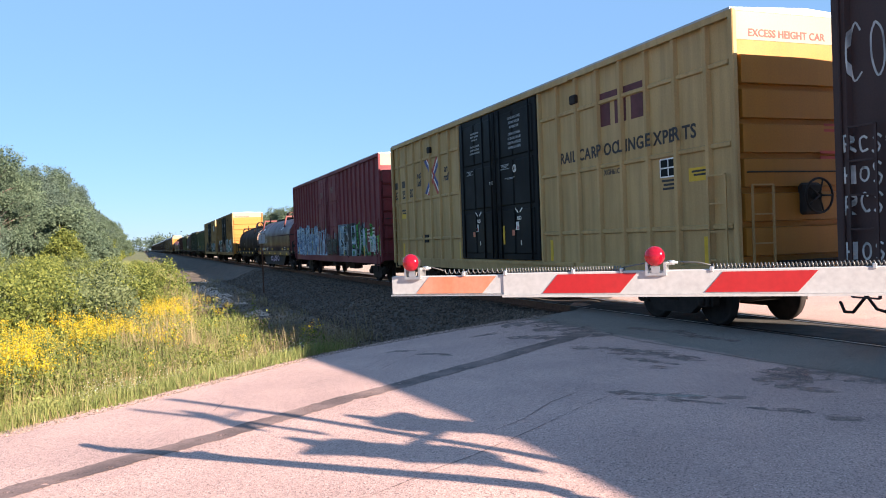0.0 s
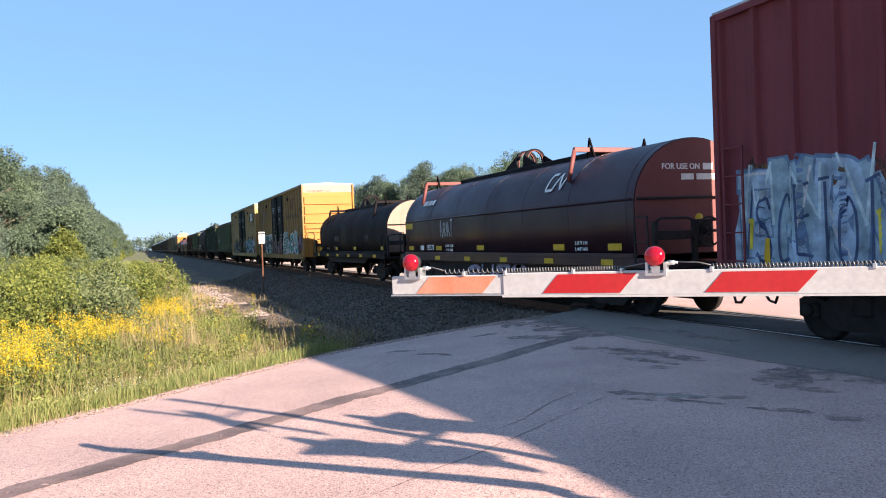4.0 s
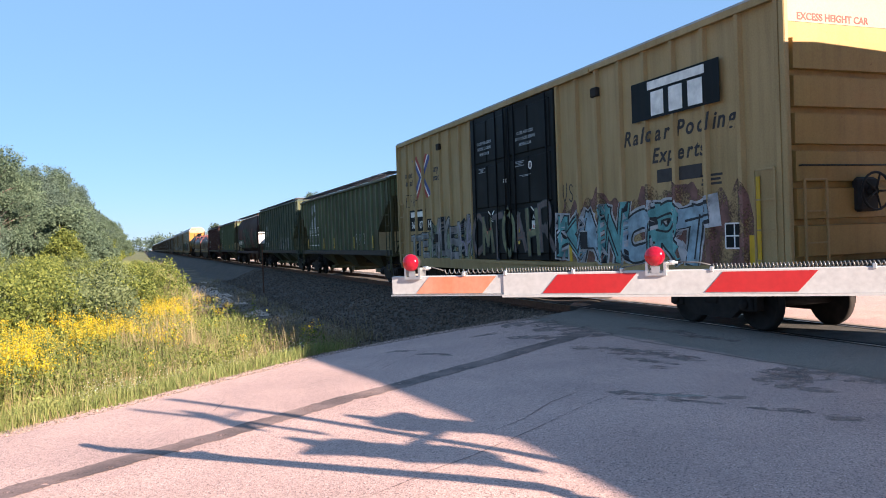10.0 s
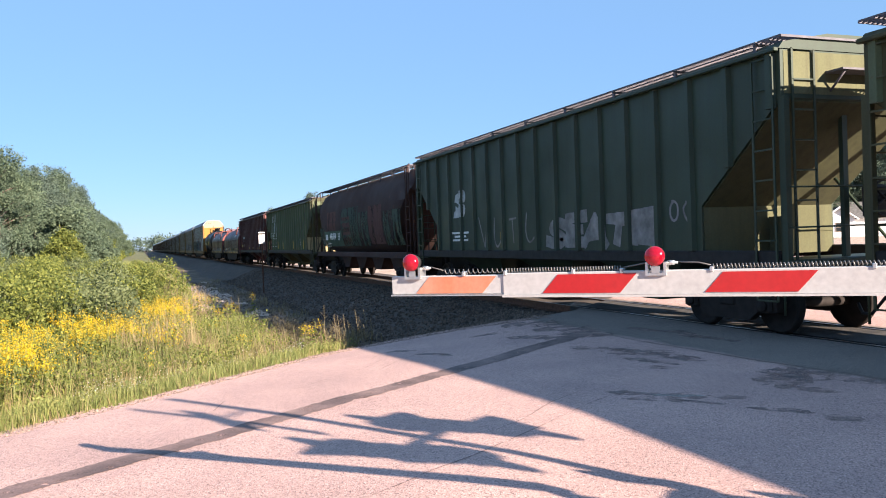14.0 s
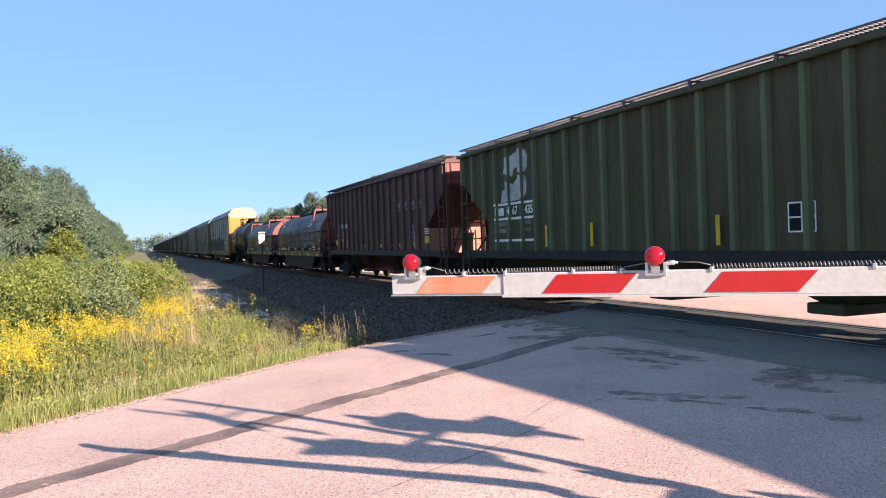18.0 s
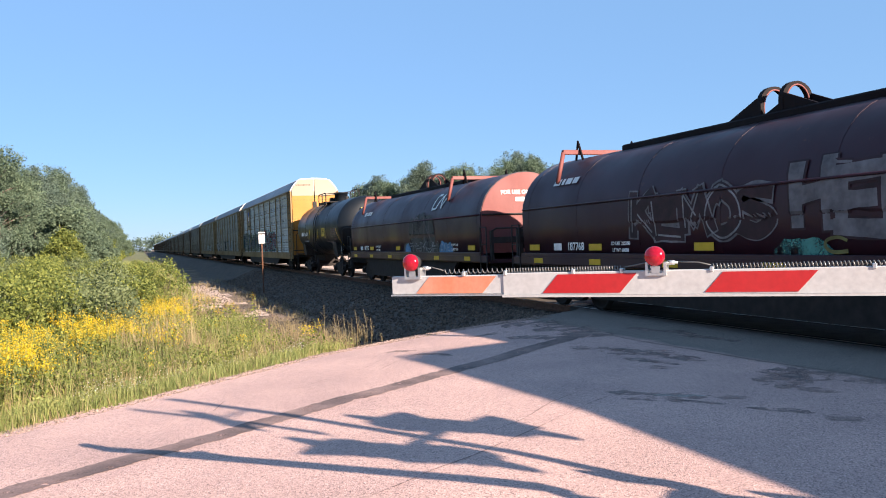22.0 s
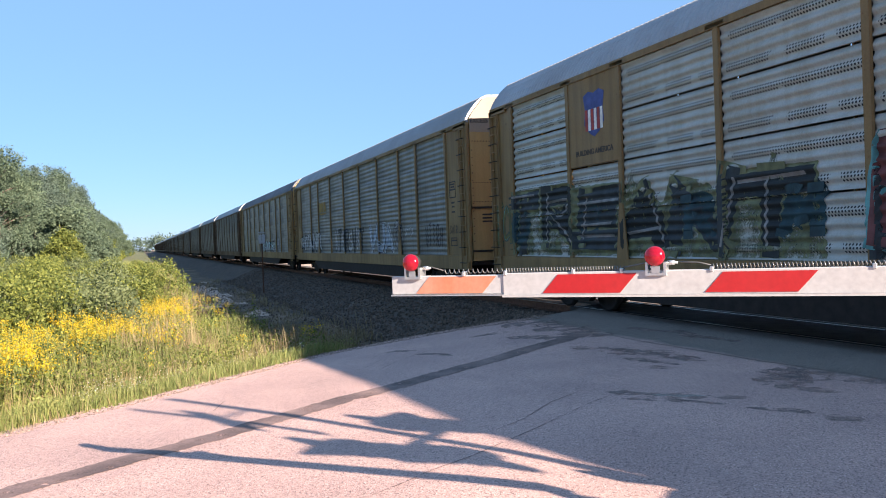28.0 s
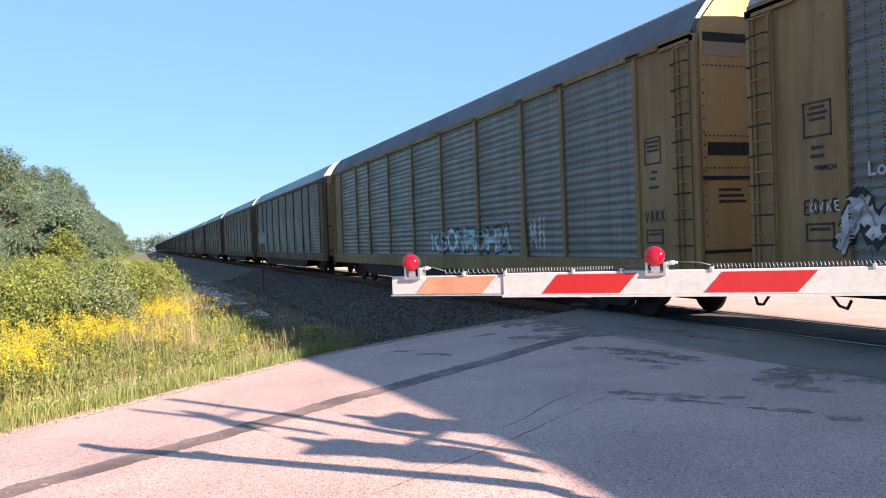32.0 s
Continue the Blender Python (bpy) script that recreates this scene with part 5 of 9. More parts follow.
def walkway(car, h, z0, z1, mat=None, out=0.0):
    mat = mat or GRATE
    a, c = 0.72 + out, 1.26 + out
    for sx in (-1, 1):
        def grate(b):
            for i in range(4):
                x = sx * (a + 0.18 * i)
                b.box(x - 0.012, x + 0.012, -h + 0.0, h + 0.02, z1 - 0.03, z1)
            k = int(2 * h / 0.075)
            for i in range(k + 1):
                y = -h + 2 * h * i / k
                b.box(min(sx * a, sx * c), max(sx * a, sx * c), y - 0.005, y + 0.005, z1 - 0.035, z1 - 0.003)
        part("roof_walkway", quick(grate, mat), car, None, "grated roof walkway")
    for k in range(9):
        y = -h + 0.05 + (2 * h - 0.1) * k / 8
        part("walkway_support", quick(lambda b: (b.box(-c, c, y - 0.02, y + 0.02, z1 - 0.06, z1 - 0.03), b.box(-c + 0.01, -c + 0.05, y - 0.03, y + 0.03, z0 - 0.22, z1 - 0.03), b.box(c - 0.05, c - 0.01, y - 0.03, y + 0.03, z0 - 0.22, z1 - 0.03)), mat), car)
    if out:
        for s in (-1, 1):
            y0, y1 = sorted((s * (h + 0.03), s * (h + 0.5)))

            def end_grate(b):
                for k in range(36):
                    x = -c + 2 * c * k / 35
                    b.box(x - 0.005, x + 0.005, y0, y1, z1 - 0.03, z1)
                for y in (y0, (y0 + y1) / 2, y1):
                    b.box(-c, c, y - 0.012, y + 0.012, z1 - 0.04, z1 - 0.005)
                for x in (-1.0, 1.0):
                    b.pipe([(x, s * (h + 0.4), z1 - 0.35), (x, s * (h + 0.4), z1 - 0.02)], 0.02, 6)
            part("end_walkway", quick(end_grate, mat), car, None, "grated end platform of the roof")


def round_hopper(mid, label, length, mat):
    """A smooth, round-sided covered hopper without posts."""
    car = car_at("covered_hopper", label, mid)
    h = length / 2
    prof = [(-0.75, 1.15), (-1.3, 1.5), (-1.47, 2.0), (-1.52, 2.6), (-1.5, 3.2), (-1.38, 3.75), (-1.12, 4.15), (-0.7, 4.4), (0, 4.47)]
    prof = prof + [(-x, z) for x, z in prof[-2::-1]]
    rows = []
    for y, k in ((-h, 0.0), (-h + 0.02, 0.12), (-h + 0.5, 0.38), (-h + 1.2, 0.72), (-h + 1.9, 1.0), (h - 1.9, 1.0), (h - 1.2, 0.72), (h - 0.5, 0.38), (h - 0.02, 0.12), (h, 0.0)):
        rows.append([(x * (0.86 + 0.14 * min(1, k * 1.6)), y, max(z, 4.47 - 3.32 * max(0.27, k) if z < 4.0 else z) if k < 1 else z) for x, z in prof])
    part("body", quick(lambda b: (b.sheet(rows, 0, True, True), b.prism([(x * 0.86, max(z, 3.5)) for x, z in prof], -h - 0.004, -h + 0.004), b.prism([(x * 0.86, max(z, 3.5)) for x, z in prof], h - 0.004, h + 0.004)), mat), car, None, "rounded body stained with dark runs")
    part("side_sill", quick(lambda b: [b.bevelled(s * 1.42 - 0.08, s * 1.42 + 0.08, -h, h, 1.05, 1.28, 0.02) for s in (-1, 1)], mat), car)
    for c in (-4.2, -1.4, 1.4, 4.2):
        part("hopper_bay", quick(lambda b: b.prism([(c - 1.3, 1.3), (c + 1.3, 1.3), (c + 0.4, 0.5), (c - 0.4, 0.5)], -0.8, 0.8, "x"), mat), car, None, "sloped discharge bay with outlet gate")
    part("centre_sill", quick(lambda b: b.box(-0.3, 0.3, -h - 0.1, h + 0.1, 0.72, 1.14), UNDER), car)
    for s in (-1, 1):
        e = s * h
        part("end_platform", quick(lambda b: b.bevelled(-1.45, 1.45, min(e - s, e + s * 0.2), max(e - s, e + s * 0.2), 1.08, 1.2, 0.02), mat), car)
        ladder(car, -1.5, e + s * 0.05, 0.6, 4.3, 0.42, mat)
        ladder(car, -1.0, e + s * 0.16, 1.2, 4.4, 0.42, mat, "x")
        part("end_frame", quick(lambda b: [b.pipe([(x, e + s * 0.1, 1.15), (x * 0.9, e - s * 0.25, 3.4)], 0.04, 6) for x in (-1.3, -0.4, 0.4, 1.3)], mat), car)
    walkway(car, h - 0.4, 4.36, 4.46)
    part("handrail", quick(lambda b: [b.pipe([(-1.24, s * (h - 0.4), 4.47), (-1.4, s * (h - 0.1), 4.35), (-1.5, s * (h + 0.05), 4.0), (-1.52, s * (h + 0.05), 3.0)], 0.03, 6) for s in (-1, 1)], mat), car)
    brake_wheel(car, 0.3, -h - 0.1, 2.0)
    running_gear(car, h + 0.25, h - 1.7)
    return car, h


def coil_car(mid, label, hood_len, hood, end_mat, body, loop=None, hw=1.46, rise=1.32, low=0.33):
    """A coil car: trough body with a deep belly, under one long round-topped hood."""
    car = car_at("coil_car", label, mid)
    h = hood_len / 2
    arc = [(0.04 - hw, 1.26), (-hw, 1.9)] + [(-hw * math.cos(a), 2.25 + rise * math.sin(a)) for a in [i * math.pi / 18 for i in range(19)]] + [(hw, 1.9), (hw - 0.04, 1.26)]
    up = rise - 1.32
    hd = part("hood", quick(lambda b: b.prism(arc, -h, h, "y", 0, True), hood), car, None, "long round-topped steel hood")
    for s in (-1, 1):
        part("end_plate", quick(lambda b: b.prism([(x * 0.985, 1.27 + (z - 1.26) * 0.988) for x, z in arc], min(s * h, s * (h + 0.03)), max(s * h, s * (h + 0.03))), end_mat), hd, None, "flat rounded hood end")
        part("end_bar", quick(lambda b: b.pipe([(0.04 - hw, s * (h + 0.05), 2.36), (0, s * (h + 0.07), 2.36), (hw - 0.2, s * (h + 0.07), 2.36), (hw, s * (h + 0.05), 2.42)], 0.025, 6), BLACKSTEEL), hd)
    for k in range(7):
        y = -h + 0.3 + (2 * h - 0.6) * k / 6
        part("hood_seam", quick(lambda b: b.prism([(x * 1.0025, 1.26 + (z - 1.26) * 1.002) for x, z in arc], y - 0.04, y + 0.04, "y", 0, True), hood), hd)
    part("hood_flange", quick(lambda b: [b.bevelled(s * hw - 0.06, s * hw + 0.06, -h - 0.02, h + 0.02, 1.2, 1.3, 0.01) for s in (-1, 1)], hood), hd)
    # lifting loops in the middle, guide arms at the quarter points
    for y in (-0.25, 0.25):
        bail = [(-0.3, 3.42 + up), (-0.3, 3.82 + up)] + [(-0.3 * math.cos(a), 3.82 + up + 0.3 * math.sin(a)) for a in [i * math.pi / 12 for i in range(1, 12)]] + [(0.3, 3.82 + up), (0.3, 3.42 + up)]
        arch = part("lifting_arch", quick(lambda b: b.prism([(x * 1.1, z) for x, z in bail[:1]] + [(x * 1.1, z + 0.03 * (1 if abs(x) < 0.29 else 0)) for x, z in bail[1:-1]] + [(bail[-1][0] * 1.1, bail[-1][1])] + [(x * 0.84, z - 0.025 * (1 if abs(x) < 0.29 else 0)) for x, z in bail[::-1]], y - 0.05, y + 0.05), BLKHOOD), hd, None, "black round-topped lifting arch")
        if loop:
            part("lining", quick(lambda b: b.pipe([(x * 0.83, y - 0.045, z - 0.03) for x, z in bail], 0.016, 6), loop), arch, None, "pink inner edge")
        s = 1 if y > 0 else -1
        for x in (-0.3, 0.3):
            tri = [(y + s * 0.05, 3.45 + up), (y + s * 1.0, 3.5 + up), (y + s * 0.85, 3.62 + up), (y + s * 0.05, 3.95 + up)]
            part("gusset", quick(lambda b: b.prism(tri, x - 0.02, x + 0.02, "x"), BLKHOOD), hd, None, "black sloping brace plate")
            inner = [(y - s * 0.05, 3.48 + up), (y - s * 0.2, 3.5 + up), (y - s * 0.05, 3.75 + up)]
            part("gusset", quick(lambda b: b.prism(inner, x - 0.02, x + 0.02, "x"), BLKHOOD), hd)
    if loop:
        for s in (-1, 1):
            part("hood_rail", quick(lambda b: b.pipe([(s * (hw + 0.015), -h + 0.05, 2.36), (s * (hw + 0.03), 0, 2.37), (s * (hw + 0.015), h - 0.05, 2.36)], 0.022, 6), hood), hd)
    for y in (-h * 0.62, h * 0.78):
        guide = part("guide_frame", quick(lambda b: b.bevelled(0.3 - hw, hw - 0.3, y - 0.05, y + 0.05, 3.57 + up, 3.68 + up, 0.01), loop or hood), hd, None, "stacking guide crossbar")
        for s in (-1, 1):
            part("guide_leg", quick(lambda b: b.pipe([(s * (hw - 0.14), y, 2.9 + up), (s * (hw - 0.32), y, 3.62 + up)], 0.055, 5), loop or hood), guide)
            part("guide_horn", quick(lambda b: b.pipe([(s * (hw - 0.75), y + 0.15, 3.45 + up), (s * (hw - 0.72), y, 3.88 + up), (s * (hw - 0.75), y - 0.15, 3.45 + up)], 0.03, 5), BLKHOOD), guide, None, "small black pointed guide")
    part("ridge", quick(lambda b: b.bevelled(-0.42, 0.42, -h * 0.6, h * 0.6, 3.46 + up, 3.64 + up, 0.03), BLKHOOD), hd)
    # trough body
    part("side_sill", quick(lambda b: [b.bevelled(s * 1.47 - 0.05, s * 1.47 + 0.05, -h - 0.5, h + 0.5, 1.02, 1.22, 0.02) for s in (-1, 1)], body), car)
    g = h - 2.3
    belly = [(-h + 0.2, 1.15), (-g - 0.5, 1.15), (-g + 0.8, low), (g - 0.8, low), (g + 0.5, 1.15), (h - 0.2, 1.15)]
    part("belly", quick(lambda b: (b.prism(belly, -1.38, -1.3, "x"), b.prism(belly, 1.3, 1.38, "x"), b.box(-1.35, 1.35, -g + 0.8, g - 0.8, low, low + 0.08)), UNDER), car, None, "deep trough side between the trucks")
    part("deck", quick(lambda b: b.box(-1.4, 1.4, -h - 0.5, h + 0.5, 1.0, 1.1), body), car)
    for k in range(6):
        y = -h + 0.9 + (2 * h - 1.8) * k / 5
        part("reflector", quick(lambda b: b.box(-1.528, -1.515, y - 0.22, y + 0.22, 1.06, 1.18), REFLECT), car)
    for s in (-1, 1):
        e = s * (h + 0.5)
        for x in (-1.35, -0.45, 0.45, 1.35):
            part("end_stanchion", quick(lambda b: b.box(x - 0.04, x + 0.04, e - 0.05, e + 0.05, 1.08, 1.9), BLACKSTEEL), car)
        part("end_board", quick(lambda b: b.bevelled(-1.4, -0.4, e - 0.04, e + 0.04, 1.55, 1.72, 0.01), BLACKSTEEL), car)
        part("end_rail", quick(lambda b: b.pipe([(-1.35, e, 1.88), (-1.2, e, 1.96), (-0.6, e, 1.96), (-0.45, e, 1.9), (0.45, e, 1.9), (1.35, e, 1.88)], 0.025, 6), BLACKSTEEL), car)
        ladder(car, -1.52, e - s * 0.2, 0.55, 2.0, 0.42, BLACKSTEEL)
    brake_wheel(car, -0.2, -h - 0.45, 1.68)
    part("centre_sill", quick(lambda b: b.box(-0.3, 0.3, -h - 0.7, h + 0.7, 0.68, 1.02), UNDER), car)
    running_gear(car, h + 0.75, h - 1.55)
    return car, h, hd


def tank_car(mid, label, length):
    car = car_at("tank_car", label, mid)
    h = length / 2
    R, cz = 1.46, 2.54
    caps = [(-h + 0.55 - 0.55 * math.sin(a), R * math.cos(a)) for a in [math.pi / 2 - i * math.pi / 20 for i in range(11)]]
    prof = caps + [(-y, r) for y, r in caps[::-1]]
    part("tank", quick(lambda b: b.turned(prof, 48, "y", (0, 0, cz)), TANKBLK), car, None, "glossy black cylindrical tank")
    for y in (-h * 0.45, h * 0.12, h * 0.5):
        part("weld_band", quick(lambda b: b.turned([(y - 0.04, R), (y - 0.03, R + 0.008), (y + 0.03, R + 0.008), (y + 0.04, R)], 48, "y", (0, 0, cz)), TANKBLK), car)
    part("manway", quick(lambda b: (b.turned([(cz + R - 0.12, 0.36), (cz + R + 0.4, 0.36), (cz + R + 0.4, 0.4), (cz + R + 0.48, 0.4), (cz + R + 0.48, 0.0)], 24, "z", (0, -0.26, 0))), TANKBLK), car, None, "dome with bolted manway cover")
    z = cz + R - 0.06
    part("top_platform", quick(lambda b: (b.box(-0.95, 0.95, -0.62, 1.28, z, z + 0.04), b.box(-0.95, -0.9, -0.62, 1.28, z - 0.1, z + 0.04), b.box(0.9, 0.95, -0.62, 1.28, z - 0.1, z + 0.04)), BLACKSTEEL), car, None, "grated top platform")
    part("valve", quick(lambda b: b.turned([(z, 0.09), (z + 0.3, 0.09), (z + 0.34, 0.05), (z + 0.34, 0.0)], 12, "z", (0.25, -0.5, 0)), BLACKSTEEL), car)
    part("valve_box", quick(lambda b: b.bevelled(-0.5, -0.2, 0.15, 0.5, z + 0.03, z + 0.3, 0.04), BLACKSTEEL), car)
    for sx in (-1, 1):
        zz = z + (0.5 if sx < 0 else 0.72)
        for y in (-0.58, 0.35, 1.24):
            part("railing_post", quick(lambda b: b.pipe([(sx * 0.93, y, z), (sx * 0.93, y, zz)], 0.026, 6), BLACKSTEEL), car)
        part("railing", quick(lambda b: b.pipe([(sx * 0.93, -0.58, zz - 0.08), (sx * 0.93, -0.5, zz), (sx * 0.93, 1.16, zz), (sx * 0.93, 1.24, zz - 0.08)], 0.026, 7), BLACKSTEEL), car, None, "tubular safety railing")
    for y in (-0.58, 1.24):
        part("railing", quick(lambda b: b.pipe([(-0.93, y, z + 0.45), (0.93, y, z + 0.6)], 0.022, 6), BLACKSTEEL), car)
    part("side_ladder", quick(lambda b: [b.pipe([(-R * math.sin(a) - 0.06, y, cz + R * math.cos(a) + 0.04) for a in [0.5 + i * 0.13 for i in range(10)]] + [(-R - 0.06, y, 0.7)], 0.025, 6) for y in (-0.25, 0.25)] + [b.box(-R - 0.07, -R - 0.04, -0.25, 0.25, 0.7 + 0.33 * i, 0.725 + 0.33 * i) for i in range(7)], BLACKSTEEL), car)
    for s in (-1, 1):
        e = s * (h - 1.7)
        part("saddle", quick(lambda b: b.prism([(-1.25, 1.05), (1.25, 1.05), (1.35, 1.75), (1.0, 1.5), (0, 1.22), (-1.0, 1.5), (-1.35, 1.75)], e - 0.35, e + 0.35), BLACKSTEEL), car)
        part("stub_sill", quick(lambda b: b.box(-0.3, 0.3, min(s * (h - 2.6), s * (h + 0.45)), max(s * (h - 2.6), s * (h + 0.45)), 0.7, 1.15), UNDER), car)
        part("end_deck", quick(lambda b: b.box(-1.45, 1.45, min(s * (h - 0.3), s * (h + 0.45)), max(s * (h - 0.3), s * (h + 0.45)), 1.08, 1.14), BLACKSTEEL), car)
        part("end_hoop", quick(lambda b: b.pipe([(-1.42, s * (h + 0.3), 1.1), (-1.42, s * (h + 0.3), 2.3), (-1.3, s * (h + 0.3), 2.42), (1.3, s * (h + 0.3), 2.42), (1.42, s * (h + 0.3), 2.3), (1.42, s * (h + 0.3), 1.1)], 0.026, 7), BLACKSTEEL), car, None, "end handrail hoop")
        part("end_brace", quick(lambda b: (b.pipe([(-0.9, s * (h + 0.3), 1.12), (0, s * (h + 0.3), 2.4), (0.9, s * (h + 0.3), 1.12)], 0.03, 6)), BLACKSTEEL), car)
        ladder(car, -1.42, s * (h + 0.1), 0.5, 1.6, 0.4, BLACKSTEEL)
    brake_wheel(car, 0.6, -h - 0.32, 1.9)
    running_gear(car, h + 0.5, h - 1.7)
    return car, h, R, cz


# wavy side sheet of an auto rack: one bay wide, four tall, or a single panel
def wave_sheet(b, y0, y1, z0, z1, x, amp, pitch=0.17):
    n = max(6, int((z1 - z0) / pitch * 6))
    rows = []
    for i in range(n + 1):
        z = z0 + (z1 - z0) * i / n
        xx = x + amp * (0.5 - 0.5 * math.cos(2 * math.pi * (z - z0) / pitch))
        rows.append([(xx, y0, z), (xx, y1, z)])
    b.sheet(rows, 0, True)
    b.box(x + amp + 0.004, x + amp + 0.012, y0, y1, z0, z1)


def rack_car(mid, label, length, panel, post, end_mats, roof, fine=False, slots=False, wave=0.026):
    """A tall enclosed auto rack: wavy side panels between posts, domed roof, folding end doors."""
    car = car_at("auto_rack", label, mid)
    h = length / 2
    zb, zt = 1.22, 5.08
    x0 = HW - 0.02
    part("deck", quick(lambda b: (b.box(-1.45, 1.45, -h, h, 0.92, 1.02), b.box(-0.3, 0.3, -h - 0.3, h + 0.3, 0.6, 0.92), b.box(-1.4, 1.4, -h + 0.1, h - 0.1, 2.62, 2.68), b.box(-1.4, 1.4, -h + 0.1, h - 0.1, 3.9, 3.95)), UNDER), car)
    part("side_sill", quick(lambda b: [b.prism([(s * 1.46, 0.78), (s * 1.54, 0.8), (s * 1.54, 1.2), (s * 1.46, 1.22)], -h, h) for s in (-1, 1)], post), car)
    deep = [(-h + 5.0, 0.8), (-h + 6.2, 0.38), (h - 6.2, 0.38), (h - 5.0, 0.8)]
    for s in (-1, 1):
        part("deep_sill", quick(lambda b: b.prism(deep, s * 1.48 - 0.03, s * 1.48 + 0.03, "x"), UNDER), car, None, "dark deep side sill between the trucks")
    part("floor_plate", quick(lambda b: b.box(-1.4, 1.4, -h + 6.2, h - 6.2, 0.4, 0.46), UNDER), car)
    curve = [(-1.54, 5.06), (-1.52, 5.16), (-1.42, 5.34), (-1.22, 5.6), (-1.0, 5.8), (-0.82, 5.87), (0, 5.92)]
    curve = curve + [(-x, z) for x, z in curve[-2::-1]]

    def roof_mesh(b):
        n = int(length / (0.16 if fine else 0.6))
        rows = []
        for i in range(n * 2 + 1):
            y = -h + length * i / (2 * n)
            k = 0.018 if (i % 2 and fine) else 0.0
            rows.append([(x * (1 - k / 2), y, z - k) for x, z in curve])
        b.sheet(rows, 0, False)
        for y in (-h, h):
            k = len(b.v)
            b.v += [(x, y, z) for x, z in curve]
            b.face([k + i for i in range(len(curve))])
    part("roof", quick(roof_mesh, roof), car, None, "domed corrugated metal roof")
    part("roof_rail", quick(lambda b: [b.box(s * 1.53 - 0.03, s * 1.53 + 0.03, -h, h, 4.98, 5.1) for s in (-1, 1)], post), car)
    e0 = h - 11.95                             # end bay closed by a flat plate
    posts = [-11.95, -9.1, -7.1, -4.26, -1.42, 1.42, 4.26, 7.1, 9.1, 11.95]
    qh = (zt - zb) / 4
    panels = {}
    gap = 0.03 if panel is GALV else 0.004
    for w in (2.85, 2.0, 2.84):
        panels[w] = (quick(lambda b: wave_sheet(b, -w / 2 + 0.06, w / 2 - 0.06, 0, qh - gap, -x0, wave), panel), quick(lambda b: wave_sheet(b, -w / 2 + 0.06, w / 2 - 0.06, 0, qh * 4, -x0, wave), panel))
    postm = quick(lambda b: b.prism([(-1.5, -0.07), (-1.545, -0.06), (-1.545, 0.06), (-1.5, 0.07)], zb - 0.02, zt - 0.1, "z"), post)
    foot = quick(lambda b: b.prism([(-0.06, 2.3), (0.06, 2.3), (0.2, 1.2), (-0.2, 1.2)], -1.556, -1.53, "x"), post)
    cap = quick(lambda b: b.bevelled(-1.56, -1.5, -0.24, 0.24, zt - 0.1, zt + 0.0, 0.015), post)
    for k, y in enumerate(posts):
        for sx in (-1, 1):
            turn = Matrix.Identity(4) if sx < 0 else FLIP
            at = Matrix.Translation((0, y, 0)) @ turn
            part("side_post", postm, car, at)
            part("post_cap", cap, car, at)
            if k in (2, 7):
                part("post_foot", foot, car, at)
            if k < len(posts) - 1:
                w = min(panels, key=lambda q: abs(q - (posts[k + 1] - y)))
                c = Matrix.Translation((0, (y + posts[k + 1]) / 2, zb)) @ turn
                if fine and sx < 0:
                    for i in range(4):
                        part("side_panel", panels[w][0], car, c @ Matrix.Translation((0, 0, qh * i)))
                else:
                    part("side_panel", panels[w][1], car, c)
    for s in (-1, 1):
        y0, y1 = sorted((s * (h - e0 + 0.06), s * (h - 0.02)))
        for sx in (-1, 1):
            part("end_plate", quick(lambda b: (b.box(min(sx * 1.44, sx * 1.5), max(sx * 1.44, sx * 1.5), y0, y1, zb - 0.1, zt), b.bevelled(min(sx * 1.46, sx * 1.56), max(sx * 1.46, sx * 1.56), s * h - 0.1, s * h + 0.06, zb - 0.2, zt - 0.05, 0.02), b.bevelled(min(sx * 1.47, sx * 1.55), max(sx * 1.47, sx * 1.55), s * (h - 0.42) - 0.05, s * (h - 0.42) + 0.05, zb - 0.1, zt - 0.1, 0.02), b.box(min(sx * 1.48, sx * 1.56), max(sx * 1.48, sx * 1.56), min(s * (h - 0.9), s * (h + 0.06)), max(s * (h - 0.9), s * (h + 0.06)), zt - 0.16, zt - 0.04)), post), car, None, "flat end bay with door post")
            if sx < 0:
                ladder(car, sx * 1.58, s * (h - 0.25), 0.7, zt - 0.2, 0.4, post)
                for k in range(9):
                    grab(car, (sx * 1.56, s * (h - 0.25) - 0.2, 1.0 + 0.45 * k), (sx * 1.56, s * (h - 0.25) + 0.2, 1.0 + 0.45 * k), (sx * 0.09, 0, 0), BLACKSTEEL, "rung")
        for sx in (-1, 1):
            xa, xb = sorted((sx * 0.03, sx * 1.42))
            crown = [(1.42, 5.18), (1.3, 5.36), (0.98, 5.74), (0.84, 5.8), (0.03, 5.82)]
            d = part("end_door", quick(lambda b: b.prism([(sx * x, z) for x, z in [(0.03, 1.05), (1.42, 1.05)] + crown], s * (h + 0.02) - 0.03, s * (h + 0.02) + 0.03), end_mats[0]), car, None, "folding end door")
            part("door_top", quick(lambda b: b.prism([(sx * x, z) for x, z in [(0.03, 4.78), (1.42, 4.78)] + crown], min(s * (h + 0.04), s * (h + 0.058)), max(s * (h + 0.04), s * (h + 0.058))), end_mats[1]), d, None, "white top of the door")
            part("hinge_bar", quick(lambda b: b.box(xa, xb, s * (h + 0.07) - 0.02, s * (h + 0.07) + 0.02, 2.56, 2.62), BLACKSTEEL), d)
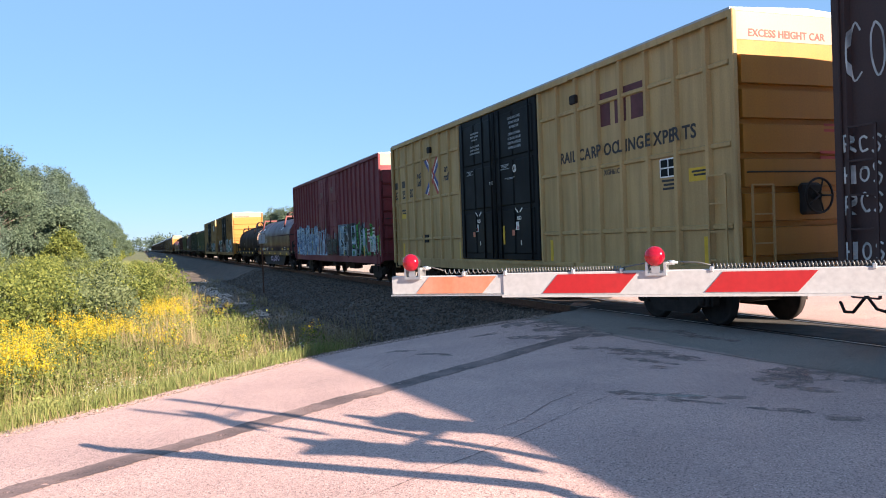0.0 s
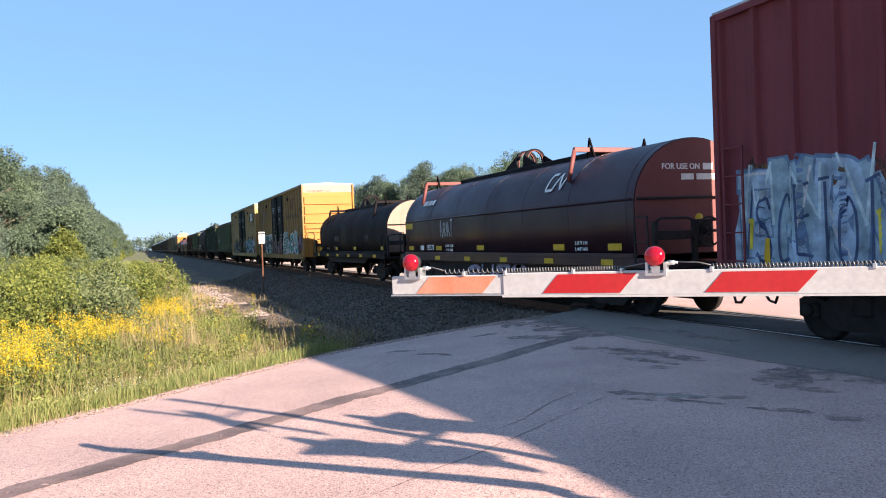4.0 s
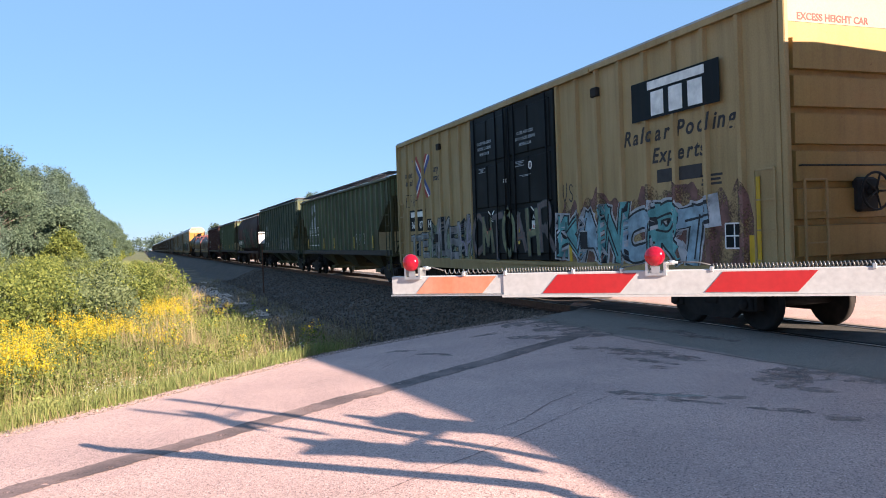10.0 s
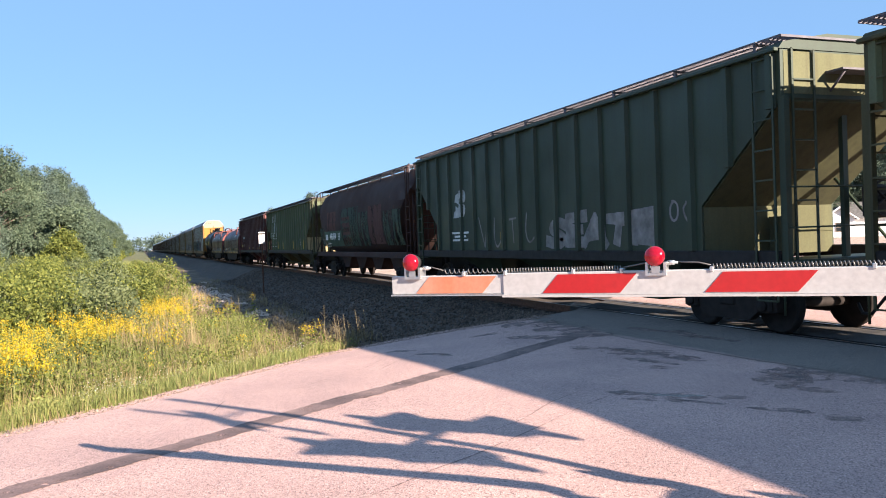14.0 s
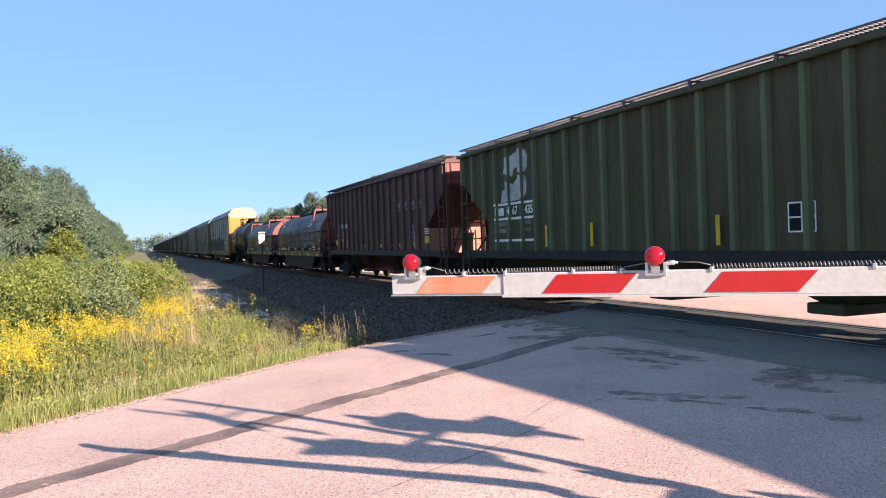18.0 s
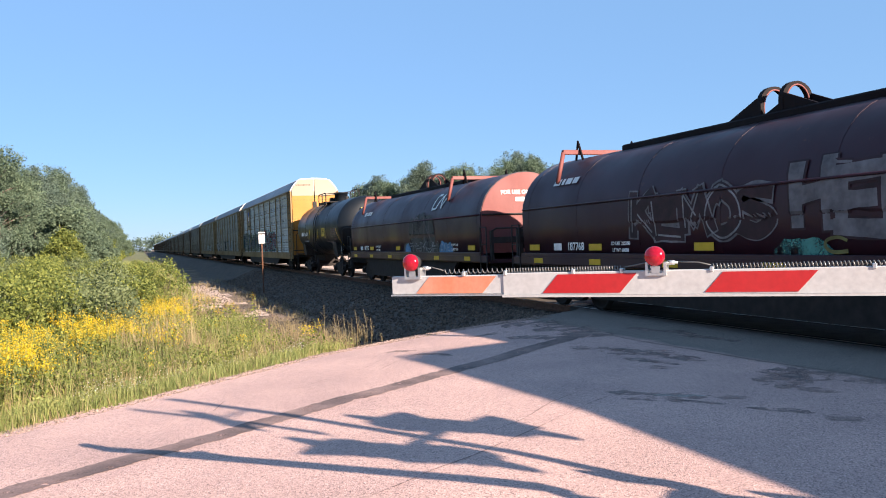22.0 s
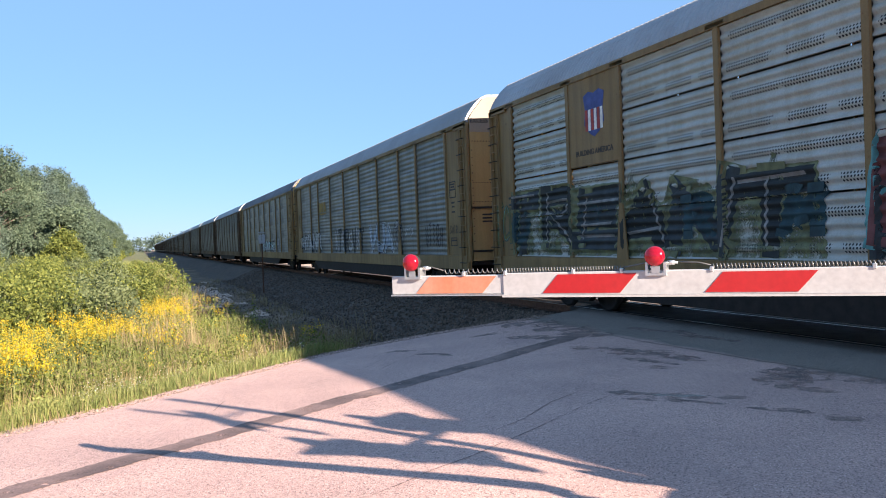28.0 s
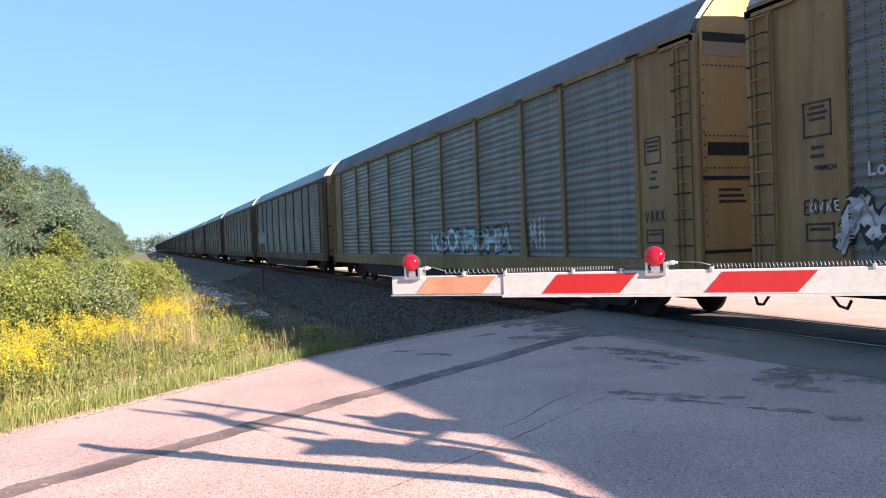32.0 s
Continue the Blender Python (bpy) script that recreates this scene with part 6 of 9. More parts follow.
            part("hinge_bar", quick(lambda b: b.box(xa, xb, s * (h + 0.065) - 0.015, s * (h + 0.065) + 0.015, 1.3, 1.36), BLACKSTEEL), d)
        if slots:
            part("door_slot", quick(lambda b: (b.box(-1.3, -0.3, s * (h + 0.05) - 0.02, s * (h + 0.05) + 0.02, 2.98, 3.2)), BLACKSTEEL), car, None, "dark slot in the end door")
            # Black bar in place of the shade that the roof overhang casts.
            part("overhang_shade_bar", quick(lambda b: (b.box(-1.35, 1.35, s * (h + 0.055) - 0.02, s * (h + 0.055) + 0.02, 4.92, 5.07)), BLACKSTEEL), car)
            part("door_band", quick(lambda b: (b.box(-1.35, 1.35, s * (h + 0.045) - 0.02, s * (h + 0.045) + 0.02, 4.68, 4.92)), WHITE), car, None, "dirty white band of the end door")
        if fine:
            for z in (4.5, 3.3, 2.75):
                part("rivet_row", quick(lambda b: [b.box(-1.36 + 0.09 * k, -1.335 + 0.09 * k, min(s * (h + 0.05), s * (h + 0.062)), max(s * (h + 0.05), s * (h + 0.062)), z, z + 0.025) for k in range(31)], BLACKSTEEL), car)
            part("rivet_row", quick(lambda b: [b.box(-1.38, -1.355, min(s * (h + 0.05), s * (h + 0.062)), max(s * (h + 0.05), s * (h + 0.062)), 1.6 + 0.22 * k, 1.625 + 0.22 * k) for k in range(13)], BLACKSTEEL), car)
            for k, z in enumerate((2.36, 2.26, 2.16)):
                part("stencil_bar", quick(lambda b: b.box(-1.1, -0.62 + 0.05 * k, min(s * (h + 0.05), s * (h + 0.056)), max(s * (h + 0.05), s * (h + 0.056)), z, z + 0.05), LETTERK), car)
        if roof is RACKROOF:
            part("door_latch", quick(lambda b: b.bevelled(-0.12, 0.12, s * (h + 0.09) - 0.03, s * (h + 0.09) + 0.03, 3.9, 4.4, 0.015), BLACKSTEEL), car)
    running_gear(car, h + 0.35, h - 3.4)
    return car, h
# ---------- the train, front to back ----------
def loads(car, y, z, lines, mat, x, size=0.09):
    for i, t in enumerate(lines):
        side_text(car, t, y, z - i * size * 1.35, size, mat, x, name="stencil")


def plate_box(car, y, z, w, hh, x, mat=LETTERW, dark=DOORBLK):
    """A small black data panel with a light frame and bars."""
    b = Build()
    b.box(x - 0.004, x, y - w / 2, y + w / 2, z - hh / 2, z + hh / 2, 0)
    for zz in (z - hh / 2, z + hh / 2, z):
        b.box(x - 0.007, x - 0.003, y - w / 2, y + w / 2, zz - 0.012, zz + 0.012, 1)
    for yy in (y - w / 2, y, y + w / 2):
        b.box(x - 0.007, x - 0.003, yy - 0.012, yy + 0.012, z - hh / 2, z + hh / 2, 1)
    part("data_panel", b.mesh("data_panel", dark, mat), car)


def strip(car, y, z0, z1, w, x, mat=REFLECT):
    part("reflector", quick(lambda b: b.box(x - 0.005, x + 0.002, y - w / 2, y + w / 2, z0, z1), mat), car)


def door_notes(car, two=True, x=-HW - 0.057):
    """Warning stencils and small plates on the two doors."""
    if two:
        loads(car, 1.2, 4.62, ["CLOSE THIS DOOR", "BEFORE CLOSING", "MAIN DOOR"], LETTERS, x, 0.066)
        loads(car, 1.2, 4.26, ["CIERRE ESTA PUERTA", "ANTES DE CERRAR", "LA PUERTA PRINCIPAL"], LETTERS, x, 0.07)
        loads(car, -1.32, 4.7, ["CLOSE AND LOCK", "DOORS BEFORE", "MOVING CAR"], LETTERS, x, 0.085)
        loads(car, -1.32, 4.3, ["CIERRE Y PONGA", "EL SEGURO EN LAS", "PUERTAS ANTES DE", "MOVER EL CARRO"], LETTERS, x, 0.085)
    else:
        loads(car, 1.4, 4.28, ["CLOSE THIS DOOR", "BEFORE CLOSING", "MAIN DOOR"], LETTERS, x, 0.11)
        loads(car, -1.05, 4.25, ["CLOSE AND LOCK", "BOTH DOORS BEFORE", "MOVING CAR"], LETTERS, x, 0.105)
    bars(car, 1.6, 3.58, [0.45, 0.25, 0.15, 0.45], LETTERS, x, 0.018)
    bars(car, -0.72, 3.55, [0.5, 0.4, 0.2, 0.5], LETTERS, x, 0.02)
    bars(car, -1.0, 3.2, [0.6, 0.3], LETTERS, x, 0.015)
    part("painted_mark", quick(lambda b: b.turned([(x - 0.002, 0.07), (x - 0.004, 0.072), (x - 0.004, 0.098), (x - 0.002, 0.1)], 18, "x", (0, -1.28, 3.42)), LETTERW), car, None, "round white mark")
    part("stencil_bar", quick(lambda b: b.box(x - 0.004, x, -1.292, -1.268, 3.36, 3.48), LETTERW), car)
    side_text(car, "70K", 0.16, 3.15, 0.13, LETTERW, x, name="stencil")
    for y in (1.08, -1.45):
        side_text(car, "ASD", y, 2.17, 0.13, LETTERW, x, name="stencil")
        for k in (-1, 1):
            part("stencil_bar", quick(lambda b: b.prism([(y + k * 0.05, 2.3), (y + k * 0.2, 2.4), (y + k * 0.2, 2.44), (y + k * 0.05, 2.34)], x - 0.004, x, "x"), LETTERW), car)
        part("placard", quick(lambda b: (b.box(x - 0.006, x, y + 0.02, y + 0.2, 1.88, 2.08)), LETTERW), car, None, "small white placard")
        part("placard", quick(lambda b: (b.box(x - 0.009, x - 0.006, y + 0.04, y + 0.1, 1.9, 1.98)), LETTERR), car)
        part("placard", quick(lambda b: (b.box(x - 0.006, x, y + 0.26, y + 0.4, 1.74, 1.88)), SIGNOLD), car, None, "small orange placard")
        part("seal_tag", quick(lambda b: (b.box(x - 0.006, x, y - 0.1, y - 0.07, 1.5, 1.62)), LETTERW), car)
    strip(car, -0.55, 1.52, 2.0, 0.09, x)


def yellow_trim(car, h):
    for y in (h - 0.9, 2.75, -2.9, -h + 0.8):
        strip(car, y, 1.12, 1.6, 0.12, PX - 0.001)
    bars(car, -h + 1.7, 2.6, [0.55, 0.45, 0.5], LETTERK, PX, 0.04)
    part("route_box", quick(lambda b: b.box(PX - 0.03, PX, 5.5, 6.1, 1.62, 1.88), UNDER), car)
    for y in (4.95, -4.3):
        part("side_bracket", quick(lambda b: b.bevelled(PX - 0.1, PX, y, y + 0.25, 4.52, 4.72, 0.02), UNDER), car)


# Never in view: added ahead of the train's visible part for its shadow.
first, h, mk = boxcar(-21.0, "unseen dark brown boxcar ahead, added to cast its shadow", 18.7, DARKBOX, (DARKBOX, WHITE), DARKBOX, 8)
za, h, mk = boxcar(-1.25, "dark brown boxcar covered in white graffiti", 18.7, DARKBOX, (DARKBOX, WHITE), DARKBOX, 8)
sprayed(za, 7.6, 9.25, 3.6, 4.4, ("silver", "black", "white"), 71, rib_surf(mk), 5, 0.03, "thin grey sprayed scribble", False, ("bowl", "ring", "snake", "cup", "bowl"))
for k, z in enumerate((2.75, 2.35, 1.95, 1.35)):
    sprayed(za, 8.3, 9.3, z - 0.12, z + 0.16, ("white", "black", "white"), 72 + k, rib_surf(mk), 5, 0.032, "white sprayed tag", False, (("loop", "bowl", "snake", "ring", "cup"), ("gate", "ring", "snake", "stem", "bowl"))[k % 2])

# yellow boxcar with a gridded side
A, h, mk = boxcar(19.2, "yellow boxcar with black doors and a gridded side", 18.2, YELLOW, (ENDYEL, WHITE), DOORBLK, 7, 1, True, UNDER, 0.65)
crossed_arrows(A, 4.94, 3.78, 0.8, (LETTERR, LETTERB, LETTERW), PX)
text_run(A, [("next", 6.21), ("any", 3.67)], rib_surf(mk), 3.9, 0.32, LETTERK, slant=0.2)
text_run(A, [("load", 6.21), ("road", 3.67)], rib_surf(mk), 3.63, 0.32, LETTERK, slant=0.2)
text_run(A, [("63", 8.8), ("25", 7.99), ("82", 7.14)], rib_surf(mk), 3.34, 0.4, LETTERK)
bars(A, 8.8, 3.6, [0.4], LETTERK, PX, 0.24)
bars(A, 7.99, 3.6, [0.4], LETTERK, PX, 0.24)
bars(A, 7.99, 2.76, [0.55, 0.4], LETTERK, PX, 0.06)
strip(A, 7.99, 2.5, 2.66, 0.6, PX)
block_mark(A, -5.9, 4.22, 0.66, LETTERM, PX)
side_run(A, "RAIL CAR POOLING EXPERTS", -3.42, -8.12, 3.4, 0.34, LETTERK, rib_surf(mk))
side_text(A, "XGH61C", -5.5, 2.94, 0.15, LETTERK, PX - 0.002)
plate_box(A, -7.32, 2.85, 0.46, 0.32, PX, LETTERW)
strip(A, -8.2, 2.55, 2.78, 0.62, PX)
bars(A, -8.2, 2.7, [0.45, 0.35], LETTERK, PX - 0.006, 0.035)
door_notes(A)
yellow_trim(A, h)
end_text(A, "EXCESS HEIGHT CAR", -0.4, 4.83, 0.17, LETTERR, -h - 0.008)
for x, z in ((0.7, 3.35), (0.6, 2.9)):
    part("stencil_bar", quick(lambda b: [b.box(x - 0.45, x + 0.45, -h - 0.085, -h - 0.078, z - 0.09 * i, z - 0.09 * i + 0.045) for i in range(2)], LETTERR), A)

# oxide red boxcar
Bc, h, mk = boxcar(39.5, "oxide red boxcar with graffiti along its lower half", 18.8, REDBOX, (REDBOX, WHITE), REDBOX, 9, 1)
sb = rib_surf(mk)
haze_of_spray(Bc, 0.3, 9.0, 1.1, 2.95, "tan", 18, lambda y, z: sb(y, z) + 0.0015, "brown sprayed fringe", 0.5)
haze_of_spray(Bc, 0.3, 9.1, 1.1, 2.62, "haze", 11, sb, "pale blue sprayed field", 0.9)
sprayed(Bc, 2.5, 8.9, 1.1, 2.65, ("haze", "blue", "white", "sky"), 11, lambda y, z: sb(y, z) - 0.001, 9, 0.24, "pale blue sprayed lettering with dark blue lines", False, ("comb", "peaks", "loop", "zigzag", "wedge", "arch", "ring", "wedge", "comb"))
sprayed(Bc, 2.5, 9.0, 1.7, 2.72, ("pale", "pale", "pale"), 19, lambda y, z: sb(y, z) - 0.004, 7, 0.05, "white spiky sprayed outline", False, ("peaks", "zigzag", "wedge", "peaks", "snake", "wedge", "arch"))
sprayed(Bc, 2.5, 9.0, 1.12, 2.3, ("navy", "navy", "navy"), 20, lambda y, z: sb(y, z) - 0.007, 17, 0.045, "dark blue sprayed lines")
for k, y in enumerate((8.72, 6.4, 4.1)):
    sprayed(Bc, y - 0.12, y + 0.12, 1.3, 1.9, ("yellow", "yellow", "yellow"), 130 + k, lambda y, z: sb(y, z) - 0.009, 1, 0.07, "yellow sprayed dash", False, ("stem",))
sprayed(Bc, 0.3, 2.3, 1.15, 2.4, ("haze", "navy", "white", "wine"), 12, sb, 4, 0.24, "pale blue and dark sprayed lettering on the doors")
haze_of_spray(Bc, -2.4, 0.3, 1.15, 2.1, "murk", 17, lambda y, z: sb(y, z) - 0.05, "dark sprayed field on the doors", 0.5)
sprayed(Bc, -2.3, 0.2, 1.15, 2.2, ("slate", "murk", "silver", "murk"), 12, sb, 4, 0.14, "grey and blue sprayed lettering on the doors")
haze_of_spray(Bc, -8.3, -2.6, 1.15, 2.75, "leaf", 14, sb, "green sprayed cloud")
sprayed(Bc, -7.0, -2.6, 1.1, 2.45, ("sky", "black", "white", "slate"), 13, lambda y, z: sb(y, z) - 0.003, 5, 0.36, "pale blue and white sprayed block lettering", True, ("loop", "arch", "comb", "cup", "arch"))
sprayed(Bc, -8.6, -7.75, 1.35, 1.95, ("sky", "white", "white"), 16, lambda y, z: sb(y, z) - 0.003, 2, 0.3, "pale blue sprayed block", True, ("stem", "ring"))
part("data_field", quick(lambda b: b.box(PX - 0.028, PX + 0.002, -7.72, -7.1, 1.3, 2.55), REDBOX), Bc)
sprayed(Bc, -9.3, -8.7, 1.15, 1.95, ("lime", "green", "white"), 15, sb, 1, 0.2, "green sprayed patch")
loads(Bc, -7.45, 2.2, ["EXH 17-0", "EXW 10-6", "EW 9-7", "L 68-5"], LETTERW, PX - 0.03, 0.11)
loads(Bc, -8.3, 2.25, ["EXH W 9-7", "EXW H 7-0", "EW H 16-9"], LETTERW, PX - 0.03, 0.11)
plate_box(Bc, -8.5, 1.42, 0.5, 0.4, PX - 0.03)
for y in (8.4, 5.9, 3.0, -3.0, -6.6):
    strip(Bc, y, 1.1, 1.55, 0.12, PX - 0.02)
strip(Bc, -8.95, 1.15, 2.35, 0.12, PX - 0.02)
bars(Bc, 1.2, 4.3, [0.5, 0.6, 0.55, 0.6, 0.5], LETTERF, -HW - 0.055, 0.035)
bars(Bc, -1.2, 4.4, [0.8, 0.75, 0.6, 0.4], LETTERF, -HW - 0.055, 0.04)
part("end_band_red", quick(lambda b: b.box(-HW + 0.05, HW - 0.05, -h - 0.07, -h, 4.1, 4.48), PINKHOOD), Bc, None, "faded pink band of the end")


def hood_surf(y, z):
    if z < 1.9:
        return -1.44 - 0.02 * (z - 1.26)
    s = max(-1.0, min(1.0, (z - 2.25) / 1.32))
    return -1.475 * math.sqrt(max(0.0, 1 - s * s)) if z > 2.25 else -1.475


def hood_flat(hd, y, z, poly, mat, name="painted_mark", label=""):
    """Flat lettering shapes laid on the round hood: quads of (y, z) cut to the surface."""
    b = Build()
    for q in poly:
        n = 6
        rows = []
        for i in range(n + 1):
            t = i / n
            a = [q[0][k] + (q[3][k] - q[0][k]) * t for k in (0, 1)]
            c = [q[1][k] + (q[2][k] - q[1][k]) * t for k in (0, 1)]
            rows.append([(hood_surf(0, z + p[1]) - 0.014, y + p[0], z + p[1]) for p in (a, c)])
        b.sheet(rows, 0, False)
    return part(name, b.mesh(name, mat), hd, None, label)


def rail_wave(hd, y, z, s):
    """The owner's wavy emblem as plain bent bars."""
    def bar(p, q, w=0.075):
        d = Vector((q[0] - p[0], q[1] - p[1])).normalized() * w * s
        return [(p[0] * s - d.y, p[1] * s + d.x), (p[0] * s + d.y, p[1] * s - d.x), (q[0] * s + d.y, q[1] * s - d.x), (q[0] * s - d.y, q[1] * s + d.x)]
    pts = [(0.35, 0.45), (0.95, 0.45), (1.0, -0.45), (0.25, -0.45), (-0.15, 0.45), (-0.65, -0.45), (-1.0, 0.45)]
    return hood_flat(hd, y, z, [bar(a, c) for a, c in zip(pts, pts[1:])], LETTERW, "painted_mark", "white wavy line emblem")


def hood_bars(hd, y, z, widths, hh, mat=LETTERW):
    polys, k = [], sum(widths) / 2 + 0.04 * len(widths)
    for w in widths:
        polys.append([(k, 0), (k - w, 0), (k - w, hh), (k, hh)])
        k -= w + 0.06
    return hood_flat(hd, y, z, polys, mat, "stencil_bar")


def sill_marks(car, h, number, x=-1.53):
    side_text(car, number, h - 2.55, 1.44, 0.24, LETTERW, -1.462, name="stencil")
    bars(car, h - 1.75, 1.36, [0.36], LETTERW, -1.457, 0.16)
    loads(car, h - 4.3, 1.5, ["LD LMT 225200", "LT WT 60800"], LETTERW, -1.462, 0.1)
    for y in (h - 0.6, h - 3.35, 0.4, -h + 3.0, -h + 0.7):
        strip(car, y, 1.36, 1.5, 0.5, -1.455)
    loads(car, -h + 2.0, 1.52, ["L 53 FT 0 IN", "IL 48 FT 0 IN"], LETTERW, -1.462, 0.1)


def hood_end_text(hd, h, y_off=0.0):
    end_text(hd, "FOR USE ON", -0.35, 2.98, 0.16, LETTERW, -h - 0.034, "stencil")
    part("stencil_bar", quick(lambda b: (b.box(0.18, 0.42, -h - 0.036, -h - 0.03, 2.92, 3.05), b.box(0.48, 0.95, -h - 0.036, -h - 0.03, 2.92, 3.05), b.box(-0.35, -0.05, -h - 0.036, -h - 0.03, 2.72, 2.84), b.box(0.02, 0.5, -h - 0.036, -h - 0.03, 2.72, 2.84)), LETTERW), hd)
    part("round_label", quick(lambda b: b.turned([(-h - 0.036, 0.0), (-h - 0.036, 0.1), (-h - 0.03, 0.1)], 18, "y", (0.05, 0, 1.95)), REFLECT), hd)


Cc, h, hood = coil_car(58.5, "maroon coil car with a long round hood", 14.2, MAROON, PINKHOOD, MAROON, PINKHOOD)
rail_wave(hood, -3.8, 2.95, 0.42)
hood_bars(hood, 4.9, 2.85, [0.3, 0.12, 0.25, 0.22], 0.16)
sprayed(hood, 2.4, 3.6, 1.75, 2.3, ("silver", "black", "silver"), 31, hood_surf, 4, 0.06, "grey sprayed tag")
sill_marks(Cc, h, "187573")
hood_end_text(hood, h)
strip(hood, 6.6, 2.1, 2.3, 0.7, -1.475)
sprayed(Cc, -2.4, 1.6, 0.55, 1.0, ("lilac", "black", "white"), 32, lambda y, z: -1.385, 4, 0.12, "white and lilac sprayed lettering on the belly")

Dc, h, hood = coil_car(75.1, "black coil car with a scuffed tan hood end", 12.7, BLKHOOD, TANHOOD, BLKHOOD, None, 1.22, 1.1, 0.78)


def low_hood(y, z):
    k = max(-1.0, min(1.0, (z - 2.25) / 1.1))
    return -1.235 * math.sqrt(max(0.0, 1 - k * k)) if z > 2.25 else -1.235


sprayed(hood, 1.9, 2.9, 1.75, 2.05, ("dust", "black", "dust"), 33, low_hood, 5, 0.035, "thin grey sprayed tag")
sprayed(hood, -3.6, -3.0, 1.75, 2.05, ("dust", "black", "dust"), 34, low_hood, 2, 0.03, "thin grey sprayed tag")
side_text(Dc, "380633", h - 2.0, 1.44, 0.18, LETTERF, -1.23, name="stencil")
for y in (h - 0.5, 2.2, -1.4, -h + 0.6):
    strip(Dc, y, 1.36, 1.5, 0.4, -1.285)
loads(Dc, h - 3.6, 1.5, ["LD LMT 228700", "LT WT 51300"], LETTERF, -1.23, 0.09)

# yellow boxcars
Ec, h, mk = boxcar(93.85, "yellow boxcar with black doors and teal graffiti", 18.5, YELLOW_E, (ENDYEL, WHITE), DOORBLK, 8, 1)
se = rib_surf(mk)
crossed_arrows(Ec, 6.75, 3.9, 1.0, (pigment("faded_mauve", (0.2, 0.09, 0.085)), pigment("faded_slate", (0.11, 0.15, 0.25)), YELLOW_E), PX)
text_run(Ec, [("next", 8.1), ("any", 5.45)], se, 3.95, 0.3, LETTERK, slant=0.2)
text_run(Ec, [("load", 8.1), ("road", 5.45)], se, 3.67, 0.3, LETTERK, slant=0.2)
for wd, y in (("66", 7.9), ("20", 7.07), ("62", 6.25)):
    part("stencil_patch", quick(lambda b: b.box(PX - 0.004, PX, y - 0.3, y + 0.3, 1.98, 2.42), DOORBLK), Ec)
    side_text(Ec, wd, y, 2.2, 0.32, LETTERW, PX - 0.008, name="stencil")
bars(Ec, 7.6, 2.6, [1.2], LETTERK, PX, 0.22)
block_mark(Ec, -5.75, 4.25, 0.7, LETTERM, PX)
side_run(Ec, "Railcar Pooling Experts", -3.42, -8.12, 3.5, 0.42, LETTERK, se)
door_notes(Ec, False)
yellow_trim(Ec, h)
sprayed(Ec, 2.6, 6.5, 1.12, 2.4, ("mint", "white", "murk", "mint", "white"), 21, se, 4, 0.34, "mint green sprayed lettering with white outlines", False, ("loop", "comb", "ring", "zigzag"))
haze_of_spray(Ec, 2.5, 9.0, 1.12, 2.3, "plum", 28, se, "dull plum sprayed hatching behind the letters")
sprayed(Ec, 6.9, 8.9, 1.15, 1.8, ("wine", "wine", "wine"), 29, lambda y, z: se(y, z) - 0.003, 5, 0.06, "dark maroon sprayed scrawl", False, ("snake", "peaks", "bowl", "zigzag", "ring"))
sprayed(Ec, 7.2, 8.2, 2.75, 3.1, ("silver", "black", "silver"), 30, se, 4, 0.03, "faint white sprayed tag", False, ("snake", "gate", "comb", "snake"))
haze_of_spray(Ec, -2.3, 2.3, 1.15, 2.2, "plum", 22, lambda y, z: se(y, z) - 0.05 if abs(y) < 2.45 else se(y, z), "dull plum sprayed streaks", 0.4, (1, 4, 0.3))
sprayed(Ec, -2.3, 2.3, 1.2, 2.0, ("rose", "black", "dust"), 22, se, 5, 0.05, "dull pink sprayed curls on the doors", False, ("bowl", "snake", "ring", "cup", "snake"))
for k, z in enumerate((2.62, 2.9, 3.18)):
    sprayed(Ec, 0.8, 1.4, z, z + 0.13, ("silver", "black", "silver"), 23 + k, se, 4, 0.016, "white sprayed tag on the door", False, ("snake", "bowl", "ring", "cup"))
haze_of_spray(Ec, -8.9, -2.6, 1.15, 2.55, "plum", 25, se, "dull plum sprayed streaks behind the letters")
sprayed(Ec, -7.1, -2.5, 1.12, 2.45, ("mint", "white", "murk", "mint", "white"), 24, lambda y, z: se(y, z) - 0.003, 4, 0.44, "mint green sprayed lettering with white outlines", False, ("zigzag", "wedge", "bowl", "snake"))
sprayed(Ec, -8.7, -7.3, 1.3, 2.2, ("lilac", "lilac", "black"), 26, lambda y, z: se(y, z) - 0.003, 3, 0.06, "lilac sprayed strokes")
sprayed(Ec, -8.75, -8.1, 3.55, 3.9, ("black", "black", "black"), 27, se, 3, 0.02, "black sprayed tag", False, ("snake", "bowl", "ring"))
plate_box(Ec, -7.35, 1.55, 0.42, 0.42, PX - 0.03)
end_text(Ec, "EXCESS HEIGHT CAR", -0.55, 4.8, 0.15, LETTERR, -h - 0.008)

Fc, h, mk = boxcar(114.6, "faded yellow boxcar with black doors and pale graffiti", 18.6, YELLOW_B, (ENDTAN, WHITE), DOORBLK, 8, 1)
sf = rib_surf(mk)
crossed_arrows(Fc, 6.9, 3.83, 0.95, (LETTERR, LETTERB, LETTERW), PX)
text_run(Fc, [("next", 8.15), ("any", 5.5)], sf, 3.98, 0.3, LETTERK, slant=0.2)
text_run(Fc, [("load", 8.15), ("road", 5.5)], sf, 3.7, 0.3, LETTERK, slant=0.2)
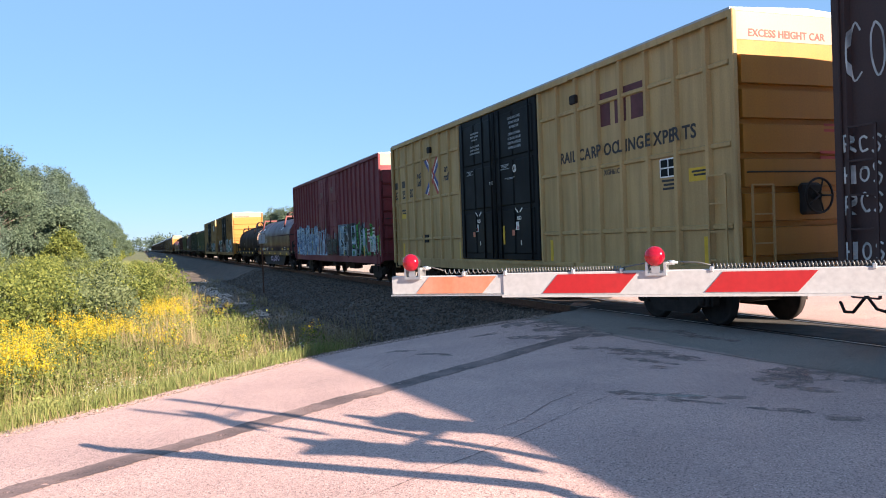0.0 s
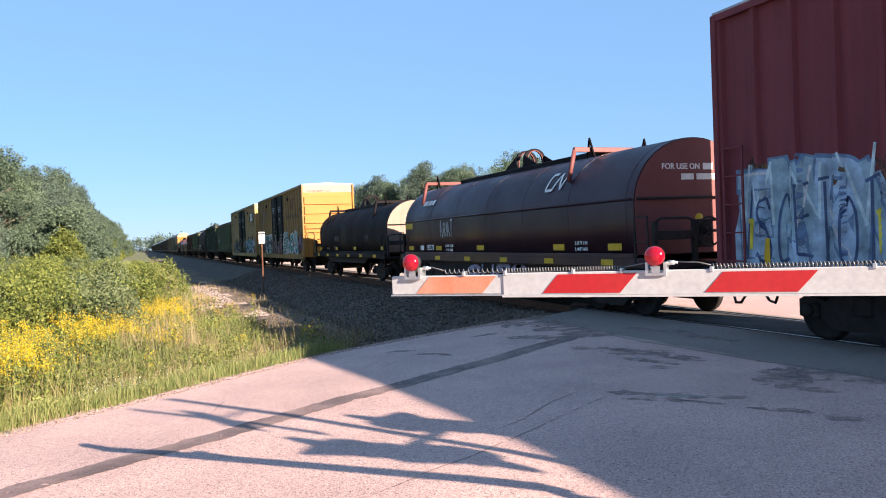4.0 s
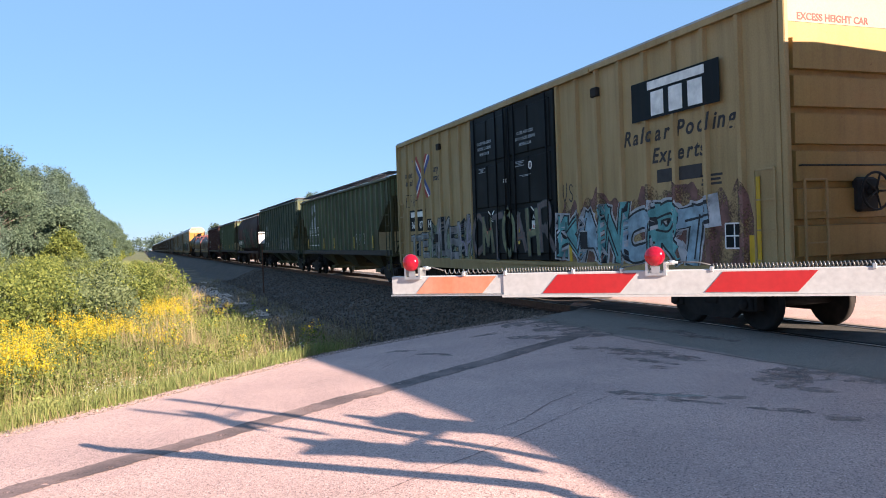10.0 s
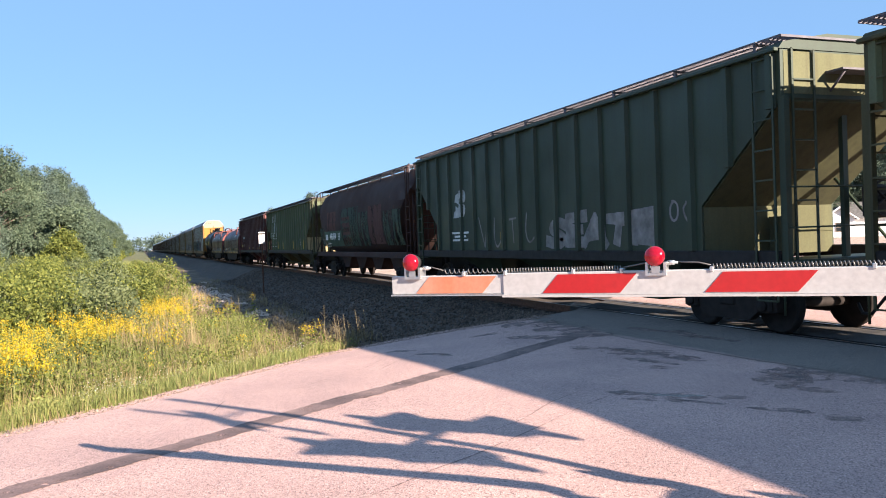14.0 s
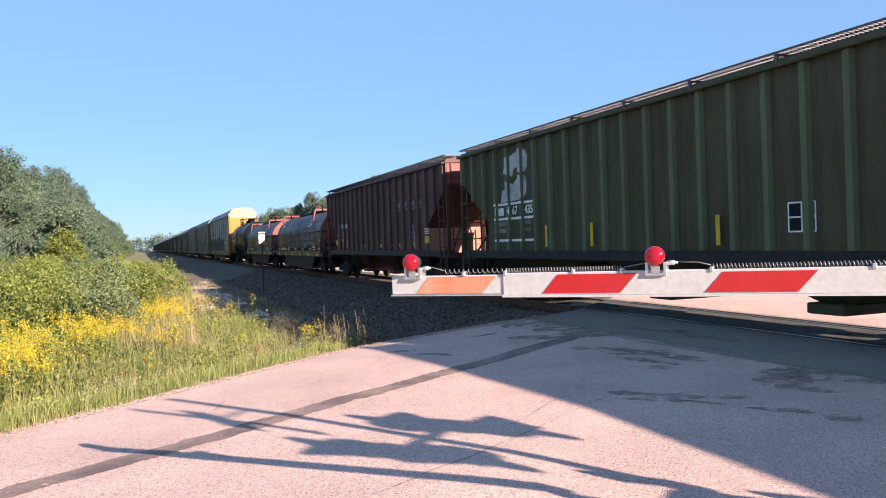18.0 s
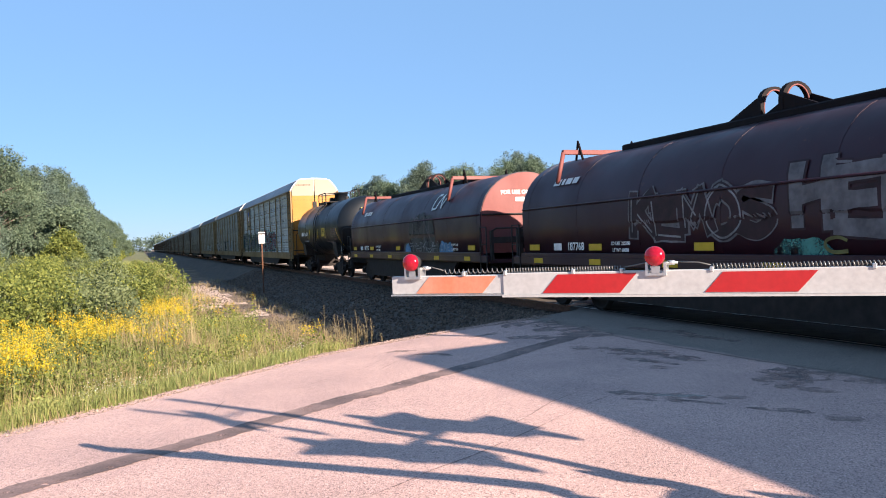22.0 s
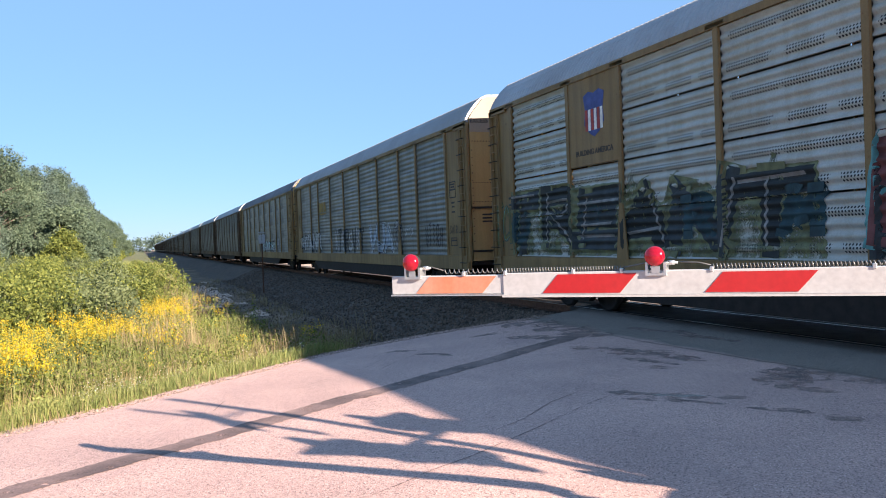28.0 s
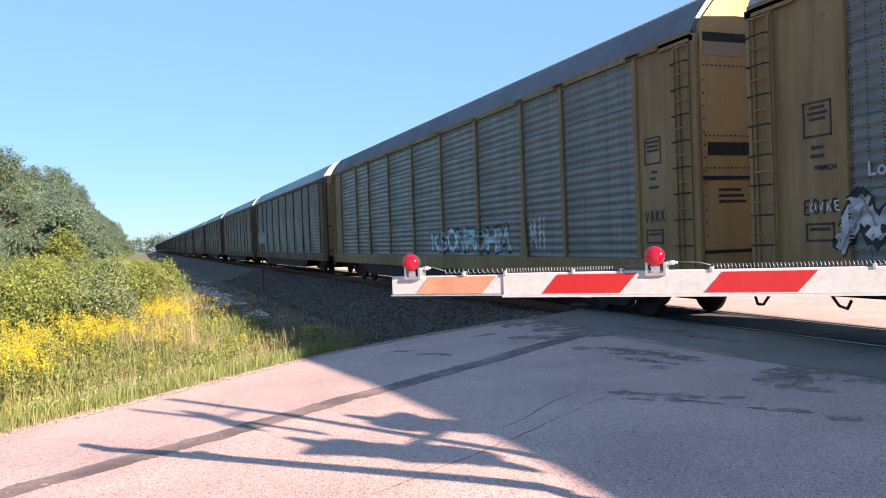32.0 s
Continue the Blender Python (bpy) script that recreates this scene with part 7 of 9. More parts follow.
part("stencil_patch", quick(lambda b: (b.box(PX - 0.004, PX, 6.6, 8.3, 2.02, 2.75), b.box(PX - 0.004, PX, 6.0, 6.5, 2.02, 2.4)), DOORBLK), Fc)
for wd, y in (("56", 7.93), ("07", 7.1), ("14", 6.26)):
    side_text(Fc, wd, y, 2.22, 0.32, LETTERW, PX - 0.008, name="stencil")
bars(Fc, 7.5, 2.5, [1.3], LETTERW, PX - 0.006, 0.18)
part("emblem_patch", quick(lambda b: b.box(PX - 0.075, PX - 0.07, -7.95, -5.5, 3.78, 4.5), DOORBLK), Fc)
block_mark(Fc, -6.85, 4.14, 0.62, LETTERW, PX - 0.076)
side_run(Fc, "Railcar Pooling", -5.05, -8.28, 3.5, 0.4, LETTERK, sf, 0.25)
side_run(Fc, "Experts", -5.92, -7.5, 3.09, 0.38, LETTERK, sf, 0.25)
bars(Fc, -6.75, 2.6, [1.25], LETTERK, PX, 0.24)
door_notes(Fc, False)
yellow_trim(Fc, h)
haze_of_spray(Fc, 2.5, 6.5, 1.12, 2.4, "sage", 26, sf, "grey-green sprayed field")
sprayed(Fc, 2.6, 6.0, 1.12, 2.3, ("ash", "murk", "lilac", "faint"), 26, lambda y, z: sf(y, z) - 0.003, 6, 0.2, "grey and white sprayed lettering")
sprayed(Fc, 6.4, 8.2, 1.12, 1.95, ("ash", "murk", "sky"), 27, sf, 3, 0.2, "grey sprayed lettering")
sprayed(Fc, 7.3, 8.5, 2.8, 3.3, ("black", "black", "black"), 87, sf, 4, 0.022, "black sprayed tag")
sprayed(Fc, -2.3, 2.35, 1.15, 2.45, ("dust", "soot", "rose", "moss"), 28, lambda y, z: sf(y, z) - 0.003, 7, 0.12, "red, green and grey sprayed lettering on the doors")
haze_of_spray(Fc, -8.6, -2.5, 1.12, 2.75, "rose", 30, sf, "brick pink sprayed field")
sprayed(Fc, -7.6, -2.5, 1.12, 2.2, ("aqua", "black", "black", "sky", "silver"), 29, lambda y, z: sf(y, z) - 0.003, 6, 0.36, "pale teal sprayed lettering with black outlines", False, ("fork", "arch", "zigzag", "bowl", "loop", "stem"))
sprayed(Fc, -3.4, -2.6, 2.45, 2.85, ("black", "black", "black"), 85, sf, 3, 0.03, "black sprayed tag")
plate_box(Fc, -8.15, 1.6, 0.42, 0.4, PX - 0.03)
strip(Fc, -8.65, 1.15, 2.5, 0.14, PX - 0.02)
end_text(Fc, "EXCESS HEIGHT CAR", -0.55, 4.8, 0.15, LETTERR, -h - 0.008)

# hoppers
HX0 = -HW + 0.06


def hopper_surf(h, ribs):
    span = h - 0.18

    def depth(y, z):
        k = (y + span) * ribs / (2 * span)
        return -HW - 0.016 if abs(k - round(k)) * 2 * span / ribs < 0.075 else HX0
    return depth


def laid(car, polys, mat, surf, label="", name="painted_mark"):
    """Painted areas, polygons of (y, z), laid in narrow upright strips over sheets and posts."""
    b = Build()
    for poly in polys:
        lo, hi = min(q[0] for q in poly), max(q[0] for q in poly)
        n = max(2, int((hi - lo) / 0.014))
        for i in range(n):
            ya, yb = lo + (hi - lo) * i / n, lo + (hi - lo) * (i + 1) / n
            y = (ya + yb) / 2
            cuts = []
            for (p0, q0), (p1, q1) in zip(poly, poly[1:] + poly[:1]):
                if (p0 <= y) != (p1 <= y):
                    cuts.append(q0 + (q1 - q0) * (y - p0) / (p1 - p0))
            cuts.sort()
            for z0, z1 in zip(cuts[::2], cuts[1::2]):
                x = surf(y, 0) - 0.003
                k = len(b.v)
                b.v += [(x, ya, z0), (x, yb, z0), (x, yb, z1), (x, ya, z1)]
                b.face([k, k + 1, k + 2, k + 3])
    return part(name, b.mesh(name, mat), car, None, label)


def words(car, body, y, z, size, mat, surf, slant=0.0):
    """A stencilled word centred at y, letter by letter on sheets and posts."""
    w = wide_text(body, size, mat, slant) / 2
    side_run(car, body, y + w, y - w, z, size, mat, surf, slant)


def lobed_emblem(car, y, z, s, mat, surf):
    """A big two-lobed emblem with a slanted notch, as plain rounded shapes."""
    upper = [(-0.55, 0.55), (0.55, 0.78), (0.85, 0.72), (1.0, 0.5), (0.98, 0.2), (0.8, 0.05), (0.5, 0.05), (0.48, 0.3), (0.05, 0.18), (-0.08, -0.05), (-0.52, 0.1), (-0.76, 0.1)]
    lower = [(-0.58, -0.12), (-0.05, -0.3), (0.45, -0.02), (0.82, -0.1), (0.92, -0.3), (0.86, -0.62), (0.6, -0.8), (-1.0, -0.84), (-0.85, -0.45), (-0.62, -0.42)]
    laid(car, [[(y - s * a, z + s * c) for a, c in q] for q in (upper, lower)], mat, surf, "big white two-lobed emblem")


def hopper_marks(car, y, number, surf, wide=2.2):
    for z in (2.56, 2.18, 1.62):
        laid(car, [[(y - wide / 2, z - 0.03), (y + wide / 2, z - 0.03), (y + wide / 2, z + 0.03), (y - wide / 2, z + 0.03)]], LETTERW, surf, "", "stencil_bar")
    for wd, dy in zip(number, (0.05, -0.8)):
        words(car, wd, y + dy, 2.37, 0.29, LETTERW, surf)
    laid(car, [[(y + 0.64, 2.27), (y + 1.02, 2.27), (y + 1.02, 2.47), (y + 0.64, 2.47)]], LETTERW, surf, "", "stencil_bar")
    for k, wd in enumerate(("198400", "64600")):
        words(car, wd, y - 0.72, 2.06 - 0.18 * k, 0.14, LETTERD, surf)
        laid(car, [[(y + 0.55, 2.0 - 0.18 * k), (y + 1.0, 2.0 - 0.18 * k), (y + 1.0, 2.1 - 0.18 * k), (y + 0.55, 2.1 - 0.18 * k)]], LETTERD, surf, "", "stencil_bar")


Gc, h = hopper(134.1, "faded green ribbed covered hopper", 17.8, GREENHOP, 22, RIBGREEN, lift=0.28)
gs = hopper_surf(h, 22)
lobed_emblem(Gc, 5.5, 3.28, 0.8, EMBLEMW, gs)
hopper_marks(Gc, 5.5, ("467", "217"), gs)
plate_box(Gc, -4.7, 1.85, 0.42, 0.42, HX0)
sprayed(Gc, -4.3, -3.5, 1.6, 2.05, ("white", "black", "white"), 41, lambda y, z: HX0, 4, 0.03, "white sprayed tag")
for y in (6.9, 2.85, 0.5, -3.42, -6.5):
    strip(Gc, y, 1.45, 1.95, 0.1, -HW - 0.016)
Ic, h = hopper(152.75, "dark green ribbed covered hopper", 16.6, paint("deep_green_paint", (0.032, 0.05, 0.03), (0.025, 0.025, 0.018), 0.45, 0.5), 17, None, 4.35, paint("dim_green_sheet", (0.1, 0.1, 0.05), (0.05, 0.045, 0.03), 0.5, 0.8), paint("sunlit_olive_sheet", (0.12, 0.12, 0.06), (0.06, 0.05, 0.03), 0.5, 0.8), None, 0.2)
lobed_emblem(Ic, 4.5, 2.75, 0.5, EMBLEMW, hopper_surf(h, 17))
sprayed(Ic, -5.2, -1.0, 1.42, 2.15, ("ash", "faint", "ash"), 42, lambda y, z: HX0, 5, 0.2, "tan and grey sprayed lettering", False, ("snake", "comb", "arch", "stem", "comb"))
sprayed(Ic, -0.6, 3.2, 1.45, 2.3, ("faint", "black", "faint"), 43, lambda y, z: HX0, 4, 0.05, "thin white sprayed outlines", False, ("wedge", "cup", "stem", "cup"))
sprayed(Ic, -6.3, -5.5, 1.8, 2.3, ("faint", "faint", "faint"), 44, lambda y, z: HX0, 2, 0.05, "faint grey sprayed ring", False, ("ring",))
bars(Ic, 4.5, 1.85, [1.3, 0.9, 1.2], LETTERW, HX0, 0.06)
for y in (5.4, 1.6, -2.4, -5.0):
    strip(Ic, y, 1.42, 1.85, 0.1, HX0)
Jc, h = round_hopper(169.9, "rust-stained dark green round-sided covered hopper", 15.6, DKGREEN)


def jsurf(y, z):
    pts = [(1.5, -1.3), (2.0, -1.47), (2.6, -1.52), (3.2, -1.5), (3.75, -1.38)]
    for (a, p), (b, q) in zip(pts, pts[1:]):
        if a <= z <= b:
            return p + (q - p) * (z - a) / (b - a)
    return -1.5


def j_panel(y0, y1, z0, z1, mat, name="paint_patch", label=""):
    b = Build()
    b.sheet([[(jsurf(0, z0 + (z1 - z0) * i / 8) - 0.012, y, z0 + (z1 - z0) * i / 8) for y in (y0, y1)] for i in range(9)], 0, True)
    part(name, b.mesh(name, mat), Jc, None, label)


PATCH = paint("fresh_green_patch", (0.026, 0.075, 0.048), (0.02, 0.03, 0.025), 0.35, 0.6)
RUSTP = speckled(paint("rust_scab", (0.115, 0.047, 0.037), (0.045, 0.022, 0.018), 0.6, 0.85), 0.75, 2.0, 14.0, (1, 1, 0.5), 0.05)
j_panel(2.3, 5.9, 1.55, 2.3, PATCH, "paint_patch", "newer green paint panel")
j_panel(3.3, 5.2, 2.75, 3.25, RUSTP, "paint_patch", "rust-red patch where a mark was ground off")
j_panel(3.4, 5.6, 2.32, 2.72, RUSTP, "paint_patch", "rust-red patch where a mark was ground off")
j_panel(0.6, 2.2, 1.6, 2.9, RUSTP, "paint_patch", "rust streaks under a hatch")
j_panel(-4.6, -2.6, 1.6, 3.2, RUSTP, "paint_patch", "rust streaks under a hatch")
OLDGREEN = speckled(paint("streaked_green", (0.034, 0.052, 0.031), (0.025, 0.028, 0.02), 0.5, 0.7), 0.62, 2.2, 16.0, (1, 2.2, 0.35), 0.06)
for y0, y1, z0, z1 in ((-0.9, 2.25, 1.55, 3.3), (5.95, 7.0, 1.55, 2.5), (-7.0, -4.7, 1.55, 2.9), (-2.5, -1.0, 1.55, 3.0)):
    j_panel(y0, y1, z0, z1, OLDGREEN, "paint_patch", "older green paint showing through the grime")
sprayed(Jc, 6.0, 6.7, 1.62, 1.95, ("faint", "faint", "faint"), 88, lambda y, z: jsurf(y, z) - 0.01, 4, 0.025, "thin grey tag")
side_text(Jc, "446494", 4.12, 2.02, 0.46, LETTERW, -1.5, name="stencil")
bars(Jc, 5.5, 1.87, [0.5], LETTERW, -1.49, 0.32)
loads(Jc, 5.1, 1.68, ["LD LMT 199900", "LT WT 63100"], LETTERW, -1.44, 0.1)
plate_box(Jc, 2.85, 2.02, 0.3, 0.32, -1.49, LETTERW, PATCH)
Kc, h = hopper(187.6, "faded green ribbed covered hopper with a white emblem", 17.0, GREENHOP, 22, RIBGREEN, lift=0.21)
ks = hopper_surf(h, 22)
lobed_emblem(Kc, 5.0, 3.28, 0.8, EMBLEMW, ks)
hopper_marks(Kc, 5.0, ("467", "435"), ks)
plate_box(Kc, -4.4, 1.85, 0.5, 0.42, HX0)
for y in (7.4, 3.2, 1.2, -2.7, -6.0):
    strip(Kc, y, 1.45, 1.95, 0.1, -HW - 0.016)
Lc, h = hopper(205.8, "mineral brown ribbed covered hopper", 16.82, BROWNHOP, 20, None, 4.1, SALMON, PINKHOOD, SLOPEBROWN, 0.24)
for y in (-3.47, -4.22, -5.08, -5.78):
    part("painted_mark", flat_side([([(y + 0.3, 2.74), (y - 0.28, 2.82), (y - 0.28, 2.87), (y + 0.3, 2.79)], 0)], HX0, (LETTERD,)), Lc, None, "slanted underline of an emblem")
    part("painted_mark", flat_side([([(y + 0.2, 2.88), (y - 0.16, 2.92), (y - 0.24, 3.1), (y + 0.12, 3.06)], 0)], HX0, (LETTERD,)), Lc, None, "slanted emblem block")
ls = hopper_surf(h, 20)
for y, wd in ((5.09, "467"), (4.3, "369")):
    words(Lc, wd, y, 2.1, 0.29, LETTERS, ls)
    bars(Lc, y, 2.38, [0.42], LETTERS, HX0 - 0.075, 0.2)
for k, (a, c) in enumerate((("LD LMT", "221300"), ("LT WT", "64700"))):
    words(Lc, a, 5.1, 1.82 - 0.15 * k, 0.11, LETTERW, ls)
    words(Lc, c, 4.3, 1.82 - 0.15 * k, 0.11, LETTERW, ls)
plate_box(Lc, 3.44, 2.13, 0.28, 0.3, HX0)
bars(Lc, 2.63, 1.76, [0.5, 0.45, 0.5], LETTERF, HX0, 0.035)
bars(Lc, 1.78, 2.0, [0.4, 0.6, 0.6, 0.6, 0.5], LETTERF, HX0, 0.035)
bars(Lc, 7.75, 4.0, [0.55, 0.5, 0.55], LETTERF, HX0, 0.03)
for y in (4.3, 1.75, -0.9, -3.3, -5.0):
    strip(Lc, y, 1.47, 1.6, 0.52, HX0)
for y in (6.62, -6.5):
    strip(Lc, y, 1.6, 1.84, 0.42, HX0)
bars(Lc, -2.1, 2.0, [0.5, 0.45, 0.5, 0.4], LETTERF, HX0, 0.04)
bars(Lc, -6.5, 2.05, [0.45, 0.45, 0.4], LETTERW, HX0, 0.04)
plate_box(Lc, -5.03, 1.8, 0.35, 0.35, HX0)
part("painted_mark", quick(lambda b: b.turned([(HX0 - 0.004, 0.09), (HX0 - 0.004, 0.12), (HX0, 0.12)], 18, "x", (0, -5.03, 2.12)), LETTERW), Lc, None, "white oval stencil")

# coil cars behind the hoppers
Mc, h, hood = coil_car(223.3, "maroon coil car with a graffiti-sprayed hood", 14.4, MAROON, PINKHOOD, MAROON, PINKHOOD)
rail_wave(hood, -4.0, 2.93, 0.45)
hood_bars(hood, 5.2, 2.85, [0.3, 0.12, 0.25, 0.22], 0.14)
sprayed(hood, -1.2, 2.5, 1.55, 2.45, ("wine", "drab", "faint"), 35, hood_surf, 5, 0.24, "outlined sprayed lettering on the hood", False, ("fork", "comb", "peaks", "ring", "snake"))
sprayed(hood, -5.4, -1.6, 1.55, 2.6, ("drab", "wine", "drab"), 36, hood_surf, 5, 0.2, "dull grey sprayed block lettering", False, ("gate", "comb", "zigzag", "bowl", "comb"))
haze_of_spray(Mc, -2.3, -1.2, 1.27, 1.6, "mint", 86, lambda y, z: -1.458, "pale teal sprayed patch", 0.5)
sprayed(Mc, -2.7, -2.0, 1.28, 1.6, ("olive", "olive", "olive"), 87, lambda y, z: -1.461, 1, 0.05, "olive sprayed curl", False, ("bowl",))
sprayed(hood, -6.9, -6.4, 1.75, 2.0, ("silver", "black", "silver"), 37, hood_surf, 3, 0.03, "thin grey tag")
sill_marks(Mc, h, "187768")
hood_end_text(hood, h)
Nc, h, hood = coil_car(240.5, "maroon coil car with a hood end in sunlit pink", 14.7, MAROON, PINKHOOD, MAROON, PINKHOOD)
rail_wave(hood, -3.75, 2.93, 0.5)
hood_bars(hood, 4.8, 2.8, [0.3, 0.12, 0.25, 0.22], 0.16)
sill_marks(Nc, h, "187737")
haze_of_spray(Nc, -5.3, -0.3, 1.27, 1.68, "grime", 39, lambda y, z: -1.457, "dull sprayed band on the sill", 0.8)
for y0, y1, col, n in ((-1.1, -0.5, "azure", 1), (-5.2, -4.0, "azure", 2)):
    haze_of_spray(Nc, y0, y1, 1.27, 1.68, col, 40 + n, lambda y, z: -1.459, "blue sprayed block", 0.85)
sprayed(Nc, -3.9, -1.1, 1.3, 1.62, ("black", "silver", "silver"), 39, lambda y, z: -1.462, 5, 0.15, "black sprayed block letters with white outlines", False, ("stem", "gate", "peaks", "cup", "gate"))
sprayed(Nc, -5.0, -4.1, 1.32, 1.58, ("sky", "sky", "sky"), 46, lambda y, z: -1.462, 3, 0.035, "pale blue sprayed tag")
haze_of_spray(hood, -3.6, -1.0, 1.6, 2.75, "grime", 47, hood_surf, "murky sprayed cloud on the hood", 0.6)
sprayed(hood, -3.4, -1.2, 1.7, 2.6, ("dust", "dust", "dust"), 48, hood_surf, 2, 0.045, "thin tan sprayed scribble", False, ("bowl", "zigzag"))
hood_end_text(hood, h)

# tank car
Tc, h, R, cz = tank_car(255.85, "black tank car with a railed top platform", 11.4)


def tank_x(z):
    return -math.sqrt(max(0.01, R * R - (z - cz) ** 2)) - 0.012


side_text(Tc, "161053", 2.75, 2.27, 0.33, LETTERW, tank_x(2.27), name="stencil")
bars(Tc, 3.75, 2.17, [0.6], LETTERW, tank_x(2.27), 0.22)
bars(Tc, 3.1, 1.93, [1.3, 1.3], LETTERD, tank_x(1.9), 0.05)
for y in (1.61, -0.6, -2.4):
    strip(Tc, y, 1.98, 2.48, 0.09, tank_x(2.3))
part("notice", quick(lambda b: b.box(tank_x(2.3) - 0.008, tank_x(2.3), -2.2, -1.56, 2.08, 2.52), REFLECT), Tc, None, "yellow notice plate")
bars(Tc, -1.88, 2.4, [0.5, 0.4, 0.5], LETTERK, tank_x(2.3) - 0.008, 0.045)
for i in range(7):
    part("table_line", quick(lambda b: b.box(tank_x(2.3) - 0.005, tank_x(2.3), -4.88, -3.76, 2.04 + 0.085 * i, 2.05 + 0.085 * i), LETTERD), Tc)
for y in (-4.88, -4.6, -4.32, -4.04, -3.77):
    part("table_line", quick(lambda b: b.box(tank_x(2.3) - 0.005, tank_x(2.3), y, y + 0.012, 2.04, 2.56), LETTERD), Tc)
bars(Tc, -4.32, 2.4, [1.0, 0.9, 1.0, 0.8], LETTERF, tank_x(2.3) - 0.002, 0.04)
bars(Tc, -4.2, 1.92, [0.6, 0.4], LETTERF, tank_x(1.9), 0.035)
bars(Tc, -2.5, 1.85, [0.75, 0.7], LETTERF, tank_x(1.8), 0.03)
bars(Tc, -3.3, 1.85, [0.8, 0.7, 0.5], LETTERF, tank_x(1.8), 0.03)
part("placard", quick(lambda b: b.prism([(-4.42, 1.1), (-4.2, 1.36), (-4.42, 1.62), (-4.64, 1.36)], tank_x(1.5) - 0.03, tank_x(1.5) - 0.02, "x"), LETTERW), Tc, None, "white diamond hazard placard")
part("placard_holder", quick(lambda b: b.pipe([(tank_x(1.5), -3.8, 1.66), (tank_x(1.5) - 0.02, -4.0, 1.4), (tank_x(1.5) - 0.02, -4.25, 1.4), (tank_x(1.5), -4.2, 1.66), (tank_x(1.5), -3.8, 1.66)], 0.012, 5), ALU), Tc)
b = Build()
b.sheet([[(tank_x(1.58 + 0.0725 * i) - 0.004, -5.2 + 0.024 * i + w, 1.58 + 0.0725 * i) for w in (0.0, 0.1)] for i in range(13)])
part("reflector", b.mesh("reflector", REFLECT), Tc, None, "long slanting yellow reflector strip")
part("end_notice", quick(lambda b: b.box(-0.35, 0.35, -h - 0.01, -h + 0.04, 2.95, 3.4), REFLECT), Tc, None, "yellow end notice")
end_text(Tc, "161053", 0.08, 2.8, 0.17, LETTERW, -h - 0.02, "stencil")
for z, w in ((2.62, 0.8), (2.5, 0.7)):
    part("stencil_bar", quick(lambda b: b.box(-w / 2, w / 2, -h - 0.01, -h + 0.02, z, z + 0.06), LETTERW), Tc)
for z in (1.75, 1.65, 1.55, 1.45):
    part("stencil_bar", quick(lambda b: b.box(-0.2, 0.15, -h + 0.0, -h + 0.1, z, z + 0.035), LETTERW), Tc)
part("placard", quick(lambda b: b.prism([(0.25, 1.0), (0.45, 1.25), (0.25, 1.5), (0.05, 1.25)], -h - 0.34, -h - 0.32, "y"), LETTERW), Tc, None, "white diamond hazard placard")

# auto racks
Pc, h = rack_car(276.0, "silver and yellow auto rack with graffiti", 26.3, GALV, RACKTAN, (ENDYEL, WHITE), RACKROOF, True, wave=0.045)


def wave_surf(amp):
    """The wavy sheets of a rack's side, and the posts in front of them."""
    def surf(y, z):
        if any(abs(y - p) < 0.075 for p in (-11.95, -9.1, -7.1, -4.26, -1.42, 1.42, 4.26, 7.1, 9.1, 11.95)):
            return -1.548
        q = (z - 1.22) % 0.965
        return -HW + 0.017 + amp * (0.5 - 0.5 * math.cos(2 * math.pi * q / 0.17))
    return surf


wsurf = wave_surf(0.045)


part("logo_panel", quick(lambda b: b.bevelled(-1.535, -1.5, 7.15, 9.02, 3.15, 5.0, 0.008), RACKTAN), Pc, None, "flat tan emblem panel")
shield = [(8.4, 4.6), (8.2, 4.68), (8.0, 4.62), (7.8, 4.68), (7.6, 4.6), (7.66, 4.3), (7.62, 4.0), (7.8, 3.82), (8.0, 3.72), (8.2, 3.82), (8.38, 4.0), (8.34, 4.3)]
part("painted_mark", flat_side([(shield, 0)], -1.538, (LETTERB,)), Pc, None, "blue, red and white shield emblem")
for k in range(6):
    part("painted_mark", flat_side([([(7.66 + 0.115 * k, 4.3), (7.66 + 0.115 * k + 0.09, 4.3), (7.66 + 0.115 * k + 0.09, 3.86), (7.66 + 0.115 * k, 3.86)], 0)], -1.545, ((LETTERW, LETTERR)[k % 2],)), Pc)
side_text(Pc, "BUILDING AMERICA", 8.05, 3.42, 0.16, LETTERK, -1.537)
haze_of_spray(Pc, 2.2, 12.3, 1.25, 2.75, "moss", 52, wsurf, "murky yellow-green sprayed field")
sprayed(Pc, 2.3, 12.2, 1.25, 2.75, ("soot", "moss", "ash", "murk"), 51, lambda y, z: wsurf(y, z) - 0.002, 6, 0.5, "charcoal sprayed lettering with olive outlines", False, ("stem", "loop", "comb", "arch", "zigzag", "stem"), fine=True)
for k, y in enumerate((11.6, 8.4, 4.9, 2.6)):
    sprayed(Pc, y - 0.4, y + 0.4, 1.5, 2.3, ("deep", "deep", "deep"), 90 + k, lambda y, z: wsurf(y, z) - 0.003, 1, 0.3, "dark teal sprayed splash", fine=True)
haze_of_spray(Pc, -6.6, 1.5, 1.25, 2.85, "soot", 53, wsurf, "dark sprayed field")
sprayed(Pc, -6.5, 1.4, 1.3, 2.8, ("brick", "aqua", "murk", "brick"), 53, lambda y, z: wsurf(y, z) - 0.002, 5, 0.46, "brick red sprayed lettering with aqua lines", False, ("fork", "comb", "zigzag", "ring", "loop"), fine=True)
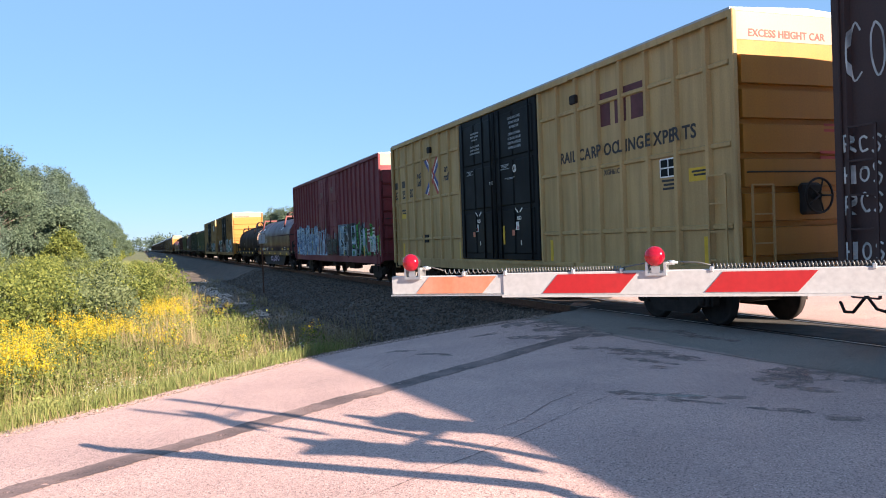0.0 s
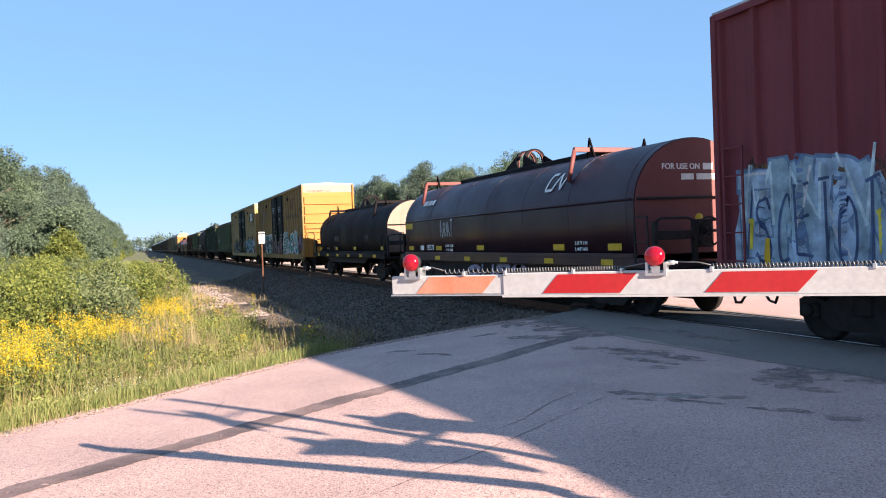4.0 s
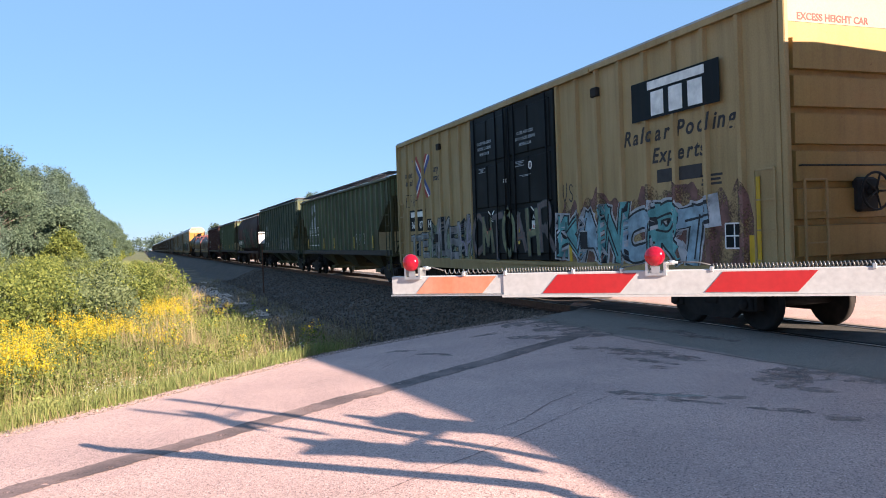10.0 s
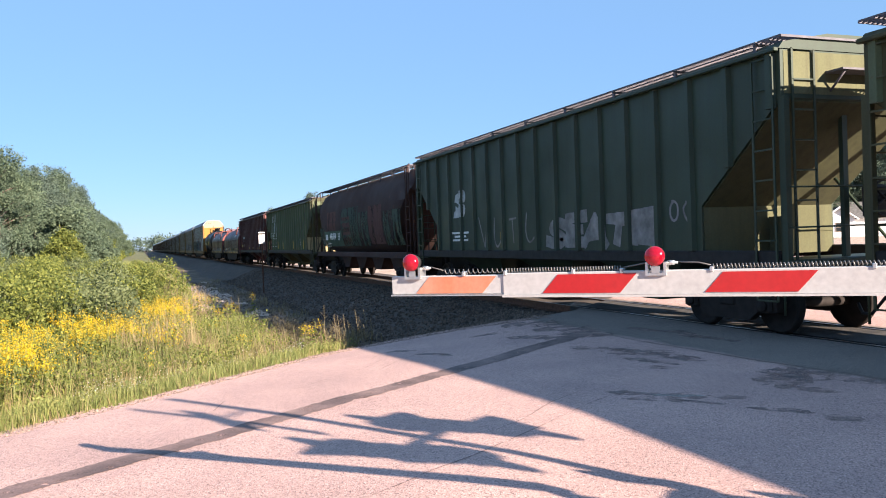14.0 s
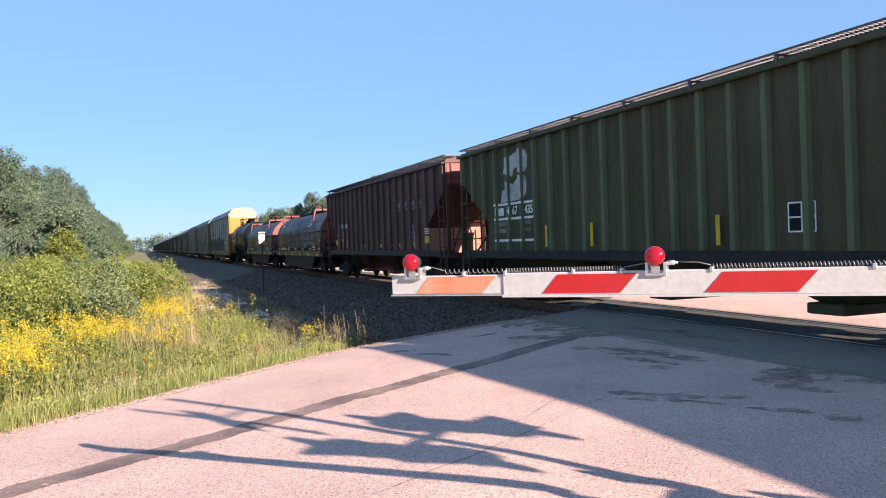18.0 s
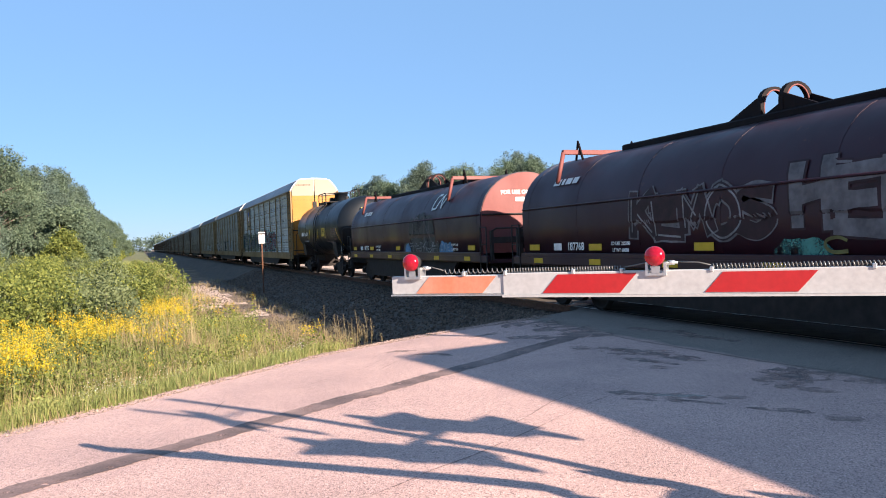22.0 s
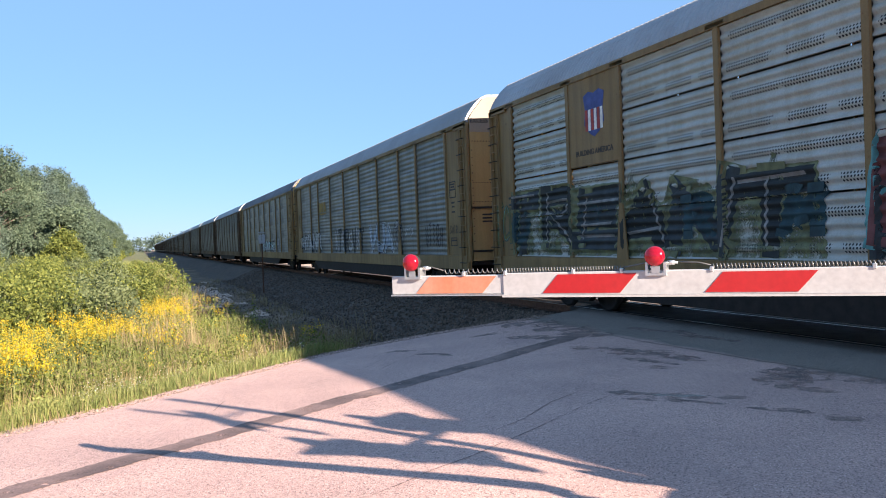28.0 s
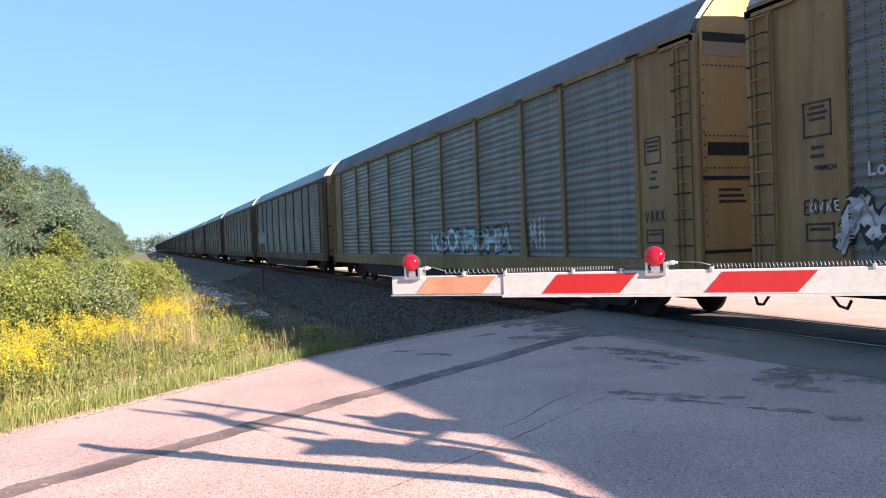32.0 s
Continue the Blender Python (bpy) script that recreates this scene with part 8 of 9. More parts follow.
sprayed(Pc, 11.9, 13.0, 1.5, 2.5, ("olive", "deep", "aqua"), 82, lambda y, z: -1.503, 3, 0.16, "olive and teal sprayed splash")
end_text(Pc, "EXCESS HEIGHT CAR", -0.7, 5.45, 0.1, LETTERK, -h - 0.062)
bars(Pc, -12.6, 2.2, [0.35, 0.3, 0.3], LETTERW, -1.505, 0.05)

Qc, h = rack_car(304.6, "sooty grey auto rack with tan posts", 27.3, GALVDK, RACKTAN, (RACKEND, WHITE), MIDROOF, True)
wsurf = wave_surf(0.026)
yy = 6.0
for dy in (0.56, 0.0, -0.56):
    part("painted_mark", flat_side([([(yy + dy + 0.22, 3.34), (yy + dy - 0.22, 3.34), (yy + dy - 0.22, 3.84), (yy + dy + 0.22, 3.84)], 0)], -HW - 0.012, (LETTERG,)), Qc, None, "gold block of an emblem")
part("painted_mark", flat_side([([(yy + 0.8, 3.2), (yy - 0.85, 3.2), (yy - 0.85, 3.27), (yy + 0.8, 3.27)], 0)], -HW - 0.012, (LETTERG,)), Qc)
sprayed(Qc, 6.7, 12.0, 1.28, 2.25, ("silver", "black", "ash", "silver"), 54, wsurf, 5, 0.5, "silver sprayed lettering with black outlines", False, ("peaks", "stem", "arch", "zigzag", "loop"), fine=True)
sprayed(Qc, -2.0, 3.4, 1.28, 2.3, ("silver", "black", "faint", "murk"), 55, wsurf, 8, 0.12, "jagged black and silver sprayed lettering", False, ("fork", "stem", "comb", "loop", "snake", "wedge"), fine=True)
sprayed(Qc, -6.2, -2.8, 1.3, 2.35, ("frost", "black", "silver", "frost", "silver"), 56, wsurf, 3, 0.55, "pale blue sprayed lettering with black outlines", False, ("wedge", "cup", "arch"), fine=True)
sprayed(Qc, -7.3, -6.3, 1.4, 2.45, ("ash", "black", "black"), 66, wsurf, 1, 0.34, "grey sprayed ring with black outline", False, ("ring",), fine=True)
side_text(Qc, "Los AnGeLES.CA...", 10.45, 2.42, 0.26, SPRAY["silver"], -HW + 0.008, 0.0, 1.15, "graffiti")
side_text(Qc, "R-2234", 12.25, 2.51, 0.1, LETTERK, -1.505, name="stencil")
sprayed(Qc, 11.9, 12.6, 1.9, 2.05, ("white", "black", "white"), 81, lambda y, z: -1.503, 5, 0.02, "thin white tag")
sprayed(Qc, 4.6, 6.4, 1.72, 2.12, ("silver", "black", "silver"), 57, wsurf, 7, 0.022, "thin white tag", fine=True)
sprayed(Qc, -8.6, -7.6, 1.85, 2.15, ("white", "black", "white"), 58, wsurf, 4, 0.025, "thin white tag", fine=True)
sprayed(Qc, -11.5, -9.8, 1.45, 2.2, ("black", "black", "black"), 59, wsurf, 5, 0.06, "black sprayed tag", fine=True)
end_text(Qc, "EXCESS HEIGHT CAR", -0.6, 5.1, 0.17, LETTERK, -h - 0.062)

def bay_marks(car, s, seed):
    """Framed notices, small stencils and rubbed tags on the flat end bay."""
    r = random.Random(seed)
    y = s * 12.42
    x = -1.503
    for z, w, hh in ((3.2, 0.5, 0.5), (1.62, 0.5, 0.26)):
        for a, c, d, e in ((-w / 2, w / 2, hh / 2, hh / 2 - 0.03), (-w / 2, w / 2, -hh / 2, -hh / 2 + 0.03), (-w / 2, -w / 2 + 0.03, -hh / 2, hh / 2), (w / 2 - 0.03, w / 2, -hh / 2, hh / 2)):
            part("notice_frame", quick(lambda b: b.box(x - 0.004, x + 0.002, y + a, y + c, z + min(d, e), z + max(d, e)), LETTERK), car)
        bars(car, y, z + hh / 2 - 0.11, [r.uniform(0.24, 0.4) for _ in range(3 if hh > 0.4 else 1)], LETTERK, x, 0.045)
    for z in (2.78, 2.66, 2.5):
        bars(car, y + r.uniform(-0.05, 0.05), z, [r.uniform(0.14, 0.3)], LETTERK, x, 0.05)
    sprayed(car, y - 0.35, y + 0.3, 1.85, 2.1, ("black", "black", "black"), seed, lambda q, z: x, 4, 0.028, "black rubbed tag")


bay_marks(Qc, -1, 101)
bay_marks(Qc, 1, 102)
Rc, h = rack_car(333.25, "sooty grey auto rack with tan end plates", 27.3, GALVDK, RACKTAN, (RACKEND, RACKEND), DARKROOF, True, True)
sprayed(Rc, -6.2, -0.3, 1.3, 2.0, ("pale", "black", "teal", "silver"), 60, wsurf, 8, 0.14, "pale teal sprayed lettering", fine=True)
sprayed(Rc, -8.2, -7.3, 1.3, 2.2, ("silver", "black", "white"), 61, wsurf, 2, 0.08, "grey sprayed tag", fine=True)
bay_marks(Rc, -1, 103)

ROLLING = len(WHEELS)
far = rack_car(362.1, "grey and brown auto rack", 26.9, GALVFAR, RACKBRN, (RACKTAN, WHITE), MIDROOF)[0]
for k in range(1, 20):
    y = 362.1 + 28.65 * k
    CARS.append((copy_thing(far, Matrix.Translation((TX, y, 0))), y))
# ---------- trees, shrubs and grass ----------
def leaf_cloud(centres, per, spread, size, seed, up=0.3):
    """Small bent leaves round each of many centres, as vertex and face lists."""
    r = np.random.RandomState(seed)
    n = len(centres) * per
    c = np.repeat(np.asarray(centres, float), per, 0)
    c = c + r.normal(0, 1, (n, 3)) * spread
    a = r.normal(0, 1, (n, 3)) + (0, 0, up)
    a /= np.linalg.norm(a, axis=1)[:, None]
    w = np.cross(a, r.normal(0, 1, (n, 3)))
    w /= np.linalg.norm(w, axis=1)[:, None]
    u = np.cross(a, w)
    s = size * (0.6 + 0.8 * r.rand(n, 1))
    v = np.stack([c - u * s, c + w * s * 0.55 + a * s * 0.12, c + u * s, c - w * s * 0.55 + a * s * 0.12], 1).reshape(-1, 3)
    f = np.arange(n * 4).reshape(-1, 4)
    return v, f


def cloud_mesh(name, mat, *sets):
    vs, fs, k = [], [], 0
    for v, f in sets:
        vs.append(v)
        fs.append(f + k)
        k += len(v)
    v, f = np.concatenate(vs), np.concatenate(fs)
    me = bpy.data.meshes.new(name)
    me.vertices.add(len(v))
    me.vertices.foreach_set("co", v.ravel())
    me.loops.add(f.size)
    me.loops.foreach_set("vertex_index", f.ravel().astype(np.int32))
    me.polygons.add(len(f))
    me.polygons.foreach_set("loop_start", (np.arange(len(f)) * f.shape[1]).astype(np.int32))
    me.materials.append(mat)
    me.update(calc_edges=True)
    me.validate()
    return me


def tree_meshes(seed, height, width, mat, low=0.12, lobes=9, leaf=0.115, per=62, pointed=0.0):
    """A trunk with limbs, and a crown of leaf clumps gathered in uneven lobes with gaps."""
    r = np.random.RandomState(seed)
    b = Build()
    top = (r.normal(0, 0.3), r.normal(0, 0.3), height * 0.8)
    b.pipe([(0, 0, -0.4), (top[0] * 0.2, top[1] * 0.3, height * 0.3), (top[0] * 0.6, top[1] * 0.5, height * 0.55), top], 0.02 * height, 9, taper=0.25)
    centres = []
    for i in range(lobes):
        t = low + (1 - low) * (i + 0.5) / lobes
        env = math.sin(math.pi * min(1, 0.18 + 0.8 * t)) ** 0.7 * (1 - pointed * t)
        for k in range(3):
            a = 2.4 * (3 * i + k) + r.rand()
            rad = width / 2 * env * (0.45 + 0.5 * r.rand())
            c = np.array([rad * math.cos(a), rad * math.sin(a), height * (t * 0.93 + 0.03) + r.normal(0, 0.25)])
            b.pipe([(top[0] * t, top[1] * t, max(0.5, c[2] - 1.2)), tuple(c * (0.55, 0.55, 1) - (0, 0, 0.4)), tuple(c)], 0.05 + 0.004 * height, 6, taper=0.3)
            lr = width * (0.13 + 0.1 * r.rand())
            m = 13
            d = r.normal(0, 1, (m, 3))
            d /= np.linalg.norm(d, axis=1)[:, None]
            centres.append(c + d * lr * (0.55 + 0.45 * r.rand(m, 1)) * (1, 1, 0.75))
    cs = np.concatenate(centres)
    return b.mesh("trunk", BARK), cloud_mesh("crown", mat, leaf_cloud(cs, per, width * 0.028 + 0.06, leaf, seed + 50))


def plant_tree(kind, x, y, label, group, s=1.0, turn=0.0):
    t = empty("tree", label, "tree", Matrix.Translation((x, y, land_z(x, y) - 0.1)) @ pose(0, 0, 0, 0, 0, turn), group)
    a, c = part("trunk", kind[0], t), part("crown", kind[1], t)
    a.scale = c.scale = (s, s, s * (0.95 + 0.1 * math.sin(x * 7 + y)))
    return t


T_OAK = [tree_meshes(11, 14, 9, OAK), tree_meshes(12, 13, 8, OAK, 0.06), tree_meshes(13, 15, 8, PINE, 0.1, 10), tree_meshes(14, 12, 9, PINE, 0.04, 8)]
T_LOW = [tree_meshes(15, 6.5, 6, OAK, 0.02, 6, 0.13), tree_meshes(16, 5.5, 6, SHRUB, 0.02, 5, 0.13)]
rnd = random.Random(21)
y = 78.0
while y < 480:
    for lane in range(2):
        x = -13.5 - lane * 8 + rnd.uniform(-1.5, 1.5)
        plant_tree(T_OAK[rnd.randrange(4)], x, y + rnd.uniform(-2, 2), "tall leafy woodland tree at the edge of the line", "woodland beside the track", rnd.uniform(0.82, 1.08) * (0.98 if lane else 0.84) * (1 + 0.24 * smooth(95, 130, y) + 0.16 * smooth(170, 260, y)), rnd.uniform(0, 360))
    plant_tree(T_LOW[rnd.randrange(2)], -7.5 + rnd.uniform(-1.5, 1.2), y + rnd.uniform(-3, 3), "low bushy tree in front of the woodland", "woodland beside the track", rnd.uniform(0.7, 1.05), rnd.uniform(0, 360))
    y += 5.0 if y < 170 else 9.0
# far side, beyond the train: a bend of trees behind the house, then a long row
for i in range(30):
    a = radians(33.5 + 21 * i / 29)
    d = 124 + 24 * i / 29 + rnd.uniform(-3, 6)
    plant_tree(T_OAK[rnd.randrange(4)], d * math.sin(a), d * math.cos(a), "tall leafy tree beyond the railway", "trees beyond the railway", rnd.uniform(0.9, 1.08) + 0.24 * i / 29, rnd.uniform(0, 360))
d = 100.0
while d < 520:
    plant_tree(T_OAK[rnd.randrange(4)], 62 + rnd.uniform(-3, 3), d, "tall leafy tree beyond the railway", "trees beyond the railway", rnd.uniform(0.94, 1.1) * (1 + 0.28 * smooth(108, 190, d)), rnd.uniform(0, 360))
    d += rnd.uniform(4.0, 6.0) if d < 240 else 9
far_side = random.Random(77)
for i in range(26):
    plant_tree(T_OAK[far_side.randrange(4)], 71 + far_side.uniform(-3, 4), 98 + 6.2 * i + far_side.uniform(-2, 2), "tall leafy tree beyond the railway", "trees beyond the railway", far_side.uniform(0.95, 1.12) * (1 + 0.28 * smooth(108, 190, 98 + 6.2 * i)), far_side.uniform(0, 360))
for i in range(16):
    a, d = radians(34 + 20 * i / 15), 133 + 24 * i / 15 + far_side.uniform(-3, 5)
    plant_tree(T_OAK[far_side.randrange(4)], d * math.sin(a), d * math.cos(a), "tall leafy tree beyond the railway", "trees beyond the railway", far_side.uniform(0.92, 1.1) + 0.24 * i / 15, far_side.uniform(0, 360))
bare = empty("tree", "bare grey dead tree beyond the railway", "tree", (98, 92, 0))
part("trunk", T_OAK[0][0], bare).scale = (0.9, 0.9, 1.25)
plant_tree(T_OAK[2], 33, 395, "lone tall tree beyond the railway", "", 1.05, 40)
plant_tree(T_OAK[0], 27, 420, "lone tall tree beyond the railway", "", 0.8, 140)
# distant woods closing the view
cs = []
r = np.random.RandomState(4)
for i in range(900):
    t = r.rand()
    x, yy = (-60 + 420 * t, 820 + 60 * r.rand()) if i % 3 else (-40 - 300 * r.rand(), 200 + 640 * t)
    cs.append((x, yy, land_z(x, yy) + (2 + 11 * r.rand()) * (0.8 + 0.25 * math.sin(x * 0.06) + 0.2 * math.sin(x * 0.021 + yy * 0.01))))
tagged(new("distant_woods", cloud_mesh("distant_woods", PINE, leaf_cloud(cs, 26, 2.2, 1.1, 6))), "green woods on the skyline with haze put into the leaf colour", "woods", kind="stuff")
cs = [(66 + 36 * r.rand(), 120 + 660 * r.rand() ** 1.4, 1 + 9 * r.rand()) for i in range(1700)]
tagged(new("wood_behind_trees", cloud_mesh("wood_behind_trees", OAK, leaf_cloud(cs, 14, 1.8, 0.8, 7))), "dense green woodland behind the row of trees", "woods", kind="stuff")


def shrub_meshes(seed, h, w, mat, leaf=0.047, n=150, per=34):
    r = np.random.RandomState(seed)
    b = Build()
    cs = []
    for i in range(n):
        a, rr = r.rand() * 6.28, math.sqrt(r.rand()) * w / 2
        z = h * (0.12 + 0.88 * r.rand() ** 0.7) * (1 - 0.5 * (rr / (w / 2)) ** 2)
        cs.append((rr * math.cos(a), rr * math.sin(a), z))
        if i % 5 == 0:
            b.pipe([(0.25 * rr * math.cos(a), 0.25 * rr * math.sin(a), -0.1), (0.7 * rr * math.cos(a), 0.7 * rr * math.sin(a), z * 0.6), (rr * math.cos(a), rr * math.sin(a), z)], 0.014, 5, taper=0.4)
    return b.mesh("stems", BARK), cloud_mesh("leaves", mat, leaf_cloud(cs, per, 0.13, leaf, seed + 9, 0.6))


SHRUBS = [shrub_meshes(31, 2.3, 2.8, SHRUB), shrub_meshes(32, 2.1, 2.6, SHRUBPALE, 0.054), shrub_meshes(33, 1.9, 2.4, SHRUB, 0.042), shrub_meshes(34, 2.2, 2.6, SHRUB, 0.05)]
for i in range(74):
    yy = 20.5 + 60 * rnd.random() ** 1.6
    az = radians(rnd.uniform(-11.5, 0.9))
    x = yy * math.tan(az)
    if yy < 24 and x > -0.8:
        continue
    k = SHRUBS[rnd.choice((0, 0, 1, 1, 2, 3))]
    sh = empty("shrub", "leafy yellow-green roadside shrub", "shrub", Matrix.Translation((x, yy, land_z(x, yy) - 0.05)) @ pose(0, 0, 0, 0, 0, rnd.uniform(0, 360)), "shrubs beside the road")
    s = rnd.uniform(0.7, 1.0)
    for nm, me in zip(("stem", "foliage"), k):
        part(nm, me, sh).scale = (s, s, s)


def blades(name, label, spots, h0, h1, w, mat, seed, lean=0.35, head=0.0):
    """Tapered, bent blades, three segments each; head: a seed tuft share of the length."""
    r = np.random.RandomState(seed)
    p = np.asarray(spots)
    n = len(p)
    h = (h0 + (h1 - h0) * r.rand(n, 1) ** 1.3)
    a = r.rand(n) * 2 * math.pi
    d = np.stack([np.cos(a), np.sin(a), np.zeros(n)], 1) * lean * h * r.rand(n, 1)
    b2 = r.rand(n) * 2 * math.pi
    s = np.stack([np.cos(b2), np.sin(b2), np.zeros(n)], 1) * w * (0.6 + 0.8 * r.rand(n, 1))
    up = np.array([0, 0, 1.0])
    mid = p + up * h * 0.55 + d * 0.3
    tip = p + up * h + d
    v = np.stack([p - s, p + s, mid - s * 0.8, mid + s * 0.8, tip - s * 0.12, tip + s * 0.12], 1).reshape(-1, 3)
    k = np.arange(n)[:, None] * 6
    f = np.concatenate([k + (0, 1, 3, 2), k + (2, 3, 5, 4)])
    return tagged(new(name, cloud_mesh(name, mat, (v, f))), label, "grass", kind="stuff")


def verge(count, seed, d0, d1, x0, x1, clump=0.0):
    """Spots at d0 to d1 metres outside the road's left edge."""
    r = np.random.RandomState(seed)
    out = []
    while len(out) < count:
        x = x0 + (x1 - x0) * r.rand()
        d = d0 + (d1 - d0) * r.rand()
        v = left_edge(x) + d + 0.25 * noise.noise((x * 1.1, d, 2))
        y = (v + 0.677 * (x - 1.35)) / 0.736 + 4.38
        if clump and noise.noise((x * 1.3, y * 1.3, seed)) < clump * r.rand() - 0.2:
            continue
        out.append((x, y, ground_z(x, y) - 0.02))
    return out


blades("verge_grass", "green grass along the road edge", verge(27000, 1, 0.3, 3.2, -5.5, 3.2), 0.07, 0.36, 0.0042, GRASS, 2, 0.6)
blades("verge_fringe", "short sparse grass at the asphalt edge", verge(3600, 5, 0.0, 0.5, -5.5, 3.4, 0.6), 0.03, 0.12, 0.004, GRASS, 5, 0.7)
blades("bank_grass", "green grass at the corner of the bank", verge(6500, 6, 0.2, 2.2, 0.8, 3.5), 0.06, 0.26, 0.0042, GRASS, 14, 0.6)
blades("meadow_grass", "tall mixed grass behind the verge", verge(15000, 3, 2.0, 8.5, -7.0, 2.6), 0.3, 0.8, 0.008, GRASS, 4)
blades("dry_grass", "dry straw-coloured grass and weeds", verge(7000, 7, 0.9, 6.0, -5.0, 4.2, 0.5), 0.25, 0.7, 0.004, DRYGRASS, 8)
blades("dry_fringe", "short dry grass mixed into the verge", verge(6000, 27, 0.1, 3.0, -5.5, 3.7), 0.05, 0.24, 0.0035, DRYGRASS, 28, 0.7)
r = np.random.RandomState(9)
strip_spots = []
while len(strip_spots) < 10500:
    yy = 17 + 95 * r.rand() ** 1.6
    x = 1.25 - 1.9 * r.rand() + 1.3 * r.rand() ** 2 * smooth(24, 32, yy) + 0.35 * noise.noise((0, yy * 0.5, 1))
    strip_spots.append((x, yy, land_z(x, yy) - 0.03))
blades("tall_grass", "tall reddish dry grass at the edge of the sandy strip", strip_spots, 0.45, 1.15, 0.008, STRAW, 12)
blades("tall_green_grass", "tall green grass beside the sandy strip", [(p[0] - 0.5, p[1], p[2]) for p in strip_spots[::2]], 0.4, 1.0, 0.01, GRASS, 13)


r = np.random.RandomState(19)
back = []
while len(back) < 7000:
    yy = 36 + 90 * r.rand() ** 1.3
    x = -2.6 + 4.6 * r.rand() + 0.6 * noise.noise((0, yy * 0.2, 4))
    back.append((x, yy, land_z(x, yy) - 0.03))
blades("far_tall_grass", "tall dry and green grass along the woods", back, 0.5, 1.25, 0.022, GRASS, 20)
tufts = []
while len(tufts) < 2600:
    yy, x = 19 + 45 * r.rand() ** 1.5, 1.5 + 4.2 * r.rand()
    if noise.noise((x * 0.9, yy * 0.5, 7)) > 0.12:
        tufts.append((x, yy, ground_z(x, yy) - 0.01))
blades("dirt_tufts", "sparse weedy tufts on the dirt strip", tufts, 0.08, 0.35, 0.008, STRAW, 21, 0.7)


def forbs(name, label, spots, h, mat, seed, per=9, leaf=0.022, spread=0.06):
    """Low leafy weeds between the blades."""
    r = np.random.RandomState(seed)
    cs = [(x + r.normal(0, 0.05), y + r.normal(0, 0.05), z + h * (0.2 + 0.8 * r.rand())) for x, y, z in spots for k in range(3)]
    tagged(new(name, cloud_mesh(name, mat, leaf_cloud(cs, per, spread, leaf, seed, 0.5))), label, "weeds", kind="stuff")


forbs("low_weeds", "low leafy green weeds in the verge", verge(1500, 21, 0.5, 3.4, -5.5, 4.2, 0.5), 0.22, GRASS, 22)
forbs("meadow_weeds", "leafy olive weeds in the meadow", verge(2200, 23, 1.8, 9.0, -8.0, 3.0, 0.4), 0.6, SHRUB, 24, 10, 0.028, 0.09)
forbs("seed_heads", "fine reddish-tan seed heads over the grass", verge(2600, 25, 1.3, 6.0, -5.0, 4.0, 0.5), 0.75, STRAW, 26, 7, 0.008, 0.05)


def goldenrod(spots, seed):
    r = np.random.RandomState(seed)
    stems, plumes, greens = Build(), [], []
    for x, y, z in spots:
        h = 0.65 + 0.4 * r.rand()
        lx, ly = r.normal(0, 0.06, 2)
        stems.pipe([(x, y, z), (x + lx * 0.4, y + ly * 0.4, z + h * 0.6), (x + lx, y + ly, z + h)], 0.005, 4, 0, False)
        for k in range(5):
            plumes.append((x + lx + r.normal(0, 0.07), y + ly + r.normal(0, 0.07), z + h - 0.22 * r.rand() ** 1.5))
        for k in range(5):
            greens.append((x + lx * 0.5, y + ly * 0.5, z + h * (0.2 + 0.55 * r.rand())))
    tagged(new("goldenrod_stems", stems.mesh("goldenrod_stems", GRASS)), "thin green goldenrod stems", "flowers", kind="stuff")
    tagged(new("goldenrod_leaves", cloud_mesh("goldenrod_leaves", SHRUB, leaf_cloud(greens, 12, 0.09, 0.04, seed + 1))), "narrow green goldenrod leaves", "flowers", kind="stuff")
    tagged(new("goldenrod_blooms", cloud_mesh("goldenrod_blooms", GOLDENROD, leaf_cloud(plumes, 15, 0.046, 0.014, seed + 2))), "bright yellow goldenrod blooms", "flowers", kind="stuff")


gr = random.Random(8)
gold = []
while len(gold) < 430:
    y = 11.5 + 17 * gr.random()
    x = -2.9 + 0.22 * (y - 11.5) + gr.gauss(0, 0.95)
    if noise.noise((x * 0.8, y * 0.45, 3)) + 0.4 * noise.noise((x * 2.6, y * 1.5, 8)) > 0.02 + 0.22 * smooth(17, 12.5, y) + 0.45 * (gr.random() - 0.5) and across(x, y) - left_edge(x) > 1.9:
        gold.append((x, y, ground_z(x, y)))
for k in range(4):
    x, y = 1.6 + 1.9 * gr.random(), 15.6 + 1.6 * gr.random()
    gold.append((x, y, ground_z(x, y)))
goldenrod(gold, 16)

# small pale asters in the verge
forbs("white_asters", "tiny white asters among the grass", [q for q in verge(420, 33, 0.9, 2.6, -1.0, 3.2, 0.8)], 0.42, leafy("aster_petals", (0.42, 0.4, 0.36), (0.7, 0.68, 0.62)), 34, 5, 0.008, 0.05)

